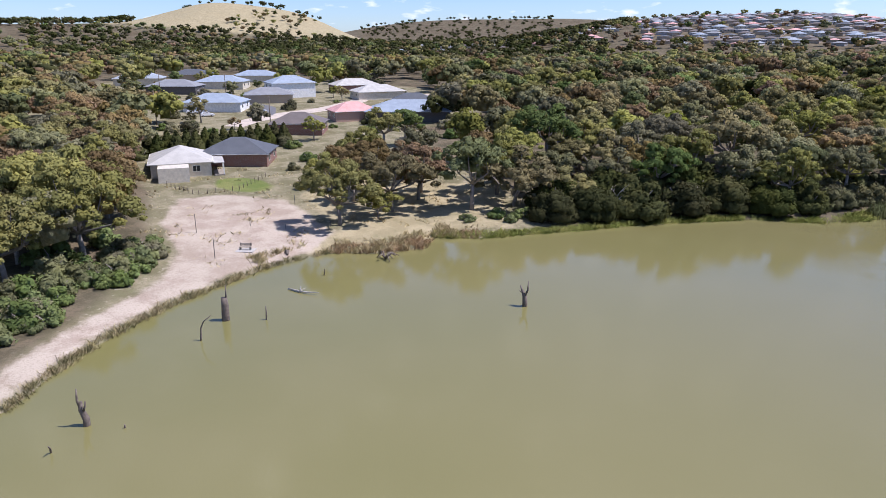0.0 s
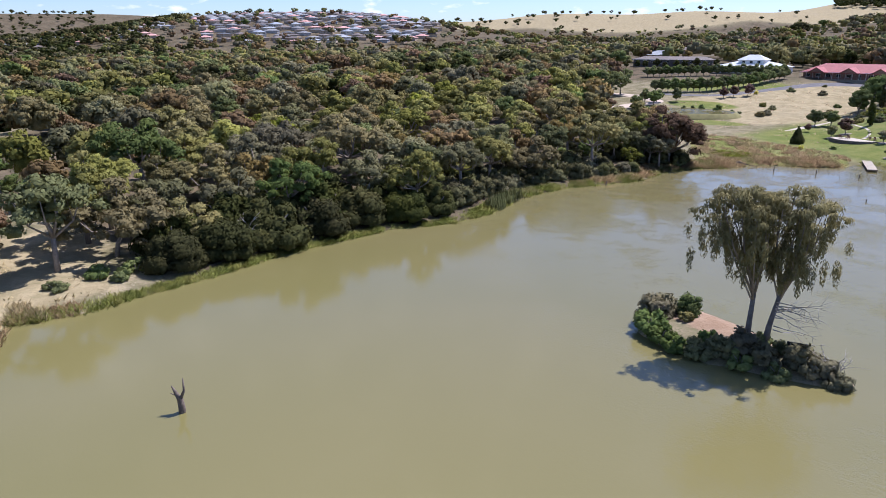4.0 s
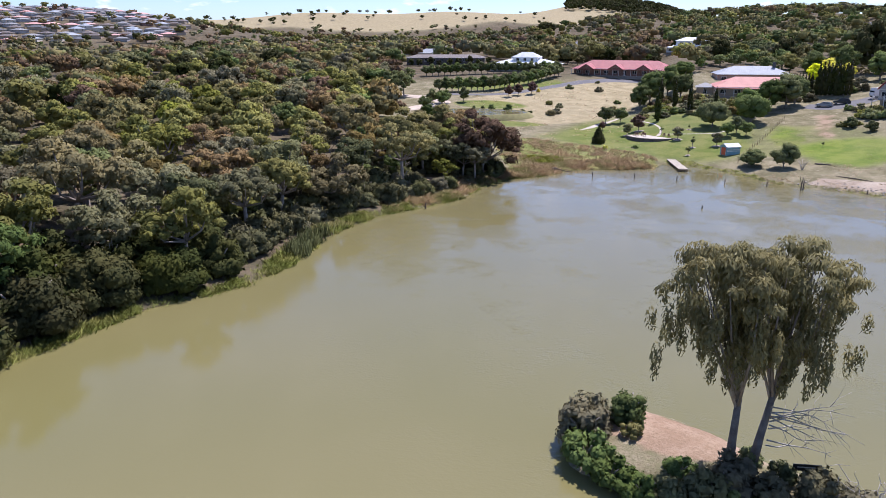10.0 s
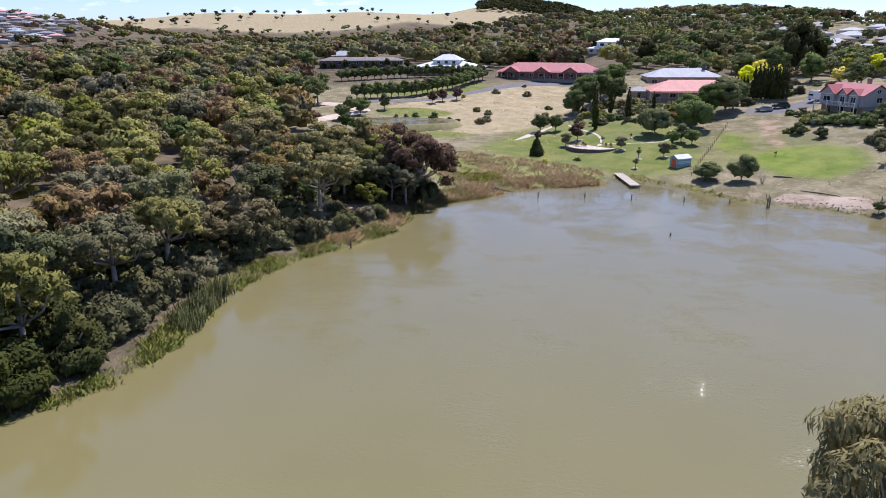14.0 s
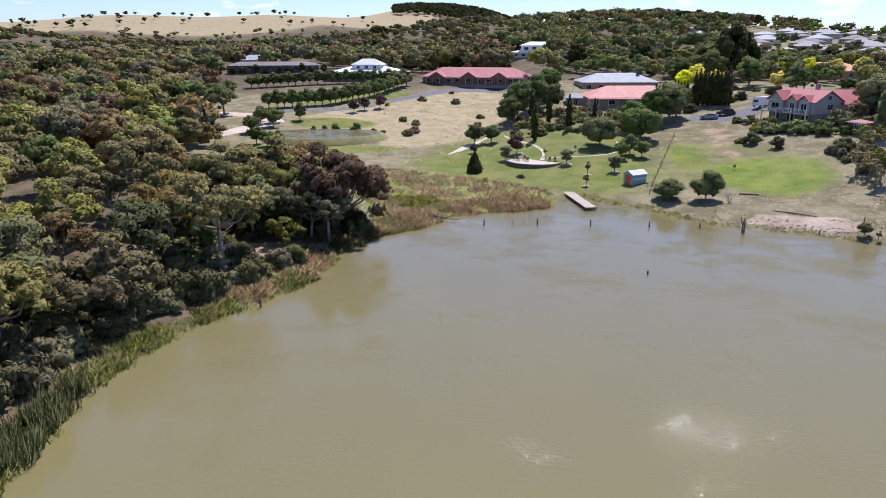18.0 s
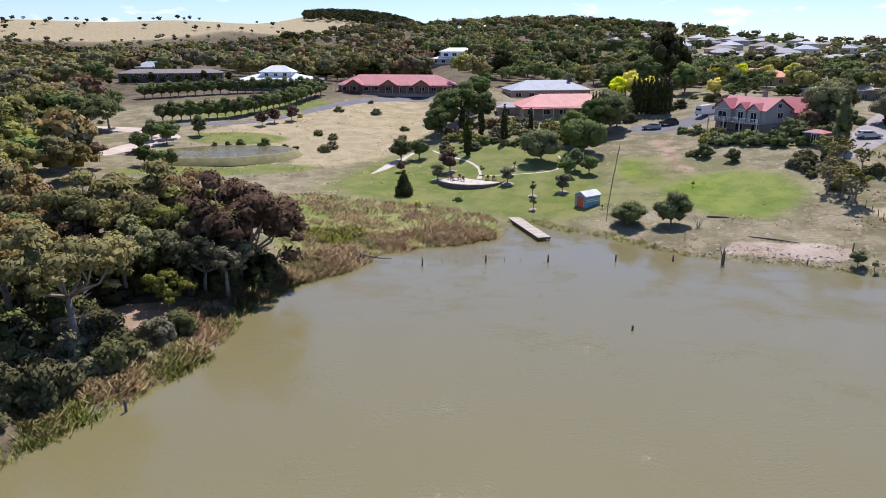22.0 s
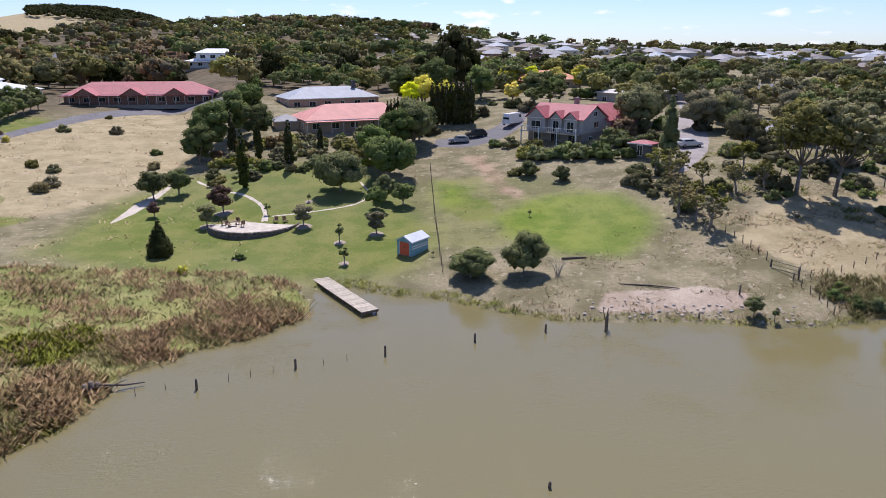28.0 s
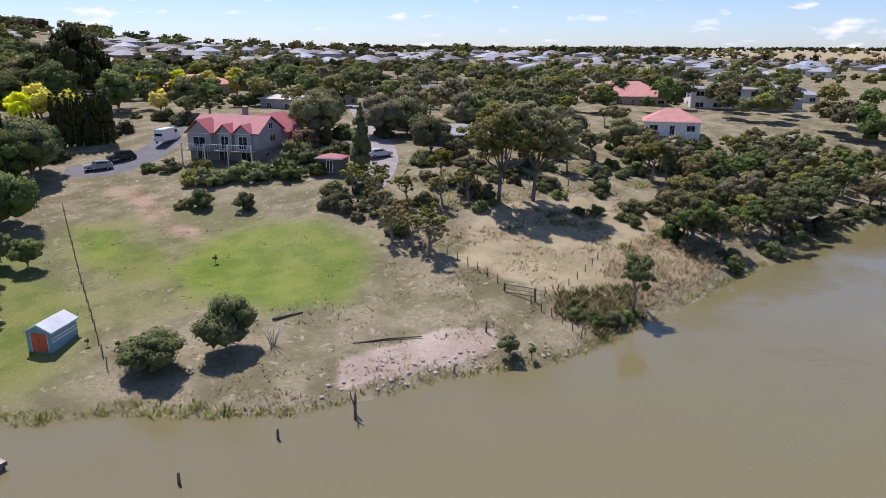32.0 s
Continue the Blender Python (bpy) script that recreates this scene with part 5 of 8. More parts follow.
# ---- buildings ----
def ribbed(name, c, along="X", rough=0.65, metal=0.0):
    """Corrugated sheet: fine ribs, faded patches."""
    m = Mat(name, rough, metal)
    lo, hi = tuple(v * 0.82 for v in c), tuple(min(1, v * 1.12) for v in c)
    col = m.ramp(m.noise(0.5, 4, local=True), [(0.3, lo), (0.7, hi)])
    m.color(m.mix(0.2, col, m.ramp(m.noise(6, 3, local=True), [(0.4, lo), (0.6, hi)])))
    w = m.n.new("ShaderNodeTexWave")
    w.bands_direction = along
    w.inputs["Scale"].default_value = 2.2
    m.l.new(m.where(local=True), w.inputs["Vector"])
    return m.bump(w.outputs["Fac"], 0.5, 0.03).m


def boards(name, c, pitch=0.18):
    m = Mat(name, 0.7)
    w = m.n.new("ShaderNodeTexWave")
    w.bands_direction, w.wave_profile = "Z", "SAW"
    w.inputs["Scale"].default_value = 0.5 / pitch / 3.14
    m.l.new(m.where(local=True), w.inputs["Vector"])
    lo, hi = tuple(v * 0.85 for v in c), tuple(min(1, v * 1.1) for v in c)
    m.color(m.ramp(m.noise(1.2, 4, local=True), [(0.3, lo), (0.7, hi)]))
    return m.bump(w.outputs["Fac"], 0.4, 0.03).m


def brickwork(name, a, b, mortar=(0.35, 0.32, 0.28)):
    m = Mat(name, 0.85)
    t = m.n.new("ShaderNodeTexBrick")
    t.inputs["Scale"].default_value = 4.2
    t.inputs["Color1"].default_value, t.inputs["Color2"].default_value, t.inputs["Mortar"].default_value = (*a, 1), (*b, 1), (*mortar, 1)
    s = m.n.new("ShaderNodeSeparateXYZ")
    m.l.new(m.where(local=True), s.inputs[0])
    c = m.n.new("ShaderNodeCombineXYZ")
    m.l.new(m.math("ADD", s.outputs[0], s.outputs[1]), c.inputs[0])
    m.l.new(s.outputs[2], c.inputs[1])
    m.l.new(c.outputs[0], t.inputs["Vector"])
    m.color(m.mix(m.math("MULTIPLY", m.noise(0.8, 3, local=True), 0.4), t.outputs["Color"], a))
    return m.bump(t.outputs["Fac"], -0.3, 0.01).m


PLACES = []
ROOF = {"red": ribbed("roof_red", (0.40, 0.105, 0.11)), "salmon": ribbed("roof_salmon", (0.56, 0.23, 0.185)), "white": ribbed("roof_white", (0.62, 0.65, 0.68)), "zinc": ribbed("roof_zinc", (0.33, 0.36, 0.39)),
        "slate": ribbed("roof_slate", (0.10, 0.105, 0.115)), "blue": ribbed("roof_blue", (0.31, 0.355, 0.41)), "grey": ribbed("roof_grey", (0.26, 0.26, 0.265)), "cream": ribbed("roof_cream", (0.5, 0.47, 0.42)),
        "brown": ribbed("roof_brown", (0.16, 0.13, 0.115)), "orange": ribbed("roof_orange", (0.62, 0.26, 0.13)), "pink": ribbed("roof_pink", (0.66, 0.36, 0.32))}
WALL = {"brick": brickwork("brick_red", (0.22, 0.10, 0.075), (0.27, 0.13, 0.09)), "cream": plain("render_cream", (0.62, 0.56, 0.46)), "white": plain("render_white", (0.78, 0.77, 0.74)), "grey": boards("boards_grey", (0.40, 0.38, 0.37)),
        "tan": brickwork("brick_tan", (0.42, 0.32, 0.22), (0.48, 0.37, 0.27)), "greybrick": brickwork("brick_grey", (0.24, 0.21, 0.195), (0.29, 0.25, 0.23)), "dark": plain("render_dark", (0.11, 0.10, 0.095)), "pink": brickwork("brick_pink", (0.45, 0.27, 0.2), (0.52, 0.33, 0.26))}
PANE = Mat("window_glass", 0.06).color((0.025, 0.03, 0.035)).m
FRAME = plain("frame_white", (0.75, 0.74, 0.71), 0.5)
FRAME_DARK = plain("frame_dark", (0.05, 0.05, 0.05), 0.5)
TIMBER = plain("timber_grey", (0.30, 0.26, 0.21), 0.85, vary=0.35, scale=3, bump=0.4)
CONCRETE = plain("concrete", (0.45, 0.42, 0.38), 0.9, vary=0.2, scale=0.8, bump=0.3)


def hip_roof(w, d, z, rise, over=0.5, gable=False):
    """A hipped or gabled roof with thickness."""
    W, D = w / 2 + over, d / 2 + over
    t = 0.16
    run = 0 if gable else min(D, W - 0.3)
    top = z + rise
    V = [(-W, -D, z), (W, -D, z), (W, D, z), (-W, D, z), (-W + run, 0, top), (W - run, 0, top)]
    V += [(x, y, zz - t) for x, y, zz in V]
    F = [(0, 1, 5, 4), (2, 3, 4, 5), (1, 2, 5), (3, 0, 4), (7, 6, 10, 11), (9, 8, 11, 10), (8, 7, 11), (6, 9, 10), (0, 6, 7, 1), (1, 7, 8, 2), (2, 8, 9, 3), (3, 9, 6, 0)]
    if gable:
        F = [(0, 1, 5, 4), (2, 3, 4, 5), (7, 6, 10, 11), (9, 8, 11, 10), (0, 6, 7, 1), (2, 8, 9, 3), (1, 7, 11, 5), (2, 5, 11, 8), (0, 4, 10, 6), (3, 9, 10, 4)]
    bm = bmesh.new()
    vs = [bm.verts.new(v) for v in V]
    for f in F:
        bm.faces.new([vs[i] for i in f])
    bmesh.ops.recalc_face_normals(bm, faces=bm.faces)
    return bm


def gable_wall(w, d, z, rise, t=0.2):
    """The two end triangles under a gabled roof whose ridge runs along x."""
    bm = bmesh.new()
    for s in (-1, 1):
        a = [bm.verts.new(v) for v in ((s * w / 2, -d / 2, z), (s * w / 2, d / 2, z), (s * w / 2, 0, z + rise))]
        b = [bm.verts.new((v.co.x - s * t, v.co.y, v.co.z)) for v in a]
        bm.faces.new(a), bm.faces.new(b[::-1])
        for i in range(3):
            bm.faces.new((a[i], b[i], b[(i + 1) % 3], a[(i + 1) % 3]))
    bmesh.ops.recalc_face_normals(bm, faces=bm.faces)
    return bm


SIDES = {"front": 0, "right": 90, "back": 180, "left": 270}


def window(house, side, off, u, z, w, h, frame=None, name="window"):
    """A framed window or glazed door standing 3 cm proud of a wall. off: how far that wall is from the middle; u along it."""
    m = pose(0, 0, 0, 0, 0, SIDES[side]) @ pose(u, -off, z)
    win = part(name, boxes((-w / 2 - 0.08, w / 2 + 0.08, -0.05, 0.02, -0.08, 0), (-w / 2 - 0.08, w / 2 + 0.08, -0.05, 0.02, h, h + 0.08), (-w / 2 - 0.08, -w / 2, -0.05, 0.02, 0, h), (w / 2, w / 2 + 0.08, -0.05, 0.02, 0, h), (-0.03, 0.03, -0.045, 0.02, 0, h)), frame or FRAME, house, at=m)
    part("pane", boxes((-w / 2, w / 2, -0.02, 0.015, 0, h)), PANE, win)
    return win


def house(x, y, turn, w, d, h, rise, wall, roof, label, gable=False, over=0.5, wins=(), chimney=None, name="house", z=None, verandah=0.0, sill=0.9, group="", panels=0):
    """A house with its front facing -y before the turn."""
    z = min(zat(x, y), *(zat(x + a, y + b) for a in (-w / 3, w / 3) for b in (-d / 3, d / 3))) + 0.5 if z is None else z
    ob = thing(name, pose(x, y, z, 0, 0, turn), label, "house", group)
    body = boxes((-w / 2, w / 2, -d / 2, -d / 2 + 0.25, -2.5, h), (-w / 2, w / 2, d / 2 - 0.25, d / 2, -2.5, h), (-w / 2, -w / 2 + 0.25, -d / 2 + 0.25, d / 2 - 0.25, -2.5, h), (w / 2 - 0.25, w / 2, -d / 2 + 0.25, d / 2 - 0.25, -2.5, h))
    part("wall", body, WALL[wall], ob)
    part("roof", hip_roof(w, d, h, rise, over, gable), ROOF[roof], ob)
    W, D = w / 2 + over, d / 2 + over
    part("gutter", boxes((-W - 0.06, W + 0.06, -D - 0.1, -D, h - 0.2, h - 0.04), (-W - 0.06, W + 0.06, D, D + 0.1, h - 0.2, h - 0.04)), FRAME, ob)
    if gable:
        part("gable", gable_wall(w, d, h, rise * d / (d + 2 * over)), WALL[wall], ob)
    for side, u, wz, ww, wh in wins:
        window(ob, side, (d if side in ("front", "back") else w) / 2, u, wz, ww, wh)
    if not wins:
        n = max(2, int(w / 4))
        for i in range(n):
            u = -w / 2 + w * (i + 0.5) / n
            if i == n // 2:
                window(ob, "front", d / 2, u, 0.1, 0.95, 2.0, FRAME, "door")
            else:
                window(ob, "front", d / 2, u, sill, 1.7, 1.2)
        for s in ("left", "right"):
            for u in (-d / 4, d / 4):
                window(ob, s, w / 2, u, sill, 1.4, 1.2)
    if verandah:
        part("verandah_roof", boxes((-W, W, -D - verandah, -D + 0.1, h - 0.35, h - 0.22)), ROOF[roof], ob)
        part("verandah_floor", boxes((-W, W, -D - verandah, -D, -1.2, 0.05)), TIMBER, ob)
        n = int(w / 2.6)
        for i in range(n + 1):
            u = -W + 0.15 + (2 * W - 0.3) * i / n
            part("post", boxes((u - 0.06, u + 0.06, -D - verandah + 0.1, -D - verandah + 0.22, 0, h - 0.3)), FRAME, ob)
    if chimney:
        cx, cy = chimney
        part("chimney", boxes((cx - 0.5, cx + 0.5, cy - 0.4, cy + 0.4, h, h + rise + 1.3), (cx - 0.6, cx + 0.6, cy - 0.5, cy + 0.5, h + rise + 1.3, h + rise + 1.5)), WALL["dark"], ob)
    if panels:
        s = math.atan2(rise, D)
        for i in range(panels):
            m = pose(-panels * 0.55 + 1.1 * i, -D / 2, h + rise / 2 + 0.1, math.degrees(s))
            part("solar_panel", boxes((-0.5, 0.5, -0.85, 0.85, 0, 0.05)), FRAME_DARK, ob, at=m)
    return ob


def build_gable_house():
    """The two-storey house with pinkish red roof above the lawn."""
    x, y, z, turn = 73.8, 176.1, 9.9, -62
    ob = thing("gabled_house", pose(x, y, z, 0, 0, turn), "two-storey grey house with pinkish-red gabled roof and balcony", "house")
    w, d, h1, h2, rise = 13, 9, 2.6, 5.3, 2.6
    part("lower_wall", boxes((-w / 2, w / 2, -d / 2, d / 2, -1.5, h1)), WALL["greybrick"], ob, "grey brick lower storey")
    part("upper_wall", boxes((-w / 2 - 0.03, w / 2 + 0.03, -d / 2 - 0.03, d / 2 + 0.03, h1, h2)), WALL["grey"], ob, "grey weatherboard upper storey")
    part("roof", hip_roof(w, d, h2, rise, 0.4, True), ROOF["red"], ob)
    part("end_gable", gable_wall(w + 0.06, d, h2, rise * 0.9), WALL["grey"], ob)
    # three gables over the front
    for u, gw, out, gr in ((-3.9, 4.4, 0.9, 2.2), (0.6, 2.6, 0.35, 1.5), (4.0, 3.0, 0.35, 1.5)):
        m = pose(u, -d / 2 - out / 2, 0, 0, 0, 90)
        g = part("front_gable", boxes((-out / 2 - 0.2, out / 2 + 0.3, -gw / 2, gw / 2, h1 + 0.02, h2 + 0.01)), WALL["grey"], ob, at=m)
        part("gable_roof", hip_roof(out + 3.2, gw, h2, gr, 0.3, True), ROOF["red"], g, at=pose(1.2, 0, 0.02))
        part("gable_end", gable_wall(out + 0.7, gw, h2, gr * 0.85), WALL["grey"], g)
        part("bargeboard", boxes((-out / 2 - 0.32, -out / 2 - 0.26, -gw / 2 - 0.2, gw / 2 + 0.2, h2 - 0.12, h2 + 0.02)), FRAME, g)
        window(ob, "front", d / 2 + out + 0.22, u, h1 + 0.15 if gw < 4 else h1 + 0.5, gw * 0.5, 2.0 if gw < 4 else 1.5, FRAME)
    # balcony and balustrade
    bal = part("balcony", boxes((-w / 2 - 0.2, w / 2 + 0.2, -d / 2 - 2.6, -d / 2, h1 - 0.15, h1)), TIMBER, ob, "timber balcony across the front")
    part("rail", boxes((-w / 2 - 0.2, w / 2 + 0.2, -d / 2 - 2.6, -d / 2 - 2.5, h1 + 0.95, h1 + 1.03)), FRAME, bal)
    for i in range(30):
        u = -w / 2 - 0.1 + (w + 0.2) * i / 29
        part("baluster", boxes((u - 0.025, u + 0.025, -d / 2 - 2.57, -d / 2 - 2.52, h1, h1 + 0.95)), FRAME, bal)
    for u in (-w / 2, -w / 6, w / 6, w / 2):
        part("balcony_post", boxes((u - 0.09, u + 0.09, -d / 2 - 2.62, -d / 2 - 2.44, -1.5, h1 + 1.1)), FRAME, ob)
    for u in (-4.2, 0, 4.2):
        window(ob, "front", d / 2, u, 0.1, 1.8, 2.0)
    window(ob, "right", w / 2 + 0.03, 0.5, h1 + 0.9, 1.7, 1.2)
    window(ob, "right", w / 2 + 0.03, 0, h2 + 0.5, 1.2, 0.9)
    window(ob, "right", w / 2, -1.5, 0.6, 1.2, 1.2)
    # rear wing
    wing = part("wing", boxes((-4.5, 4.5, 0, 9, -1.5, 4.6)), WALL["grey"], ob, at=pose(2.4, 4.2, 0))
    part("wing_roof", hip_roof(9.2, 9, 4.6, 3.0, 0.4, True), ROOF["red"], wing, at=pose(0, 4.5, 0, 0, 0, 90))
    part("wing_gable", gable_wall(9, 9, 4.6, 2.7), WALL["grey"], wing, at=pose(0, 4.5, 0, 0, 0, 90))
    porch = part("porch", boxes((0, 5, 0, 5, -1.5, 3.0)), WALL["grey"], ob, at=pose(6.4, 5.5, 0))
    part("porch_roof", hip_roof(5, 5, 3.0, 2.4, 0.35, True), ROOF["red"], porch, at=pose(2.5, 2.5, 0))
    part("porch_gable", gable_wall(5, 5, 3.0, 2.1), WALL["white"], porch, at=pose(2.5, 2.5, 0))
    part("chimney", boxes((-0.4, 0.4, 3.0, 3.8, 5.5, 8.9), (-0.5, 0.5, 2.9, 3.9, 8.9, 9.05)), WALL["greybrick"], ob)


build_gable_house()
house(37.5, 214, 6, 27, 13, 2.9, 3.0, "tan", "salmon", "long low house with a salmon-red corrugated roof", verandah=2.0, z=10.2)
house(21.5, 214.5, 0, 5.5, 5, 2.4, 1.3, "tan", "grey", "small tan brick outbuilding with a grey roof", name="outbuilding", wins=(("front", 0, 0.1, 1.0, 1.9),), z=10.2)
house(38, 250, 8, 26, 13, 3.0, 2.8, "pink", "zinc", "brick house with a pale grey roof and dark chimney", chimney=(7.5, -1), z=12.4)
_long = house(-12, 284, -10, 42, 13, 3.0, 3.4, "brick", "red", "long brick homestead with a pinkish-red hipped roof", verandah=2.2, z=12.3)
for _u in (-14, -1, 11):
    _g = part("front_gable", gable_wall(6.5, 6, 2.9, 1.9), WALL["brick"], _long, at=pose(_u, -7.5, 0, 0, 0, 90))
    part("gable_roof", hip_roof(7, 6.2, 2.95, 2.1, 0.3, True), ROOF["red"], _g)
_white = house(-57, 288, -6, 30, 16, 3.0, 2.4, "white", "white", "white homestead with a verandah and raised central roof", verandah=2.6, z=13.6)
_lant = part("upper_storey", boxes((-6, 6, -3.5, 3.5, 3.2, 6.0)), WALL["white"], _white)
part("upper_roof", hip_roof(12, 7, 6.0, 2.3, 0.5), ROOF["white"], _lant)
for _u in (-3.5, 0, 3.5):
    window(_white, "front", 3.5, _u, 4.5, 1.3, 1.1, FRAME)
house(-114, 337, 12, 43, 10, 2.8, 1.6, "dark", "brown", "long low dark-brown building with a flat-pitched roof", z=14.8)
_wh2 = house(15, 408, -6, 27, 13, 3.0, 1.8, "white", "white", "two-storey white house with pale hipped roofs", z=19.5, verandah=2.4)
_up2 = part("upper_storey", boxes((-8.5, 9.5, -4.5, 4.5, 3.2, 6.6)), WALL["white"], _wh2)
part("upper_roof", hip_roof(18, 9, 6.6, 2.0, 0.9), ROOF["white"], _up2, at=pose(0.5, 0, 0))
for _u in (-5.5, -1.0, 3.5, 7.5):
    window(_wh2, "front", 4.5, _u, 4.2, 2.2, 1.5, FRAME)
house(33, 385, -4, 20, 9, 2.6, 1.6, "dark", "grey", "low dark house with a grey roof", z=18.5)
house(110, 258, 20, 26, 12, 2.9, 2.8, "tan", "orange", "house with an orange roof behind yellow trees", z=16.0)
house(163, 137, -62, 12, 9, 3.0, 2.6, "white", "salmon", "small pavilion with a salmon-red hipped roof", z=10.4)
house(205, 172, -55, 24, 15, 3.2, 4.0, "pink", "salmon", "brick house with a broad salmon-red hipped roof", z=12.5)
_mod = house(219, 147, -58, 20, 12, 6.0, 0.35, "white", "grey", "two-storey modern house with pale walls and flat roof", z=12.2, over=0.9, wins=tuple(("front", u, zz, 2.2, 1.3) for u in (-7.5, -2.5, 2.5, 7.5) for zz in (0.7, 3.9)) + (("left", 0, 3.9, 2.0, 1.3), ("left", 0, 0.7, 2.0, 1.3)))
part("terrace", boxes((10, 22, -6, 5, -2, 0.3)), CONCRETE, _mod)
part("lower_wing", boxes((10, 21, -4, 6, 0.3, 3.2)), WALL["grey"], _mod)
house(252, 142, -60, 22, 14, 3.0, 2.6, "cream", "zinc", "house with a pale grey hipped roof", z=12.5)
house(110, 158, -40, 15, 10, 2.6, 1.5, "dark", "grey", "low dark house with a weathered grey roof among trees", z=10.8)
house(120, 215, 15, 26, 11, 3.2, 1.6, "grey", "cream", "long shed-like house with a pale roof", z=14.0)
house(155, 205, -30, 18, 11, 3.0, 2.2, "brick", "slate", "brick house with a dark grey roof among trees", z=14.0)
_rs = house(77.5, 154.5, -60, 4.2, 3.0, 2.3, 0.5, "dark", "red", "small dark shed with a red lean-to roof", name="garden_shed", wins=(("front", 0, 0.1, 0.9, 1.8),), over=0.25)
# the cove's houses
W_T = -68
_cove = house(-104, -83, W_T + 90 - 200, 15, 12, 2.8, 2.6, "cream", "cream", "cream house with a pale cream roof by the cove", z=3.0, verandah=2.2)
for _u, _v in ((-9.5, 1.5), (5.5, -7.5)):
    _w = part("wing", boxes((_u - 3, _u + 3, _v - 3, _v + 3, -0.5, 2.6)), WALL["cream"], _cove)
    part("wing_roof", hip_roof(6, 6, 2.6, 1.7, 0.5), ROOF["cream"], _w)
house(-110.5, -70.5, -105, 15, 12, 2.8, 3.0, "brick", "slate", "house with a slate-dark hipped roof and skylights", z=3.2)
for _x, _y, _w, _d, _h, _r, _wl, _rf, _lab in (
        (-207, -74, 20, 13, 2.9, 2.8, "white", "blue", "house with a pale blue-grey roof and white walls"), (-273, -90, 21, 13, 3.0, 2.6, "dark", "grey", "dark brick house with a grey roof"),
        (-294, -70, 22, 14, 3.0, 2.6, "cream", "blue", "cream house with a pale blue-grey hipped roof"), (-230, -54, 18, 12, 2.9, 2.5, "tan", "grey", "tan brick house with a weathered grey roof"),
        (-168, -14, 27, 16, 3.0, 3.2, "dark", "blue", "large house with a pale blue roof and dark glazed walls"), (-172, -32, 14, 10, 2.8, 2.6, "pink", "pink", "house with a faded pink roof"),
        (-195, -5, 15, 10, 2.8, 2.5, "brick", "slate", "house with a dark slate roof"), (-232, -10, 20, 12, 2.8, 2.5, "cream", "cream", "cream house with a pale roof behind trees"), (-262, -14, 20, 12, 2.8, 2.6, "brick", "cream", "brick house with a pale cream roof"),
        (-320, -108, 22, 13, 3.0, 2.6, "cream", "zinc", "house with a light grey roof at the estate's edge"), (-345, -84, 20, 13, 3, 2.6, "tan", "slate", "tan house with a dark roof"), (-330, -52, 22, 13, 3, 2.6, "cream", "blue", "house with a pale blue roof"),
        (-150, -52, 15, 11, 2.8, 2.8, "brick", "brown", "brick house with a brown tiled roof behind trees")):
    house(_x, _y, -95 + ((int(_x) * 7) % 3 - 1) * 12, _w, _d, _h, _r, _wl, _rf, _lab, group="estate houses", panels=0)
house(-247, -44, -80, 18, 13, 5.6, 2.8, "white", "blue", "two-storey white house with solar panels on its roof", panels=8, wins=tuple(("front", u, zz, 2.2, 1.3) for u in (-6, 0, 6) for zz in (0.7, 3.6)) + tuple(("right", u, zz, 1.8, 1.3) for u in (-3, 3) for zz in (0.7, 3.6)))


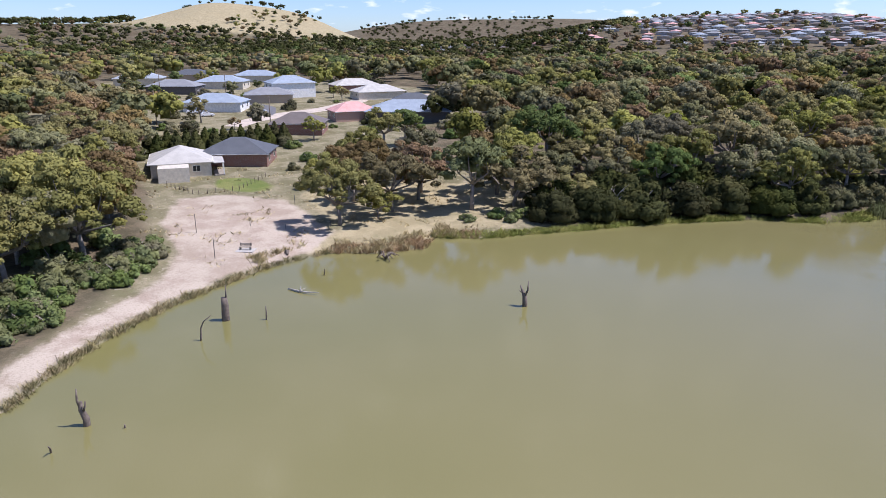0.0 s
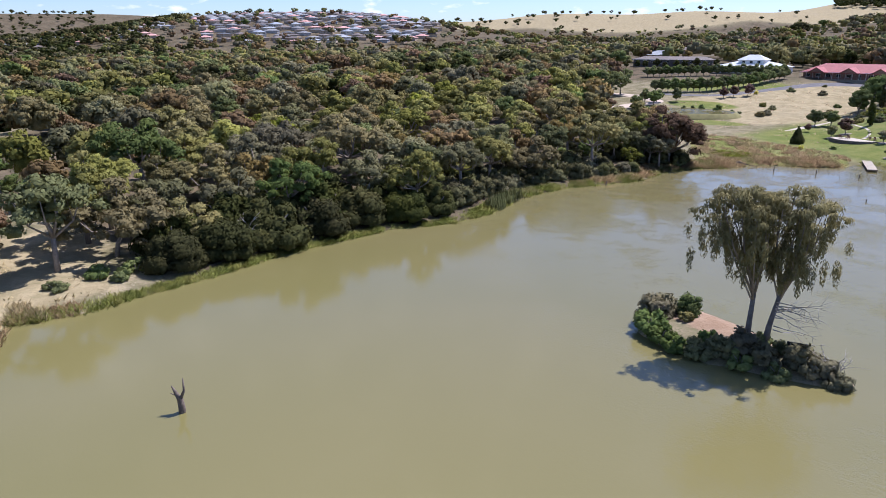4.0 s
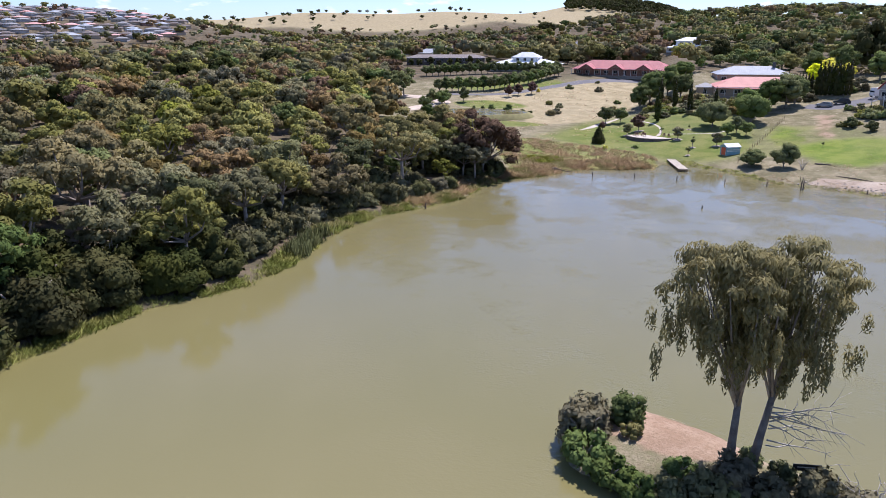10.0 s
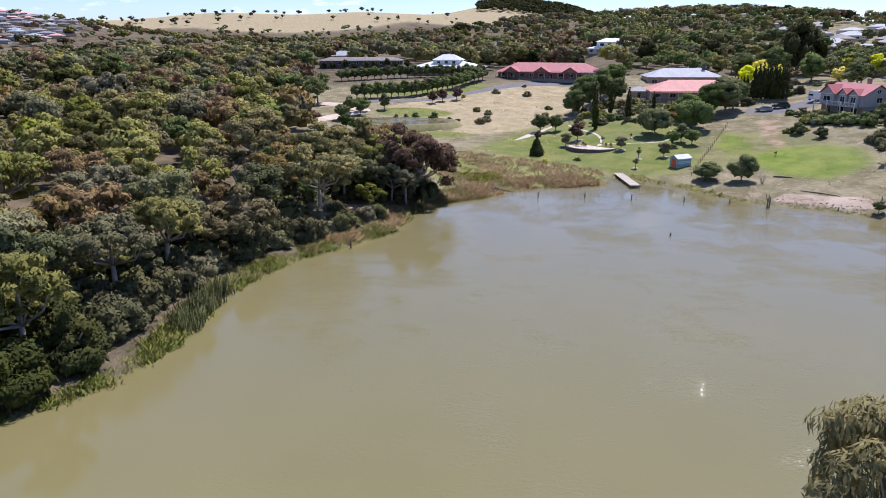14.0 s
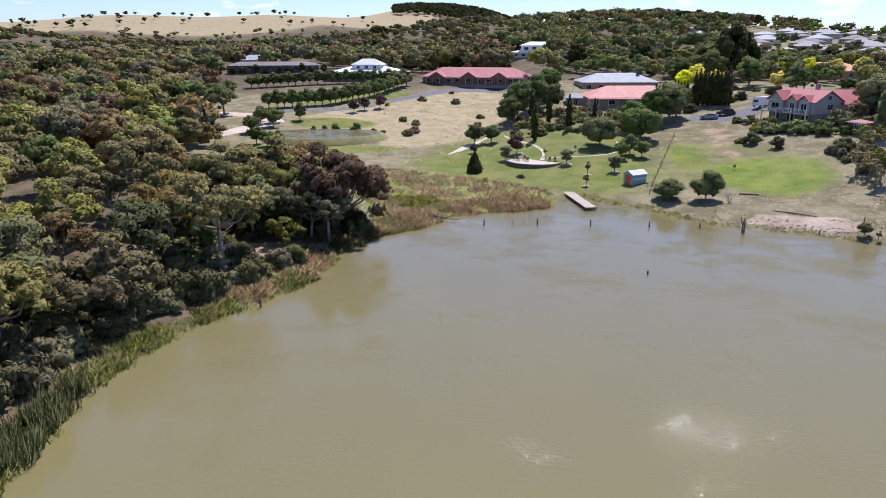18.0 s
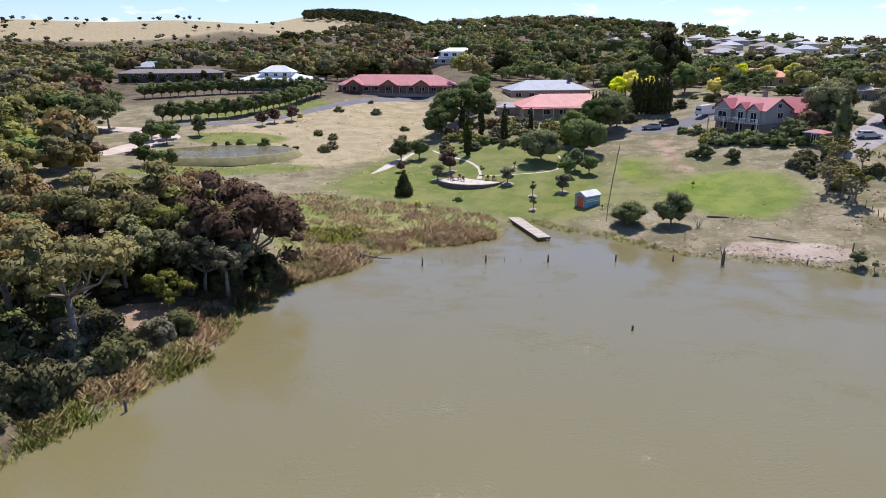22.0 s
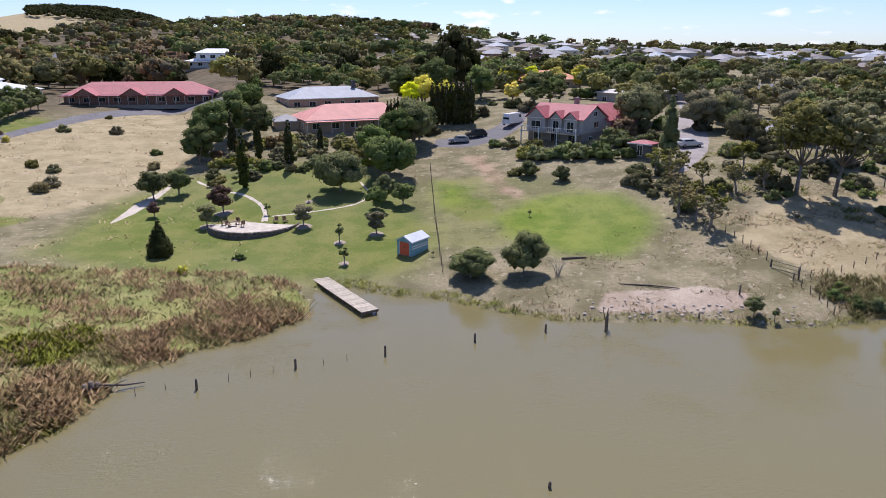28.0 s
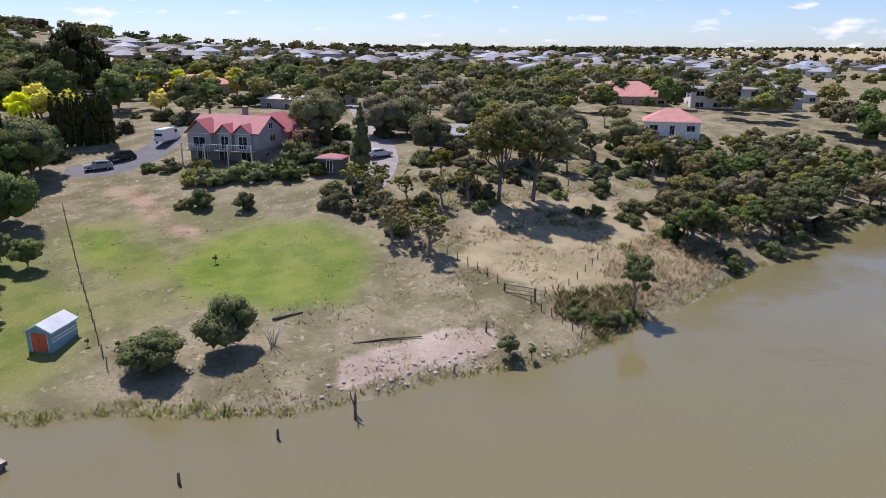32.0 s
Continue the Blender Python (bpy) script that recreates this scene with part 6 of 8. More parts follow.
def build_suburbs():
    """Far estates: three kinds of house, copied."""
    rng = random.Random(14)
    kinds = [house(0, 0, 0, 17, 12, 2.9, 2.7, wl, rf, f"distant {rf} roofed house on the hillside estate", group="hillside estate", z=-60) for wl, rf in (("cream", "zinc"), ("brick", "grey"), ("tan", "brown"), ("tan", "slate"), ("cream", "blue"))]
    spots = []
    while len(spots) < 60:                      # the hillside to the north-west
        a, r = rng.uniform(-57.5, -40), rng.uniform(830, 1330)
        spots.append((a, r, 0))
    while len(spots) < 75:                     # the western slope
        a, r = rng.uniform(-79, -64), rng.uniform(900, 1500)
        spots.append((a, r, 0))
    while len(spots) < 105:                     # beyond the trees to the north-east
        a, r = rng.uniform(17, 34), rng.uniform(390, 560)
        spots.append((a, r, 1))
    while len(spots) < 125:                     # out on the plain
        a, r = rng.uniform(32, 74), rng.uniform(380, 800)
        spots.append((a, r, 1))
    while len(spots) < 137:
        a, r = rng.uniform(-22, 6), rng.uniform(400, 560)
        spots.append((a, r, 2))
    used = []
    first = set(range(len(kinds)))
    for i, (a, r, k) in enumerate(spots):
        x, y = r * math.sin(radians(a)), r * math.cos(radians(a))
        if any((x - p) ** 2 + (y - q) ** 2 < 19**2 for p, q in used):
            continue
        used.append((x, y))
        j = rng.choice((0, 1, 2, 3, 4) if k != 1 else (0, 1, 4, 0, 1, 2))
        m = pose(x, y, zat(x, y) + 0.4, 0, 0, rng.choice((-60, -20, 30, 70, 110)) - a)
        if j in first:
            first.discard(j)
            kinds[j].matrix_basis = m
        else:
            copy_thing(kinds[j], m)
    # the rest of the hillside estate and of the plain's, street by street
    wide = ("zinc", "grey", "brown", "slate", "pink", "blue")
    rows = {k: ([], []) for k in wide}
    for near_r, far_r, gap, lo, hi, lot, palette in ((800, 1390, 24, -58.5, -39.5, 20, ("grey", "grey", "brown", "slate", "pink", "brown", "zinc")), (395, 640, 27, 14, 66, 23, ("zinc", "grey", "blue", "grey", "slate", "brown")), (640, 900, 36, 24, 80, 30, ("zinc", "grey", "brown", "slate")), (900, 1500, 32, -79, -61, 26, ("grey", "brown", "zinc", "pink"))):
        for r in np.arange(near_r, far_r, gap):
            for a in np.arange(lo, hi, math.degrees(lot / r)):
                aa, rr = a + rng.uniform(-0.15, 0.15), r + rng.uniform(-4, 4)
                x, y = rr * math.sin(radians(aa)), rr * math.cos(radians(aa))
                if rng.random() < (0.2 if a < 0 else 0.42) or any((x - p) ** 2 + (y - q) ** 2 < 15**2 for p, q in used):
                    continue
                V, F = rows[rng.choice(palette)]
                w, d, h, up = rng.uniform(6.5, 9), rng.uniform(5, 6.5), rng.uniform(2.6, 3.2), rng.uniform(1.6, 2.4)
                t, z, n = radians(rng.choice((-60, -20, 30, 70)) - aa), zat(x, y), len(V)
                for u, v, zz in ((-w, -d, -1), (w, -d, -1), (w, d, -1), (-w, d, -1), (-w, -d, h), (w, -d, h), (w, d, h), (-w, d, h), (-w - 0.6, -d - 0.6, h), (w + 0.6, -d - 0.6, h), (w + 0.6, d + 0.6, h), (-w - 0.6, d + 0.6, h), (-w + d, 0, h + up), (w - d, 0, h + up)):
                    V.append((x + u * math.cos(t) - v * math.sin(t), y + u * math.sin(t) + v * math.cos(t), z + zz))
                F += [tuple(n + i for i in f) for f in ((0, 1, 5, 4), (1, 2, 6, 5), (2, 3, 7, 6), (3, 0, 4, 7), (8, 9, 13, 12), (9, 10, 13), (10, 11, 12, 13), (11, 8, 12), (11, 10, 9, 8))]
    for k, (V, F) in rows.items():
        me = mesh_from("distant_houses", V, F, WALL["tan" if k in ("slate", "brown", "pink") else "grey" if k == "grey" else "cream"])
        me.materials.append(ROOF[k])
        me.polygons.foreach_set("material_index", [1 if i % 9 >= 4 else 0 for i in range(len(F))])
        solid("distant_houses", me, f"distant close-set {k} roofed houses along estate streets", "houses", "stuff")


build_suburbs()

# ---- paths, roads, pond ----
def drape(name, pts, width, mat, label, up=0.05, category="path", step=1.2):
    """A ribbon laid on the ground along points; width may vary from point to point."""
    P = np.array(pts, float)
    wid = np.array(width if isinstance(width, (list, tuple)) else [width] * len(P), float)
    seg = np.r_[0, np.cumsum(np.linalg.norm(np.diff(P, axis=0), axis=1))]
    t = np.linspace(0, seg[-1], max(3, int(seg[-1] / step)))
    # rounded course
    X, Y, W = (np.interp(t, seg, v) for v in (P[:, 0], P[:, 1], wid))
    for _ in range(3):
        X[1:-1], Y[1:-1] = (X[:-2] + 2 * X[1:-1] + X[2:]) / 4, (Y[:-2] + 2 * Y[1:-1] + Y[2:]) / 4
    dx, dy = np.gradient(X), np.gradient(Y)
    n = np.hypot(dx, dy)
    nx, ny = -dy / n, dx / n
    cols = np.linspace(-0.5, 0.5, max(3, int(W.max() / 1.5) + 2))
    V = []
    for c in cols:
        edge = 0.12 * np.sin(t * 1.7 + c * 9) * (abs(c) > 0.45)
        x, y = X + nx * (W * c + edge), Y + ny * (W * c + edge)
        V.append(np.stack([x, y, height(x, y) + up - (0.12 if abs(c) > 0.49 else 0)], 1))
    m, k = len(t), len(cols)
    F = [(i * m + j, i * m + j + 1, (i + 1) * m + j + 1, (i + 1) * m + j) for i in range(k - 1) for j in range(m - 1)]
    return solid(name, mesh_from(name, np.concatenate(V), F, mat, True), label, category, "structure")


GRAVEL = plain("pale_gravel", (0.52, 0.46, 0.38), 0.95, vary=0.25, scale=1.2, bump=0.6)
ASPHALT = plain("asphalt", (0.14, 0.135, 0.14), 0.9, vary=0.2, scale=0.4, bump=0.4)
SAND = plain("pale_track", (0.52, 0.43, 0.35), 0.95, vary=0.22, scale=0.5, bump=0.5)
STONE = plain("dark_stone", (0.17, 0.14, 0.12), 0.9, vary=0.4, scale=2, bump=0.5)
ROCK = plain("pale_rock", (0.42, 0.37, 0.31), 0.9, vary=0.35, scale=2, bump=0.5)
drape("garden_path", [(0.5, 186), (1.5, 183), (5, 175), (8, 170), (10, 163.5), (10.3, 159), (9.6, 155)], [1.2, 1.5, 1.6, 1.6, 1.5, 1.6, 2.6], GRAVEL, "pale curving gravel garden path")
drape("garden_path_branch", [(11, 156.8), (15, 156.3), (20, 156.6), (25.5, 158), (28.4, 162), (28, 168.5)], 1.0, GRAVEL, "narrow pale path branching under the trees")
drape("gravel_wedge", [(-12.8, 163), (-10.5, 168), (-8.6, 174), (-6.5, 179), (-4, 186)], [0.6, 3.0, 4.0, 2.4, 1.2], GRAVEL, "pale gravel patch on the slope")
drape("homestead_drive", [(-78, 214), (-64, 215.5), (-54, 218.5), (-46, 225), (-40, 234), (-33, 246), (-26, 258), (-14, 268), (2, 270), (12, 264)], [4, 4.5, 5, 5, 5, 6, 8, 11, 9, 6], ASPHALT, "grey asphalt drive curving up to the homestead", 0.07, "road")
drape("house_drive", [(50, 191), (56, 188), (62, 188.5), (68, 192), (74, 200), (84, 212)], [7, 9, 9, 7, 5, 4], ASPHALT, "grey asphalt forecourt beside the gabled house", 0.07, "road")
drape("lane", [(77, 144), (83, 149), (87, 154), (93, 161), (104, 175), (120, 196), (140, 225)], [2.5, 5, 8, 8, 6, 5, 5], plain("lane_grey", (0.30, 0.27, 0.25), 0.95, vary=0.2, scale=0.5, bump=0.4), "grey gravel lane behind the trees", 0.07, "road")
drape("estate_road", [(-165, -70), (-178, -64), (-190, -52), (-202, -36), (-222, -20), (-245, -14)], [7, 8, 9, 10, 8, 7], SAND, "pale unmade estate road", 0.07, "road")
drape("estate_road_west", [(-188, -58), (-210, -56), (-240, -66), (-285, -82)], 6, ASPHALT, "asphalt estate street", 0.08, "road")
drape("building_plot", [(-205, 8), (-222, 14), (-240, 18)], 16, SAND, "pale bare building plot", 0.06, "ground")
drape("bush_track", [(-76, 176), (-72, 186), (-66, 197), (-76, 206), (-92, 210)], [5, 9, 6, 8, 5], SAND, "pale dusty track at the field's edge", 0.05)


def build_pond():
    POND = [(-63, 176), (-60, 170.5), (-50, 168.5), (-40, 171), (-31.8, 179.5), (-35, 185), (-46, 187), (-57, 185.5), (-62.5, 182)]
    P = np.array(POND, float)
    c = P.mean(0)
    zz = float(height(P[:, 0], P[:, 1]).max()) + 0.3
    n = 48
    ang = np.linspace(0, 2 * np.pi, n, endpoint=False)
    pa = np.unwrap(np.arctan2(P[:, 1] - c[1], P[:, 0] - c[0]))
    rr = np.hypot(*(P - c).T)
    R = np.array([np.interp((a - pa[0]) % (2 * np.pi), np.r_[pa - pa[0], 2 * np.pi], np.r_[rr, rr[0]]) for a in ang])
    R = (np.roll(R, 1) + 2 * R + np.roll(R, -1)) / 4
    ring = np.stack([c[0] + np.cos(ang) * R, c[1] + np.sin(ang) * R, np.full(n, zz)], 1)
    solid("pond_water", mesh_from("pond_water", np.vstack([ring, [[c[0], c[1], zz]]]), [(i, (i + 1) % n, n) for i in range(n)], WATER), "still brown pond reflecting the sky", "pond", "structure")
    V, prof = [], ((0.98, -0.5), (0.995, 0.04), (1.015, 0.1), (1.05, 0.02), (1.16, -1.6))
    for f, up in prof:
        V.append(np.stack([c[0] + np.cos(ang) * R * f, c[1] + np.sin(ang) * R * f, np.full(n, zz + up)], 1))
    F = [(k * n + i, k * n + (i + 1) % n, (k + 1) * n + (i + 1) % n, (k + 1) * n + i) for k in range(len(prof) - 1) for i in range(n)]
    solid("pond_bank", mesh_from("pond_bank", np.concatenate(V), F, plain("pond_bank", (0.22, 0.20, 0.08), 0.95, vary=0.3, scale=0.6, bump=0.5), True), "low earth bank round the pond", "bank", "structure")
    for x, y, s in ((-47, 189.5, 0.9), (-41, 189, 1.2), (-36, 188, 0.6), (-33, 186.5, 0.5), (-53, 188, 0.6), (-50, 189, 0.6)):
        plant("pond_shrub", GREENBUSH[int(-x) % 3], x, y, "rounded olive shrub on the pond's bank", "shrub", s * 0.8, group="pond shrubs")


build_pond()

# ---- garden planting ----
OAK = [round_meshes(301, 4.4, 6.6, "green", per=75, size=0.18, clear=0.2, lumps=30)]
ROUND = [round_meshes(311 + i, 1.9, 4.2, "green", per=110, size=0.14, clear=0.16) for i in range(2)]
BUSHY = [round_meshes(315, 3.6, 6.4, "green", per=70, size=0.16, clear=0.1, lumps=30)]
OLIVE = [round_meshes(321, 1.5, 3.4, "grey", per=120, size=0.13, clear=0.2)]
PURPLE = [round_meshes(331, 1.8, 4.0, "plum", per=110, size=0.14, clear=0.22)]
GOLD = [round_meshes(341 + i, 3.1, 7.2, "gold", per=75, size=0.18, clear=0.15, lumps=28) for i in range(2)]
BIGGREEN = [round_meshes(351 + i, 4.2, 10, "green", per=60, size=0.18, clear=0.12, lumps=34) for i in range(2)]
CYPRESS = [cone_meshes(361, 1.15, 9.5, "dark", per=150, size=0.14, waist=1)]
CONIFER = [cone_meshes(371, 1.9, 5.0, "dark", per=110)]
HEDGEBUSH = [bush_meshes(381 + i, 1.4, 1.5, k, per=90, size=0.18, lumps=14) for i, k in enumerate(("green", "olive", "grey", "lime", "rust"))]
TOPIARY = [round_meshes(391, 1.3, 2.2, "green", per=260, size=0.13, clear=0.0, lumps=26)]
SAPLING = [round_meshes(395, 0.6, 2.4, "green", per=420, size=0.12, clear=0.3, lumps=10)]
TALLGUM = [gum_meshes(401 + i, 15.5, 5.6, k, per=80, size=0.25, fork=0.3, count=12, puff=0.95, split=True, bark=BARK_DARK, girth=0.019) for i, k in enumerate(("olive", "grey"))]
POPLAR = [cone_meshes(411, 2.0, 12, "green", per=70, size=0.2, waist=1)]
WILLOW = [round_meshes(421 + i, 4.6, 8.6, "grey", per=60, size=0.18, clear=0.08, lumps=34) for i in range(2)]
SLIM = [gum_meshes(431 + i, 6.0, 1.7, k, per=90, size=0.15, fork=0.3, count=6, puff=1.2) for i, k in enumerate(("olive", "lime", "grey"))]

for _x, _y, _s in ((23.5, 164.4, 0.95), (33.7, 169.5, 1.05)):
    plant("shade_tree", OAK[0], _x, _y, "broad dark-green shade tree on the garden lawn", "tree", _s, group="garden trees")
for _x, _y, _s in ((-6.9, 176.2, 1.3), (-2.8, 178.4, 1.2), (27.1, 154.2, 0.95), (31.8, 154.5, 0.95), (29.6, 157.5, 1.0)):
    plant("garden_tree", ROUND[int(_y) % 2], _x, _y, "small rounded leafy tree in the garden", "tree", _s, group="garden trees")
for _x, _y in ((1.2, 156.9), (14.9, 150.6), (24.5, 143.8)):
    plant("olive_tree", OLIVE[0], _x, _y, "small silvery olive tree in a round bed", "tree", 1.0, group="garden trees")
plant("plum_tree", PURPLE[0], 4.0, 162.3, "small dark-leaved plum tree in a round bed", "tree", 1.1)
for _x, _y, _s in ((-6.5, 165.2, 0.6), (-47.3, 214.7, 1.0), (-44.7, 219, 1.0), (-40.5, 222.5, 1.1)):
    plant("plum_tree", PURPLE[0], _x, _y, "small purple-leaved tree on the grass", "tree", _s, group="purple trees")
plant("conifer", CONIFER[0], -5.3, 146.1, "small dense dark-green conifer on the lawn", "tree", 1.0)
for _x, _y, _s in ((8.2, 174.1, 1.15), (17.2, 180, 1.0), (12.5, 190, 1.0), (8, 196, 1.1), (24.5, 188, 0.7)):
    plant("pencil_cypress", CYPRESS[0], _x, _y, "tall narrow dark cypress in the garden", "tree", _s, group="garden cypresses")
for _i in range(11):
    plant("pencil_cypress", CYPRESS[0], 44 + 0.95 * _i, 207.5 + 0.35 * _i, "narrow dark cypress in a close row", "tree", 0.72 + 0.02 * (_i % 4), group="cypress row")
for _i in range(9):
    plant("pencil_cypress", CYPRESS[0], 55 + 0.95 * _i, 207.5 - 0.75 * _i, "narrow dark cypress in a tall row", "tree", 1.1 + 0.05 * (_i % 3), group="cypress row")
for _x, _y, _s in ((4.2, 206, 1.05), (9.5, 214, 1.0), (13.8, 223, 0.95), (1.5, 198, 0.8), (14, 205, 0.8), (44, 188, 1.0), (39, 184, 0.9), (47, 193, 0.9), (66, 236, 1.15), (58, 240, 1.0), (76, 228, 0.9), (33, 178, 0.75), (86, 216, 0.8)):
    plant("garden_tree_large", BIGGREEN[int(_y) % 2], _x, _y, "large dark-green leafy tree behind the garden", "tree", _s, group="large garden trees")
for _x, _y, _s in ((61.8, 233, 1.1), (57, 232, 0.95), (66, 229, 0.9), (94, 249, 1.05), (101.5, 247.5, 1.0), (109.6, 246.4, 0.95), (117, 245, 1.05), (82, 220, 0.75)):
    plant("golden_tree", GOLD[int(_x) % 2], _x, _y, "bright golden-yellow robinia tree", "tree", _s, group="golden trees")
plant("golden_shrub", bush_meshes(399, 1.0, 1.4, "gold", per=130, size=0.14, lumps=8), -2.6, 137.7, "small bright yellow shrub on the lawn", "shrub", 0.95)
for _x, _y, _s in ((18.7, 142.4, 1.2), (17.8, 135.2, 1.0), (10.4, 157.8, 0.8), (29.2, 132, 0.35), (31, 129.5, 0.4), (57.9, 101.4, 0.7), (48, 141, 0.5), (17.5, 161, 0.6)):
    plant("sapling", SAPLING[0], _x, _y, "thin young sapling in a mulched ring", "sapling", _s, group="saplings")
plant("sapling", ROUND[0], 56.7, 103.2, "young bushy tree on the bank", "sapling", 0.55)
plant("bank_tree", BUSHY[0], 31.4, 124.0, "low spreading olive-green tree on the bank", "tree", 0.78, tall=0.75)
plant("bank_tree", BUSHY[0], 37.8, 121.9, "dense rounded dark-green tree on the bank", "tree", 0.72, turn=130, tall=1.12)
solid("bare_shrub", tubes_mesh("bare_shrub", [([(0, 0, -0.2), (math.cos(a) * 0.5, math.sin(a) * 0.5, 1.3), (math.cos(a) * 1.2, math.sin(a) * 1.2, 2.4)], [0.06, 0.04, 0.012]) for a in np.linspace(0, 5.6, 8)], BLEACHED, 5), "leafless pale shrub beside the bank tree", "shrub", m=pose(41.2, 119.5, 1.5))
plant("shore_tree", GUMS["green"][0], 75.4, 99.9, "single upright green tree at the water's edge", "tree", 0.52, tall=1.35)
_rng = random.Random(31)
for _i in range(95):                            # the shrub border
    _x, _y = _rng.uniform(3, 37), _rng.uniform(177, 202)
    plant("border_shrub", HEDGEBUSH[_rng.randrange(5)], _x, _y, "mixed rounded shrub in the terraced garden border", "shrub", _rng.uniform(0.8, 1.8), group="garden border")
for _x, _y, _s in ((-25.8, 184.7, 1.5), (-24.6, 188.5, 1.4), (-25.8, 200.1, 1.2), (-16.9, 236.7, 1.4), (-7.3, 213, 1.1), (-7.5, 199.5, 1.2), (-28.5, 239, 1.3), (4.7, 141.1, 0.7), (-30, 205, 1.2), (22, 175, 0.9), (-20, 256, 0.8)):
    plant("field_shrub", HEDGEBUSH[int(_y) % 3], _x, _y, "single rounded shrub on the dry slope", "shrub", _s, group="field shrubs")
plant("golden_shrub", bush_meshes(398, 1.2, 1.5, "gold", per=110, size=0.16, lumps=8), -38.5, 228, "yellow rounded shrub beside the drive", "shrub", 1.1)
for _x, _y, _s in ((56.5, 158.8, 1.2), (60.1, 153.3, 1.1)):
    plant("clipped_bush", TOPIARY[0], _x, _y, "clipped rounded green bush on the slope", "bush", _s, group="clipped bushes")
for _x, _y, _s in ((63, 166.5, 1.7), (66, 164, 1.9), (69, 161.5, 1.7), (72, 158.5, 1.9), (75, 156, 1.3), (61, 169.5, 1.4), (55, 161, 0.9), (58.5, 161, 0.8), (62, 178, 1.2), (60, 181, 1.0), (64, 172, 1.5), (78, 163, 2.2), (81, 160, 1.6)):
    plant("house_shrub", HEDGEBUSH[int(_x) % 3], _x, _y, "dense shrub massed below the balcony", "shrub", _s * 1.25, group="house shrubs")
plant("rust_shrub", bush_meshes(397, 3.0, 4.0, "rust", per=34, size=0.26, lumps=16), 82, 168, "large russet shrub beside the house", "shrub", 1.0)
plant("poplar", POPLAR[0], 79.5, 150, "tall upright poplar-like tree", "tree", 1.0)
for _x, _y, _s in ((134, 134, 0.75), (128, 143, 0.8), (88, 172, 1.0), (94, 177, 0.95), (100, 168, 0.9), (106, 166, 0.85), (98, 152, 0.75), (113, 173, 0.9), (121, 163, 0.95)):
    plant("willow", WILLOW[int(_x) % 2], _x, _y, "large grey-green drooping tree by the lane", "tree", _s, group="lane trees")
for _i, (_x, _y, _s) in enumerate(((86.8, 128.0, 0.95), (92.0, 125.6, 1.0), (103, 140, 0.7), (108, 143, 0.7))):
    plant("tall_gum", TALLGUM[_i % 2], _x, _y, "tall gum with bare trunk and brownish crown", "tree", _s, group="tall gums")
for _x, _y, _k in ((66.3, 129.2, "lime"), (67.2, 126.5, "olive"), (66.9, 123.3, "olive"), (68.4, 124.7, "grey"), (69.5, 130, "olive"), (72, 139.7, "green"), (75.4, 141.5, "grey"), (70, 135.5, "olive"), (79, 132, "olive"), (73.5, 145, "green"), (83.5, 131, "grey"), (76, 136, "lime")):
    plant("slim_tree", SLIM[int(_x * 3) % 3], _x, _y, "slim young gum in a thicket along the fence", "tree", 0.85 + 0.05 * (int(_y) % 5), group="fence thicket")
BANKGUM = {k: [gum_meshes(451 + 10 * n + i, h, sp, k, count=5, fork=0.25, split=True) for i, (h, sp) in enumerate(((9.5, 4.4), (8.2, 4.6)))] for n, k in enumerate(("green", "olive", "grey"))}
for _i in range(84):                            # the wooded eastern bank
    _x = _rng.uniform(97, 165)
    _y = np.interp(_x, [95, 103, 123, 149, 170], [96.4, 95, 94, 88, 78]) + _rng.uniform(3.5, 34)
    if (_x < 122 and _y > 110) or (_x - 163) ** 2 + (_y - 137) ** 2 < 144:
        continue
    _k = _rng.choice(("green", "olive", "grey", "green"))
    plant("bank_gum", BANKGUM[_k][_rng.randrange(3) % 2], _x, _y, "bushy dark green tree on the eastern bank", "tree", _rng.uniform(0.5, 0.78), group="eastern bank trees")
for _i in range(26):
    _x = _rng.uniform(98, 150)
    _y = np.interp(_x, [95, 103, 123, 149], [96.4, 95, 94, 88]) + _rng.uniform(1.2, 4)
    plant("bank_shrub", GREYBUSH[_i % 3] if _i % 2 else GREENBUSH[_i % 3], _x, _y, "low shrub at the eastern water's edge", "shrub", _rng.uniform(0.5, 1.0), group="eastern bank shrubs")
for _x, _y, _s in ((69.5, 101, 0.6), (71, 99.8, 0.65), (73, 99.5, 0.6), (68, 103, 0.5), (70.5, 104.5, 0.5), (94, 119, 0.6), (98, 114, 0.4), (104, 121, 0.6), (97, 124.5, 0.7), (88, 132, 0.6), (85, 128, 0.5), (101, 128, 0.7), (134, 134, 1.1), (128, 128, 0.9), (140, 126, 1.0), (148, 128, 1.0)):
    plant("bank_shrub", GREENBUSH[int(_x) % 3], _x, _y, "leafy green shrub on the sloping bank", "shrub", _s, group="slope shrubs")
for _i in range(34):                            # scattered trees on the eastern slope
    _x, _y = _rng.uniform(84, 165), _rng.uniform(112, 172)
    if any((_x - a) ** 2 + (_y - b) ** 2 < c * c for a, b, c in ((163, 133, 15), (90, 110, 14), (102, 108, 12), (91, 158, 7), (104, 175, 8), (105, 168, 7), (97, 152, 6))):
        continue
    _k = _rng.choice(("green", "olive", "grey", "lime"))
    plant("slope_tree", GUMS[_k][_rng.randrange(3)], _x, _y, "leafy small tree on the eastern slope", "tree", _rng.uniform(0.35, 0.62), group="eastern slope trees")
_thick = random.Random(57)
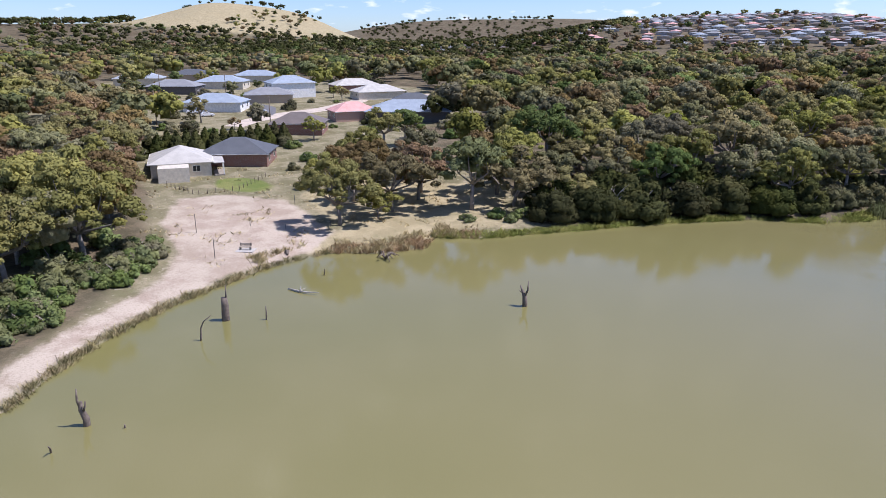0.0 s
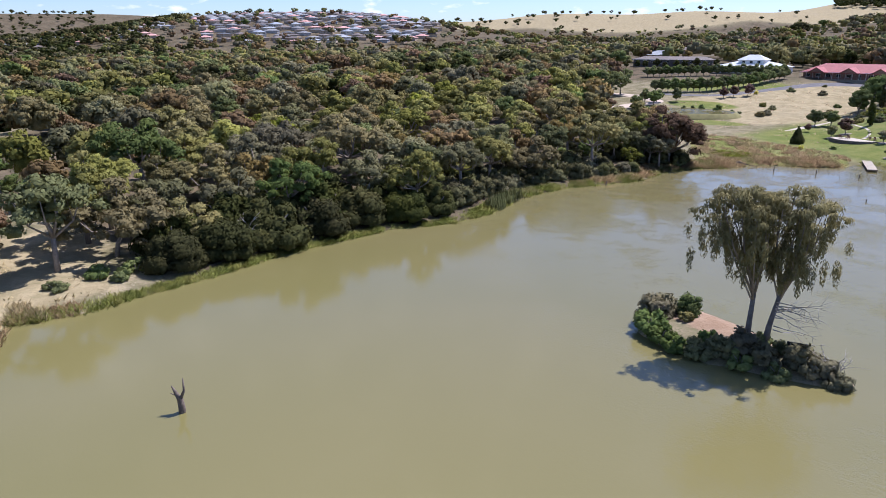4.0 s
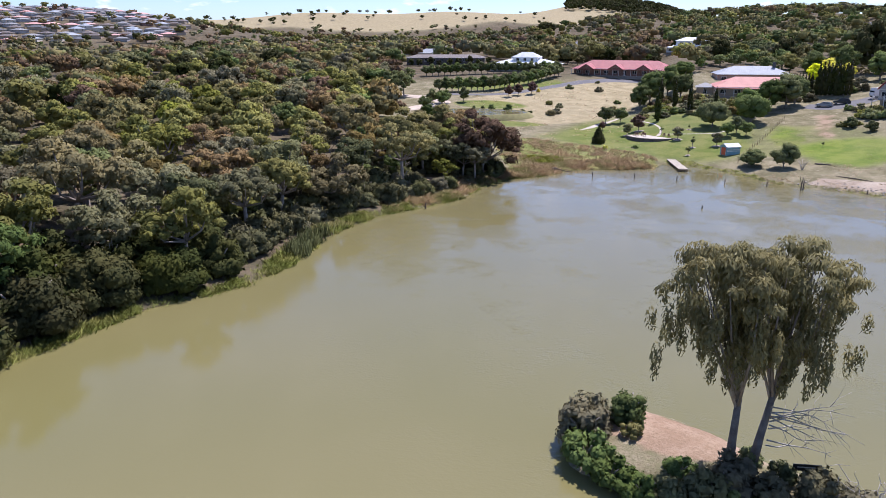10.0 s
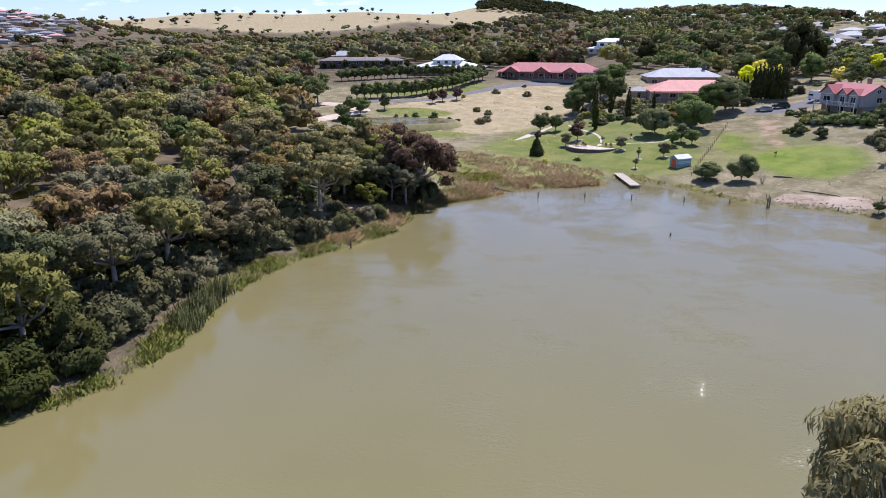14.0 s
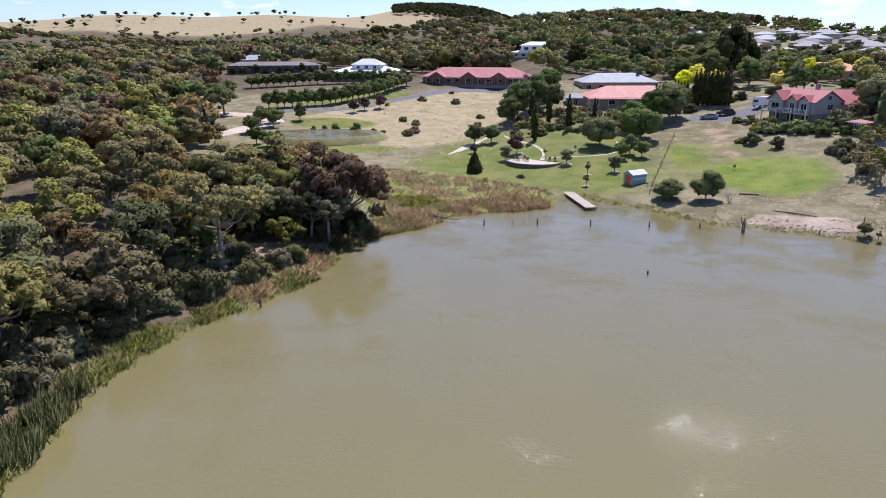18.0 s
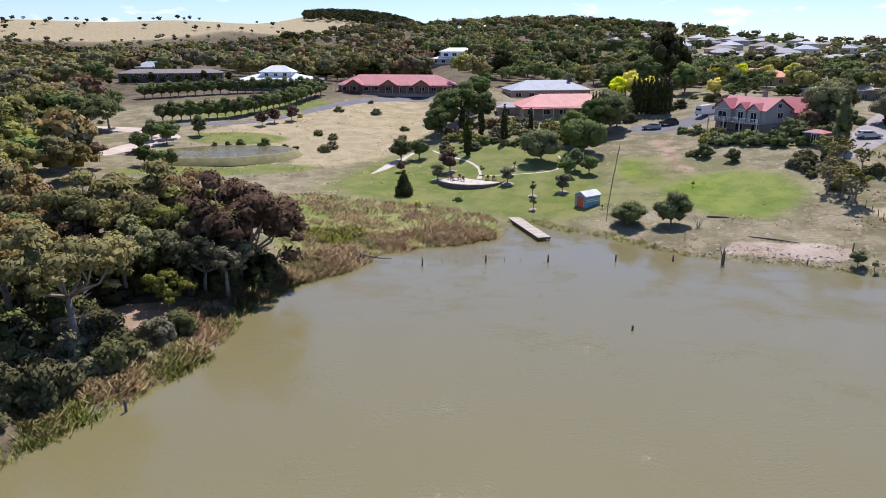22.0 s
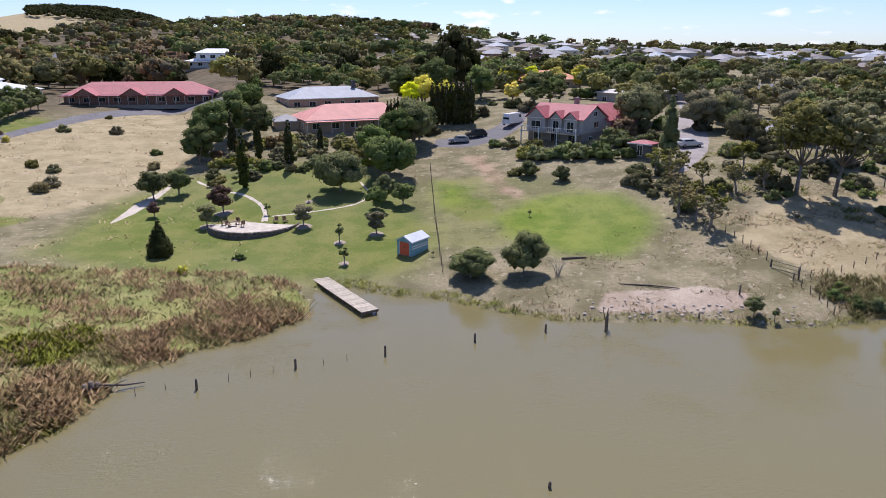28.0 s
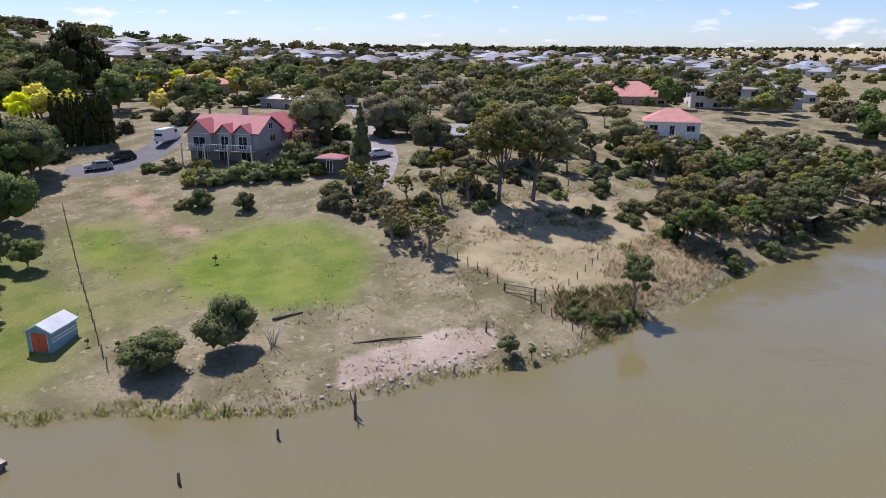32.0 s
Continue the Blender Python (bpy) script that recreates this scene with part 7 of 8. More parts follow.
for _x0, _x1, _y0, _y1, _n, _lo, _hi in ((68, 78, 128, 150, 16, 0.5, 0.95), (82, 104, 127, 146, 30, 0.35, 0.8), (106, 150, 104, 138, 46, 0.5, 1.1), (84, 122, 146, 172, 30, 0.6, 1.2), (96, 104, 98, 118, 10, 0.4, 0.8), (44, 60, 196, 232, 22, 0.6, 1.2), (60, 84, 200, 226, 18, 0.6, 1.2)):
    for _i in range(_n):                        # scrub under the gums, along fences and round the houses
        _x, _y = _thick.uniform(_x0, _x1), _thick.uniform(_y0, _y1)
        if float(poly_dist(_x, _y, SHORE)) < 3 or any((_x - a) ** 2 + (_y - b) ** 2 < c * c for a, b, c in ((163, 137, 10), (110, 158, 9), (91, 158, 7), (87, 154, 7), (104, 175, 7), (79, 158, 5), (93, 161, 6), (50, 191, 6), (62, 188, 8), (74, 200, 6), (84, 212, 5))):
            continue
        _k = _thick.randrange(3)
        plant("scrub_bush", (SCRUB + GREENBUSH)[_thick.randrange(7)] if _k else GREYBUSH[_thick.randrange(3)], _x, _y, ("grey-green scrub bush on the slope", "dusky olive scrub bush under the gums", "leafy scrub bush beside the fence")[_k], "bush", _thick.uniform(_lo, _hi), group="slope scrub")
# trees between the houses and the ridge
for _i in range(95):
    _a, _r = _rng.uniform(6, 52), _rng.uniform(205, 420)
    _x, _y = _r * math.sin(radians(_a)), _r * math.cos(radians(_a))
    if any((_x - a) ** 2 + (_y - b) ** 2 < c * c for a, b, c in ((37, 212, 19), (38, 248, 18), (15, 405, 18), (110, 256, 16), (205, 172, 18), (163, 137, 14), (219, 147, 18), (252, 142, 16), (75, 176, 18), (68, 192, 12), (120, 215, 15), (155, 205, 12), (105, 176, 9), (120, 196, 9), (103, 240, 15), (98, 225, 13), (92, 210, 11))):
        continue
    _k = _rng.choice(("green", "olive", "grey", "green", "olive"))
    plant("suburb_tree", GUMS[_k][_rng.randrange(3)], _x, _y, TREE_WORDS[_k], "tree", _rng.uniform(0.45, 0.85), group="trees among houses")
_spots = {"green": [], "olive": [], "grey": []}
for _i in range(330):                           # the canopy between the roofs
    _a, _r = _rng.uniform(4, 62), 200 + 170 * _rng.random() ** 1.2
    _x, _y = _r * math.sin(radians(_a)), _r * math.cos(radians(_a))
    if _x > 70 and _y < 150 or any((_x - a) ** 2 + (_y - b) ** 2 < c * c for a, b, c in ((37, 205, 24), (38, 240, 22), (15, 395, 22), (110, 250, 20), (205, 165, 26), (163, 137, 20), (219, 140, 26), (252, 135, 24), (75, 176, 28), (68, 192, 16), (120, 210, 18), (155, 200, 14), (105, 176, 12), (120, 196, 12), (60, 225, 16), (103, 240, 17), (98, 225, 15), (92, 210, 12))):
        continue
    _spots[_rng.choice(("green", "green", "olive", "grey"))].append((_x, _y, zat(_x, _y) - 0.3, _rng.uniform(0.55, 0.95), _rng.uniform(0, 6.3)))
_protos = [far_crown(160 + i, 10, 4.7, 10, 0.34, 330) for i in range(5)]
for _k, _s in _spots.items():
    scatter_mesh("suburb_canopy", _s, _protos, _k, f"{_k}-toned leafy trees between the houses", "woodland")
DARKTREE = [round_meshes(501 + i, 3.4, 8.5, "dark", per=60, size=0.24, clear=0.06, lumps=26) for i in range(2)]
for _i in range(24):
    plant("windbreak_tree", DARKTREE[_i % 2], 116 + 4.3 * _i + 0.8 * (_i % 3), 331 - 0.9 * _i, "dark dense conifer-like tree in a long windbreak", "tree", 0.75 + 0.06 * (_i % 4), group="windbreak")
for _i in range(13):
    plant("windbreak_tree", DARKTREE[_i % 2], -62 + 5.0 * _i, 342 + 1.2 * (_i % 3), "dark dense tree behind the homesteads", "tree", 0.9 + 0.08 * (_i % 4), group="windbreak")
for _i in range(9):
    plant("hedge_bush", TOPIARY[0], 101 + 2.0 * _i, 220.5 + 0.1 * _i, "clipped dark hedge section behind the gabled house", "hedge", 1.25, group="clipped hedge")
for _x, _y, _s in ((77.5, 252, 1.7), (83, 257, 1.3), (72, 262, 1.2), (-12, 318, 1.3), (28, 292, 1.2), (52, 284, 1.3)):
    plant("tall_dark_tree", DARKTREE[int(_x) % 2], _x, _y, "tall dark-green tree standing over the gardens", "tree", _s, group="tall dark trees", tall=1.25)
for _i in range(10):
    plant("screen_tree", DARKTREE[_i % 2], -134 + 5.2 * _i, 318 + 1.1 * _i + 2 * (_i % 2), "dark rounded tree screening the long building", "tree", 0.42 + 0.05 * (_i % 4), group="screen trees")
# avenue and hedges by the homesteads
for _i in range(24):
    _t = _i / 23
    _x, _y = np.interp(_t, [0, 0.35, 0.7, 1], [-76, -58, -46, -38.5]), np.interp(_t, [0, 0.35, 0.7, 1], [218, 227, 243, 268])
    plant("avenue_tree", ROUND[_i % 2], _x, _y, "clipped dark-green avenue tree along the drive", "tree", 1.3, group="avenue trees")
for _i in range(22):
    plant("avenue_tree", ROUND[_i % 2], -98 + 2.7 * _i, 262 + 0.75 * _i, "rounded dark-green tree in a formal row", "tree", 1.2, group="formal row")
for _x, _y, _s in ((-65.2, 190, 1.25), (-60.2, 199.5, 1.2), (-66.5, 196, 1.2), (-61.8, 166.5, 1.1), (-68.3, 180.2, 1.2), (-55.5, 165, 0.9), (-70, 193, 1.2), (-58, 164, 1.0)):
    plant("field_tree", ROUND[int(_y) % 2], _x, _y, "rounded dark green tree near the pond", "tree", _s, group="pond trees")
for _i in range(16):                            # conifer hedge behind the cove's houses
    plant("hedge_conifer", CONIFER[0], -124 - 0.75 * _i + 3 * (_i % 2), -91 + 2.2 * _i, "dense dark conifer in a tall hedge", "tree", 1.15, group="conifer hedge")


# ---- jetty ----
def build_jetty():
    a, b = Vector((13.5, 134.0, 0.62)), Vector((17.15, 118.6, 0.62))
    d = b - a
    turn = math.degrees(math.atan2(d.y, d.x))
    L, W = d.length, 2.1
    ob = thing("jetty", Matrix.Translation(a) @ pose(0, 0, 0, 0, 0, turn), "weathered grey timber jetty reaching into the lake", "jetty")
    n = 74
    wood = [plain(f"plank_{i}", c, 0.85, vary=0.25, scale=4, bump=0.3) for i, c in enumerate(((0.44, 0.38, 0.29), (0.50, 0.44, 0.34), (0.39, 0.34, 0.27)))]
    meshes = []
    for i, m in enumerate(wood):
        bm = boxes((0, L / n - 0.02, -W / 2, W / 2, -0.04, 0), bevel=0.006)
        me = bpy.data.meshes.new("plank")
        bm.to_mesh(me)
        bm.free()
        me.materials.append(m)
        meshes.append(me)
    rng = random.Random(8)
    for i in range(n):
        part("plank", meshes[rng.randrange(3)], None, ob, at=pose(i * L / n, rng.uniform(-0.02, 0.02), rng.uniform(-0.006, 0.006)))
    for s in (-0.85, 0.85):
        part("bearer", boxes((0, L, s - 0.07, s + 0.07, -0.26, -0.05)), DEADWOOD, ob)
    part("fascia", boxes((L + 0.0, L + 0.05, -W / 2, W / 2, -0.3, 0.0)), DEADWOOD, ob)
    for i in range(7):
        for s in (-0.9, 0.9):
            part("pile", tubes_mesh("pile", [([(1.2 + i * 2.4, s, -2.2), (1.2 + i * 2.4, s, -0.1)], [0.11, 0.1])], DEADWOOD, 8), None, ob)


build_jetty()


# ---- striped shed ----
def build_shed():
    a, b = Vector((25.1, 134.9, 0)), Vector((26.5, 132.9, 0))
    front = (b - a).normalized()
    turn = math.degrees(math.atan2(front.y, front.x))
    c = (a + b) / 2
    z = min(zat(25.2, 134.9), zat(26.4, 133.0), zat(29.5, 134.9)) + 0.12
    ob = thing("boat_shed", pose(c.x, c.y, z, 0, 0, turn), "small blue shed with white stripes and orange-red doors", "shed")
    w, L, h, rise = 2.5, 3.7, 2.0, 0.75
    blue, pale, red = plain("shed_blue", (0.22, 0.42, 0.50), 0.6, vary=0.12), plain("shed_white", (0.74, 0.76, 0.76), 0.6, vary=0.1), plain("shed_door_red", (0.72, 0.13, 0.06), 0.55, vary=0.12)
    part("frame", boxes((-w / 2 + 0.05, w / 2 - 0.05, 0.03, L - 0.03, -0.4, h)), TIMBER, ob)
    part("gable", gable_wall(L - 0.04, w - 0.04, h, rise * 0.98), blue, ob, at=pose(0, L / 2, 0, 0, 0, 90))
    n = 13
    for i in range(n):
        z0, z1 = h * i / n + 0.008, h * (i + 1) / n - 0.008
        m = pale if i in (6, 8) else blue
        for s in (-1, 1):
            part("board", boxes((s * (w / 2 - 0.05), s * (w / 2), 0, L, z0, z1)), m, ob)
        part("board", boxes((-w / 2, w / 2, L - 0.04, L, z0, z1)), m, ob)
        part("board", boxes((-w / 2, -0.85, -0.012, 0.03, z0, z1)), blue, ob)
        part("board", boxes((0.85, w / 2, -0.012, 0.03, z0, z1)), blue, ob)
    part("lintel", boxes((-0.85, 0.85, -0.01, 0.03, 1.85, h)), blue, ob)
    for s in (-1, 1):
        door = part("door", boxes((min(0.015 * s, 0.8 * s), max(0.015 * s, 0.8 * s), -0.03, 0.02, 0.02, 1.82), bevel=0.01), red, ob, "orange-red door leaf")
        part("brace", boxes((min(0.1 * s, 0.7 * s), max(0.1 * s, 0.7 * s), -0.045, -0.031, 0.9, 1.0)), red, door)
        part("handle", boxes((0.08 * s - 0.02, 0.08 * s + 0.02, -0.07, -0.031, 1.05, 1.25)), FRAME_DARK, door)
        part("jamb", boxes((0.8 * s if s > 0 else -0.85, 0.85 if s > 0 else -0.8, -0.035, 0.02, 0, 1.86)), pale, ob)
    part("roof", hip_roof(L, w, h, rise, 0.18, True), ROOF["white"], ob, "white corrugated roof", at=pose(0, L / 2, 0, 0, 0, 90))


build_shed()


# ---- patio ----
def build_patio():
    cx, cy, r = 8.3, 155.3, 6.9
    z = zat(8, 154) + 0.15
    n = 40
    ang = np.linspace(math.pi * 0.98, math.pi * 2.12, n)
    top = [(cx + math.cos(a) * r, cy + math.sin(a) * r * 0.98, z) for a in ang]
    V = top + [(x, y, z - 2.2) for x, y, _ in top]
    F = [tuple(range(n)), tuple(range(2 * n - 1, n - 1, -1))] + [(i + 1, i, n + i, n + i + 1) for i in range(n - 1)] + [(0, n - 1, 2 * n - 1, n)]
    solid("patio", mesh_from("patio", V, F, GRAVEL), "semicircular pale gravel terrace", "patio", "structure")
    wall = thing("retaining_wall", pose(cx, cy, z), "curved dark dry-stone retaining wall", "wall")
    rng = random.Random(2)
    kinds = []
    for k in range(4):
        bm = boxes((-0.32, 0.32, -0.22, 0.22, -0.17, 0.17), bevel=0.07)
        for v in bm.verts:
            v.co += Vector((rng.uniform(-1, 1), rng.uniform(-1, 1), rng.uniform(-1, 1))) * 0.05
        me = bpy.data.meshes.new("stone")
        bm.to_mesh(me)
        bm.free()
        me.materials.append(STONE)
        kinds.append(me)
    for row in range(5):
        for i in range(38):
            a = math.pi * (1.0 + 1.1 * (i + 0.5 * (row % 2)) / 38)
            rr = r + 0.16 - 0.05 * row + rng.uniform(-0.06, 0.06)
            part("stone", kinds[rng.randrange(4)], None, wall, at=pose(math.cos(a) * rr, math.sin(a) * rr * 0.98, -1.35 + 0.33 * row, rng.uniform(-8, 8), rng.uniform(-8, 8), math.degrees(a) + 90))
    wood = plain("chair_brown", (0.20, 0.12, 0.07), 0.7)
    chair = thing("garden_chair", pose(0, 0, 0), "brown wooden garden chair on the gravel terrace", "chair", "terrace chairs")
    part("seat", boxes((-0.3, 0.3, -0.28, 0.28, 0.38, 0.43), bevel=0.01), wood, chair)
    part("backrest", boxes((-0.3, 0.3, 0.26, 0.31, 0.43, 1.0), bevel=0.01), wood, chair)
    for x in (-0.27, 0.27):
        for y in (-0.25, 0.25):
            part("leg", boxes((x - 0.03, x + 0.03, y - 0.03, y + 0.03, -0.02, 0.38)), wood, chair)
        part("armrest", boxes((x - 0.05, x + 0.05, -0.3, 0.28, 0.6, 0.64)), wood, chair)
    spots = [(4.2, 153.5, 40), (5.6, 155.0, -20), (3.6, 155.0, 100), (6.2, 153.2, 200), (11.2, 153.8, -30), (12.6, 153.5, 30)]
    chair.matrix_basis = pose(*spots[0][:2], z + 0.02, 0, 0, spots[0][2])
    for x, y, t in spots[1:]:
        copy_thing(chair, pose(x, y, z + 0.02, 0, 0, t))
    table = thing("garden_table", pose(4.9, 154.2, z + 0.02), "small brown wooden garden table", "table")
    part("tabletop", boxes((-0.6, 0.6, -0.4, 0.4, 0.68, 0.73), bevel=0.01), wood, table)
    for x in (-0.5, 0.5):
        for y in (-0.32, 0.32):
            part("leg", boxes((x - 0.035, x + 0.035, y - 0.035, y + 0.035, -0.02, 0.68)), wood, table)
    for i, (x, y, s) in enumerate(((4.0, 162.3, 1.5), (1.2, 156.9, 1.2), (14.9, 150.6, 1.2), (18.7, 142.4, 0.9), (24.5, 143.8, 1.1), (17.8, 135.2, 0.7), (4.7, 141.1, 0.9), (17.5, 161, 0.7), (-5.3, 146.1, 1.5))):
        zz = zat(x, y)
        v = [(x + math.cos(a) * s * (1 + 0.12 * math.sin(3 * a + i)), y + math.sin(a) * s * (1 + 0.1 * math.sin(2 * a)), 0) for a in np.linspace(0, 2 * math.pi, 20, endpoint=False)]
        V = [(p, q, zat(p, q) + 0.03) for p, q, _ in v] + [(x, y, zz + 0.12)]
        solid("mulch_ring", mesh_from("mulch_ring", V, [(k, (k + 1) % 20, 20) for k in range(20)], plain("mulch", (0.33, 0.27, 0.21), 0.95, vary=0.3, scale=3, bump=0.6), True), "pale mulch ring round a young tree", "mulch", group="mulch rings")


build_patio()


# ---- fences, poles, bench ----
def fence_line(name, pts, gap, high, label, wires=3, size=0.06, mat=None):
    P = np.array(pts, float)
    seg = np.r_[0, np.cumsum(np.linalg.norm(np.diff(P, axis=0), axis=1))]
    t = np.arange(0, seg[-1] + 0.01, gap)
    X, Y = np.interp(t, seg, P[:, 0]), np.interp(t, seg, P[:, 1])
    ob = thing(name, pose(0, 0, 0), label, "fence")
    rng = random.Random(len(pts))
    me = tubes_mesh("post", [([(0, 0, -0.4), (0, 0, high * 0.6), (0.01, 0, high)], [size, size, size * 0.9])], mat or DEADWOOD, 6)
    tops = []
    for x, y in zip(X, Y):
        z = zat(x, y)
        part("post", me, None, ob, at=pose(x, y, z, rng.uniform(-3, 3), rng.uniform(-3, 3), rng.uniform(0, 360)))
        tops.append((x, y, z))
    for k in range(wires):
        h = high * (0.92 - 0.3 * k)
        part("wire", tubes_mesh("wire", [([(x, y, z + h) for x, y, z in tops], [0.004] * len(tops))], FRAME_DARK, 4), None, ob)
    return ob


fence_line("boundary_fence", [(42.4, 171.8), (35.1, 148.3), (29.8, 130.6), (28.4, 125.5)], 2.6, 1.2, "old wire boundary fence with rusty brown posts", mat=plain("rusty_post", (0.30, 0.20, 0.13), 0.9, vary=0.3, scale=3))
fence_line("paddock_fence", [(68.4, 121.7), (68.4, 118.1), (67.5, 111.6)], 1.7, 1.15, "wire paddock fence with dark posts")
fence_line("paddock_fence_low", [(66.6, 107.7), (66.0, 102.5), (65.2, 100.3)], 1.5, 1.0, "short wire fence running down to the water")
fence_line("cross_fence", [(67, 108), (73, 107.5), (80, 108.5), (86, 110)], 2.4, 0.9, "sagging wire fence through long grass")
fence_line("rail_fence", [(80.6, 143.4), (88, 138.5), (96, 133.2), (104, 127)], 2.2, 1.1, "dark post and rail fence under gums", wires=2, size=0.08)
fence_line("estate_fence", [(-92, -66), (-82, -72), (-80, -80), (-90, -86)], 1.6, 1.0, "low dark garden fence round a lawn", wires=3)
fence_line("yard_fence", [(-148, -20), (-140, -14), (-146, -4)], 1.8, 1.1, "dark yard fence round a green lawn", wires=3)


def build_small():
    gate = thing("field_gate", pose(67.2, 109.7, zat(67.2, 109.7), 0, 0, -78), "dark metal field gate in the fence", "gate")
    part("gate_frame", boxes((-1.8, 1.8, -0.03, 0.03, 1.1, 1.16), (-1.8, 1.8, -0.03, 0.03, 0.2, 0.26), (-1.8, -1.74, -0.03, 0.03, 0.2, 1.16), (1.74, 1.8, -0.03, 0.03, 0.2, 1.16), (-1.8, 1.8, -0.02, 0.02, 0.64, 0.68)), FRAME_DARK, gate)
    for x in (-1.9, 1.9):
        part("gate_post", tubes_mesh("gate_post", [([(x, 0, -0.4), (x, 0, 1.35)], [0.1, 0.09])], DEADWOOD, 8), None, gate)
    for x, y, h in ((58.4, 107.4, 1.2), (51, 105.2, 0.7)):
        solid("bank_post", tubes_mesh("bank_post", [([(0, 0, -0.4), (0.05, 0, h)], [0.12, 0.1])], DEADWOOD, 8), "short weathered post on the bank", "post", m=pose(x, y, zat(x, y)), group="bank posts")
    solid("fallen_log", tubes_mesh("fallen_log", [([(-1.7, 0.3, 0.12), (0, 0.05, 0.14), (1.6, -0.3, 0.1)], [0.14, 0.15, 0.1])], DEADWOOD, 8), "dark log lying on the lawn's edge", "log", m=pose(45.8, 123.4, zat(45.8, 123.4)))
    solid("driftwood", tubes_mesh("driftwood", [([(-3.4, 0.4, 0.1), (0, 0.1, 0.14), (3.4, -0.6, 0.08)], [0.08, 0.1, 0.06])], DEADWOOD, 8), "dark timber edge above the eroded bank", "log", m=pose(50, 113.0, zat(50, 113.0), 0, 0, -24))
    rng = random.Random(12)
    kinds = []
    for k in range(3):
        bm = bmesh.new()
        bmesh.ops.create_icosphere(bm, subdivisions=1, radius=0.25)
        for v in bm.verts:
            v.co = Vector((v.co.x * rng.uniform(0.8, 1.4), v.co.y * rng.uniform(0.7, 1.2), v.co.z * rng.uniform(0.5, 0.8)))
        me = bpy.data.meshes.new("bank_stone")
        bm.to_mesh(me)
        bm.free()
        me.materials.append(ROCK)
        kinds.append(me)
    for i in range(75):
        t = rng.random()
        x = 38 + 24 * t + rng.uniform(-0.8, 0.8)
        y = np.interp(x, [36, 48.6, 60, 64], [110.3, 105.6, 99.6, 98.8]) + rng.uniform(0.2, 4.0)
        s = rng.uniform(0.4, 1.2)
        solid("bank_stone", kinds[i % 3], "pale rounded stone on the eroded bank", "stone", m=pose(x, y, zat(x, y) + 0.02, 0, 0, rng.uniform(0, 360)) @ Matrix.Scale(s, 4), group="bank stones")
    # cove: bench and poles
    bench = thing("park_bench", pose(-44.1, -72.6, zat(-44.1, -72.6) + 0.06, 0, 0, 68), "grey slatted park bench on a concrete pad", "bench")
    for k in range(4):
        part("seat_slat", boxes((-0.9, 0.9, -0.25 + 0.13 * k, -0.15 + 0.13 * k, 0.42, 0.46)), TIMBER, bench)
    for k in range(3):
        part("back_slat", boxes((-0.9, 0.9, 0.3 + 0.02 * k, 0.33 + 0.02 * k, 0.55 + 0.14 * k, 0.65 + 0.14 * k)), TIMBER, bench)
    for x in (-0.75, 0.75):
        part("leg_frame", boxes((x - 0.04, x + 0.04, -0.25, 0.35, 0, 0.42), (x - 0.04, x + 0.04, 0.28, 0.36, 0.42, 0.98)), FRAME_DARK, bench)
    solid("bench_pad", mesh_from("bench_pad", *box_data(-1.2, 1.4, -1.1, 0.8, -0.3, 0.06), CONCRETE), "concrete pad under the bench", "pad", "structure", m=pose(-44.1, -72.6, zat(-44.1, -72.6), 0, 0, 68))
    for x, y, h in ((-54.4, -79.5, 3.0), (-41.3, -76.9, 3.0), (-56.7, -71.2, 1.0), (-53.7, -65.8, 0.9), (-68.9, -62.6, 1.8), (-53.2, -58.6, 0.9)):
        pole = thing("sign_pole", pose(x, y, zat(x, y)), "thin dark pole on the bare ground", "pole", "cove poles")
        part("shaft", tubes_mesh("shaft", [([(0, 0, -0.3), (0, 0, h)], [0.05, 0.045])], FRAME_DARK, 6), None, pole)
        if h > 2:
            part("plate", boxes((-0.15, 0.15, -0.03, 0.0, h - 0.4, h)), FRAME_DARK, pole)
    solid("fire_ring", mesh_from("fire_ring", *tube([(-0.8, 0, 0.15), (0, 0.2, 0.3), (0.8, 0.1, 0.1)], [0.2, 0.3, 0.15], 8), DEADWOOD), "charred log heap on the bare ground", "log", m=pose(-41.5, -67, zat(-41.5, -67)))
    for x, y in ((-172, -92), (-236, -70), (-150, -60), (-108, 90), (-250, -95)):
        p = thing("power_pole", pose(x, y, zat(x, y)), "tall timber power pole with a crossarm", "pole", "power poles")
        part("shaft", tubes_mesh("shaft", [([(0, 0, -0.5), (0, 0, 10.5)], [0.16, 0.11])], DEADWOOD, 7), None, p)
        part("crossarm", boxes((-1.1, 1.1, -0.06, 0.06, 9.7, 9.85)), DEADWOOD, p)


def box_data(x0, x1, y0, y1, z0, z1):
    V = [(x, y, z) for z in (z0, z1) for y in (y0, y1) for x in (x0, x1)]
    return V, [(0, 2, 3, 1), (4, 5, 7, 6), (0, 1, 5, 4), (2, 6, 7, 3), (0, 4, 6, 2), (1, 3, 7, 5)]


build_small()


# ---- vehicles ----
TYRE = plain("tyre", (0.025, 0.025, 0.025), 0.9)
RIM = plain("rim", (0.45, 0.45, 0.46), 0.35, metal=0.8)


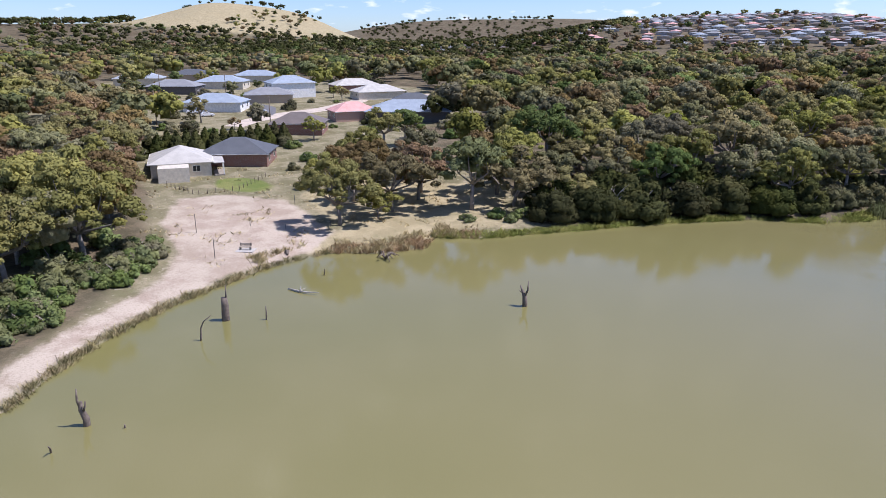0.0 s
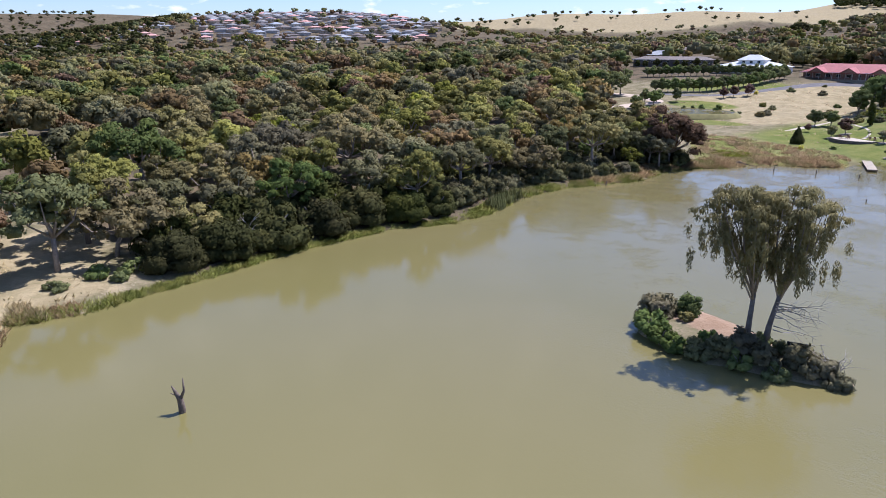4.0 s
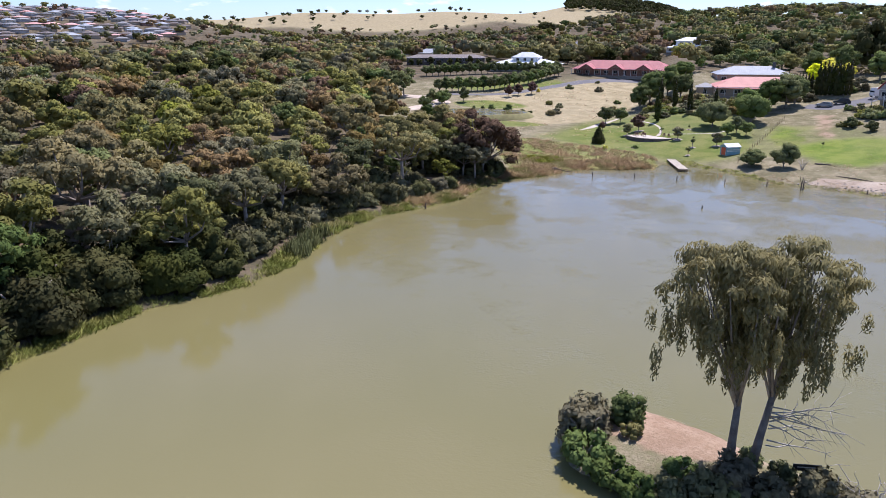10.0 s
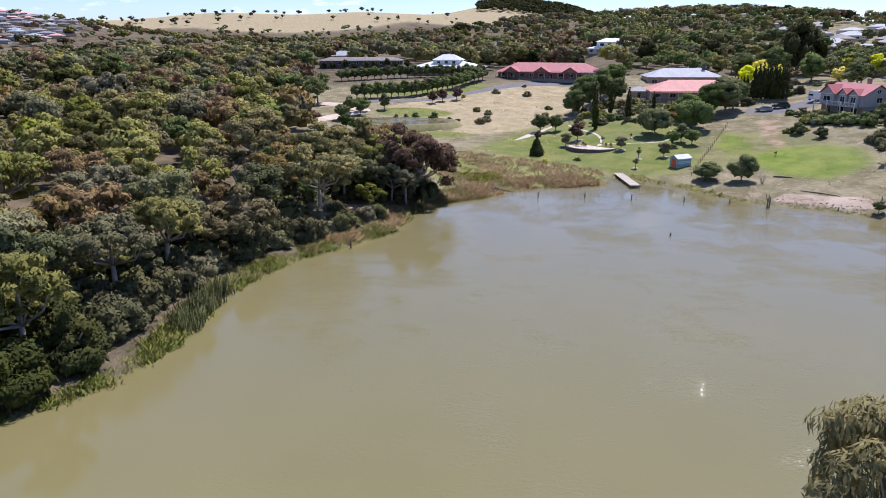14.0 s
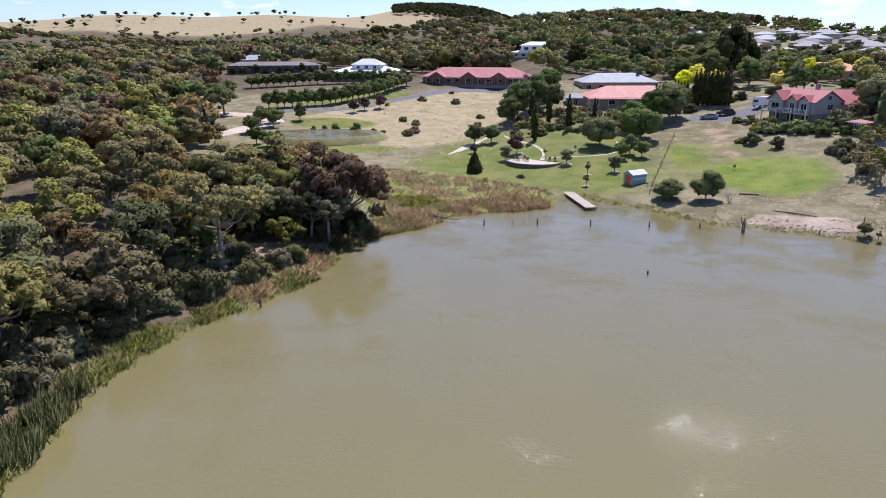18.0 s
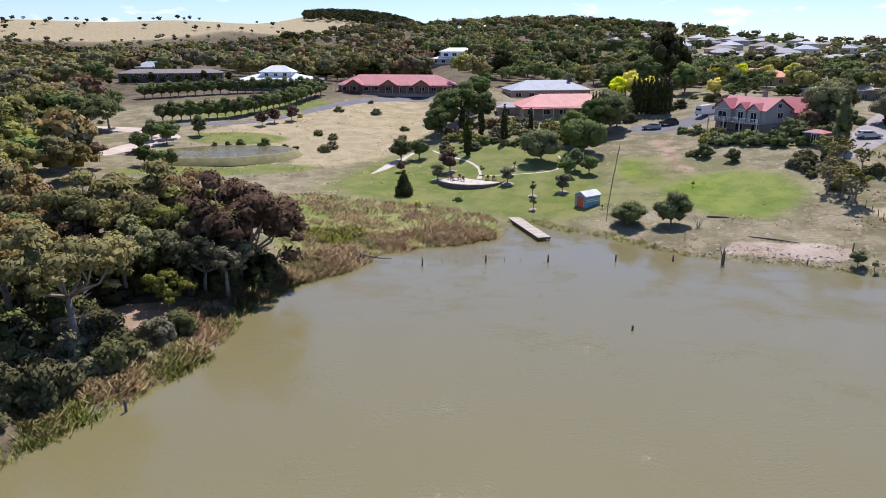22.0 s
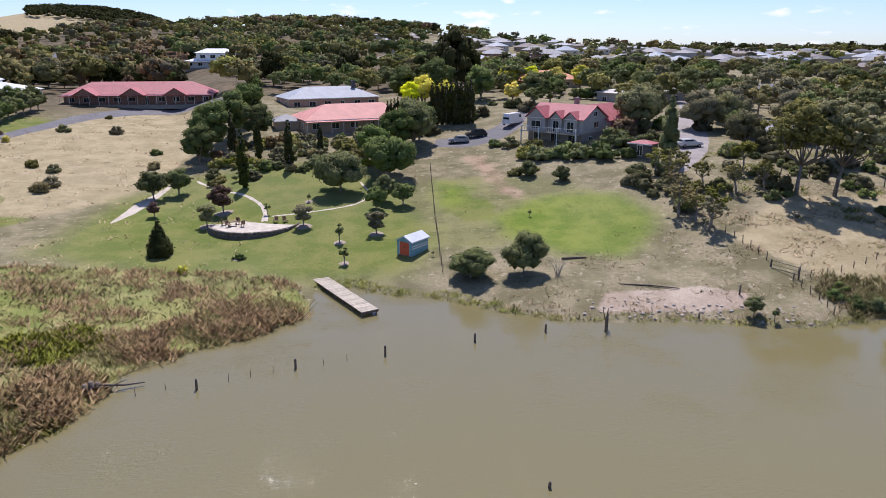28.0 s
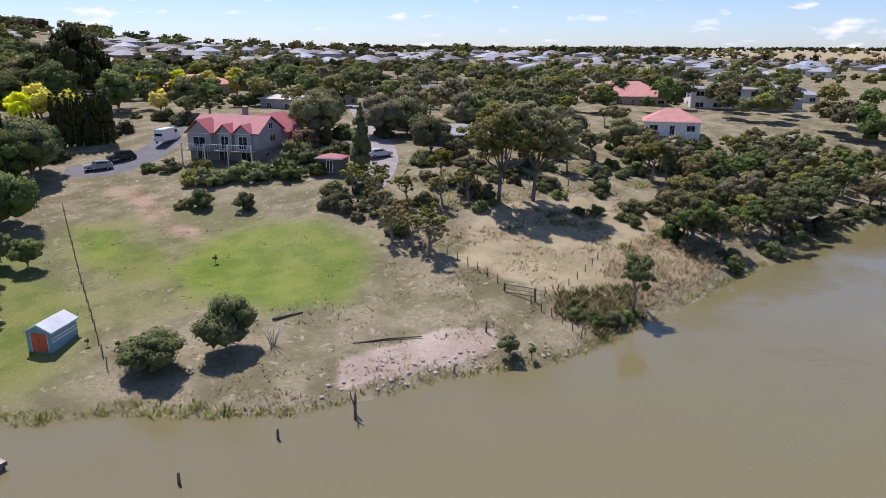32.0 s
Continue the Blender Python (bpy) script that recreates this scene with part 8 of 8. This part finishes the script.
def vehicle(x, y, turn, paint, label, name="car", L=4.5, W=1.78, tall=1.45, van=False):
    ob = thing(name, pose(x, y, zat(x, y) + 0.1, 0, 0, turn), label, name)
    body = Mat(name + "_paint", 0.3)
    body.color(paint)
    h = tall
    low = [(-L / 2, 0.3), (L / 2, 0.3), (L / 2, 0.62), (L / 2 - 0.12, 0.8), (L / 2 - 1.15, 0.95), (-L / 2 + 0.1, 0.98), (-L / 2, 0.85)]
    top = [(L / 2 - 1.2, 0.95), (L / 2 - 1.95, h), (-L / 2 + 0.75, h), (-L / 2 + 0.15, 0.97)]
    if van:
        low = [(-L / 2, 0.35), (L / 2, 0.35), (L / 2, 0.95), (L / 2 - 0.5, 1.2), (-L / 2, 1.2)]
        top = [(L / 2 - 0.55, 1.2), (L / 2 - 1.35, h - 0.12), (L / 2 - 1.7, h), (-L / 2 + 0.1, h), (-L / 2, 1.2)]

    def side(poly, w0, w1):
        bm = bmesh.new()
        zs = [p[1] for p in poly]
        ww = [w0 + (w1 - w0) * (z - min(zs)) / (max(zs) - min(zs)) for z in zs]
        a = [bm.verts.new((px, -q / 2, pz)) for (px, pz), q in zip(poly, ww)]
        b = [bm.verts.new((px, q / 2, pz)) for (px, pz), q in zip(poly, ww)]
        bm.faces.new(a), bm.faces.new(b[::-1])
        for i in range(len(poly)):
            j = (i + 1) % len(poly)
            bm.faces.new((a[j], a[i], b[i], b[j]))
        bmesh.ops.recalc_face_normals(bm, faces=bm.faces)
        bmesh.ops.bevel(bm, geom=bm.edges[:], offset=0.05, segments=2, affect="EDGES")
        return bm

    part("body", side(low, W, W * 0.98), body.m, ob)
    cab = part("cabin", side(top, W * 0.96, W * 0.8), body.m, ob)
    z0, z1 = (1.28, h - 0.42) if van else (1.0, h - 0.12)
    xs = (L / 2 - 2.0, L / 2 - 1.15) if van else (-L / 2 + 0.85, L / 2 - 2.0)
    for s in (-1, 1):
        part("side_window", boxes((xs[0], xs[1], s * W * 0.435 - 0.03 * s, s * W * 0.46, z0, z1)), PANE, cab)
    part("windscreen", boxes((-0.03, 0.03, -W * 0.38, W * 0.38, 0, 0.62)), PANE, cab, at=pose(L / 2 - (0.66 if van else 1.28), 0, z0, 0, -38 if van else -54))
    part("rear_window", boxes((-0.03, 0.03, -W * 0.36, W * 0.36, 0, 0.45)), PANE, cab, at=pose(-L / 2 + (0.0 if van else 0.24), 0, z0 + 0.05, 0, 2 if van else 48))
    for s in (-1, 1):
        part("headlight", boxes((L / 2 - 0.06, L / 2 + 0.01, s * W * 0.36 - 0.14, s * W * 0.36 + 0.14, 0.6, 0.74), bevel=0.02), FRAME, ob)
        part("tail_light", boxes((-L / 2 - 0.01, -L / 2 + 0.06, s * W * 0.4 - 0.1, s * W * 0.4 + 0.1, 0.68, 0.86), bevel=0.02), plain("lamp_red", (0.4, 0.02, 0.02), 0.3), ob)
        for wx in (L / 2 - 0.85, -L / 2 + 0.85):
            wh = part("wheel", tubes_mesh("wheel", [([(wx, s * (W / 2 - 0.2), 0.22), (wx, s * (W / 2 + 0.01), 0.22)], [0.33, 0.33])], TYRE, 16), None, ob)
            part("rim", tubes_mesh("rim", [([(wx, s * (W / 2 - 0.02), 0.22), (wx, s * (W / 2 + 0.025), 0.22)], [0.2, 0.18])], RIM, 12), None, wh)
    return ob


vehicle(69.5, 193, 35, (0.82, 0.82, 0.82), "white high-roofed camper van on the drive", "van", 6.4, 2.0, 2.55, True)
vehicle(59.3, 190.2, 170, (0.012, 0.012, 0.015), "black family car parked on the drive", "car", 4.7, 1.85, 1.7)
vehicle(54.6, 188.6, 160, (0.32, 0.34, 0.36), "grey car partly under a tree", "car")
vehicle(88.3, 155.3, -8, (0.60, 0.61, 0.62), "silver estate car parked on the lane", "car", 4.7)
for _x, _y, _c, _t, _l in ((-189.5, -77.4, (0.7, 0.7, 0.7), 100, "white car in an estate driveway"), (-185.2, -62.5, (0.015, 0.015, 0.02), 60, "black car on the estate road"), (-195.5, -60, (0.55, 0.56, 0.58), 70, "silver car beside the estate road"), (-199, -82, (0.75, 0.75, 0.75), 95, "white car beside a house")):
    vehicle(_x, _y, _t, _c, _l)
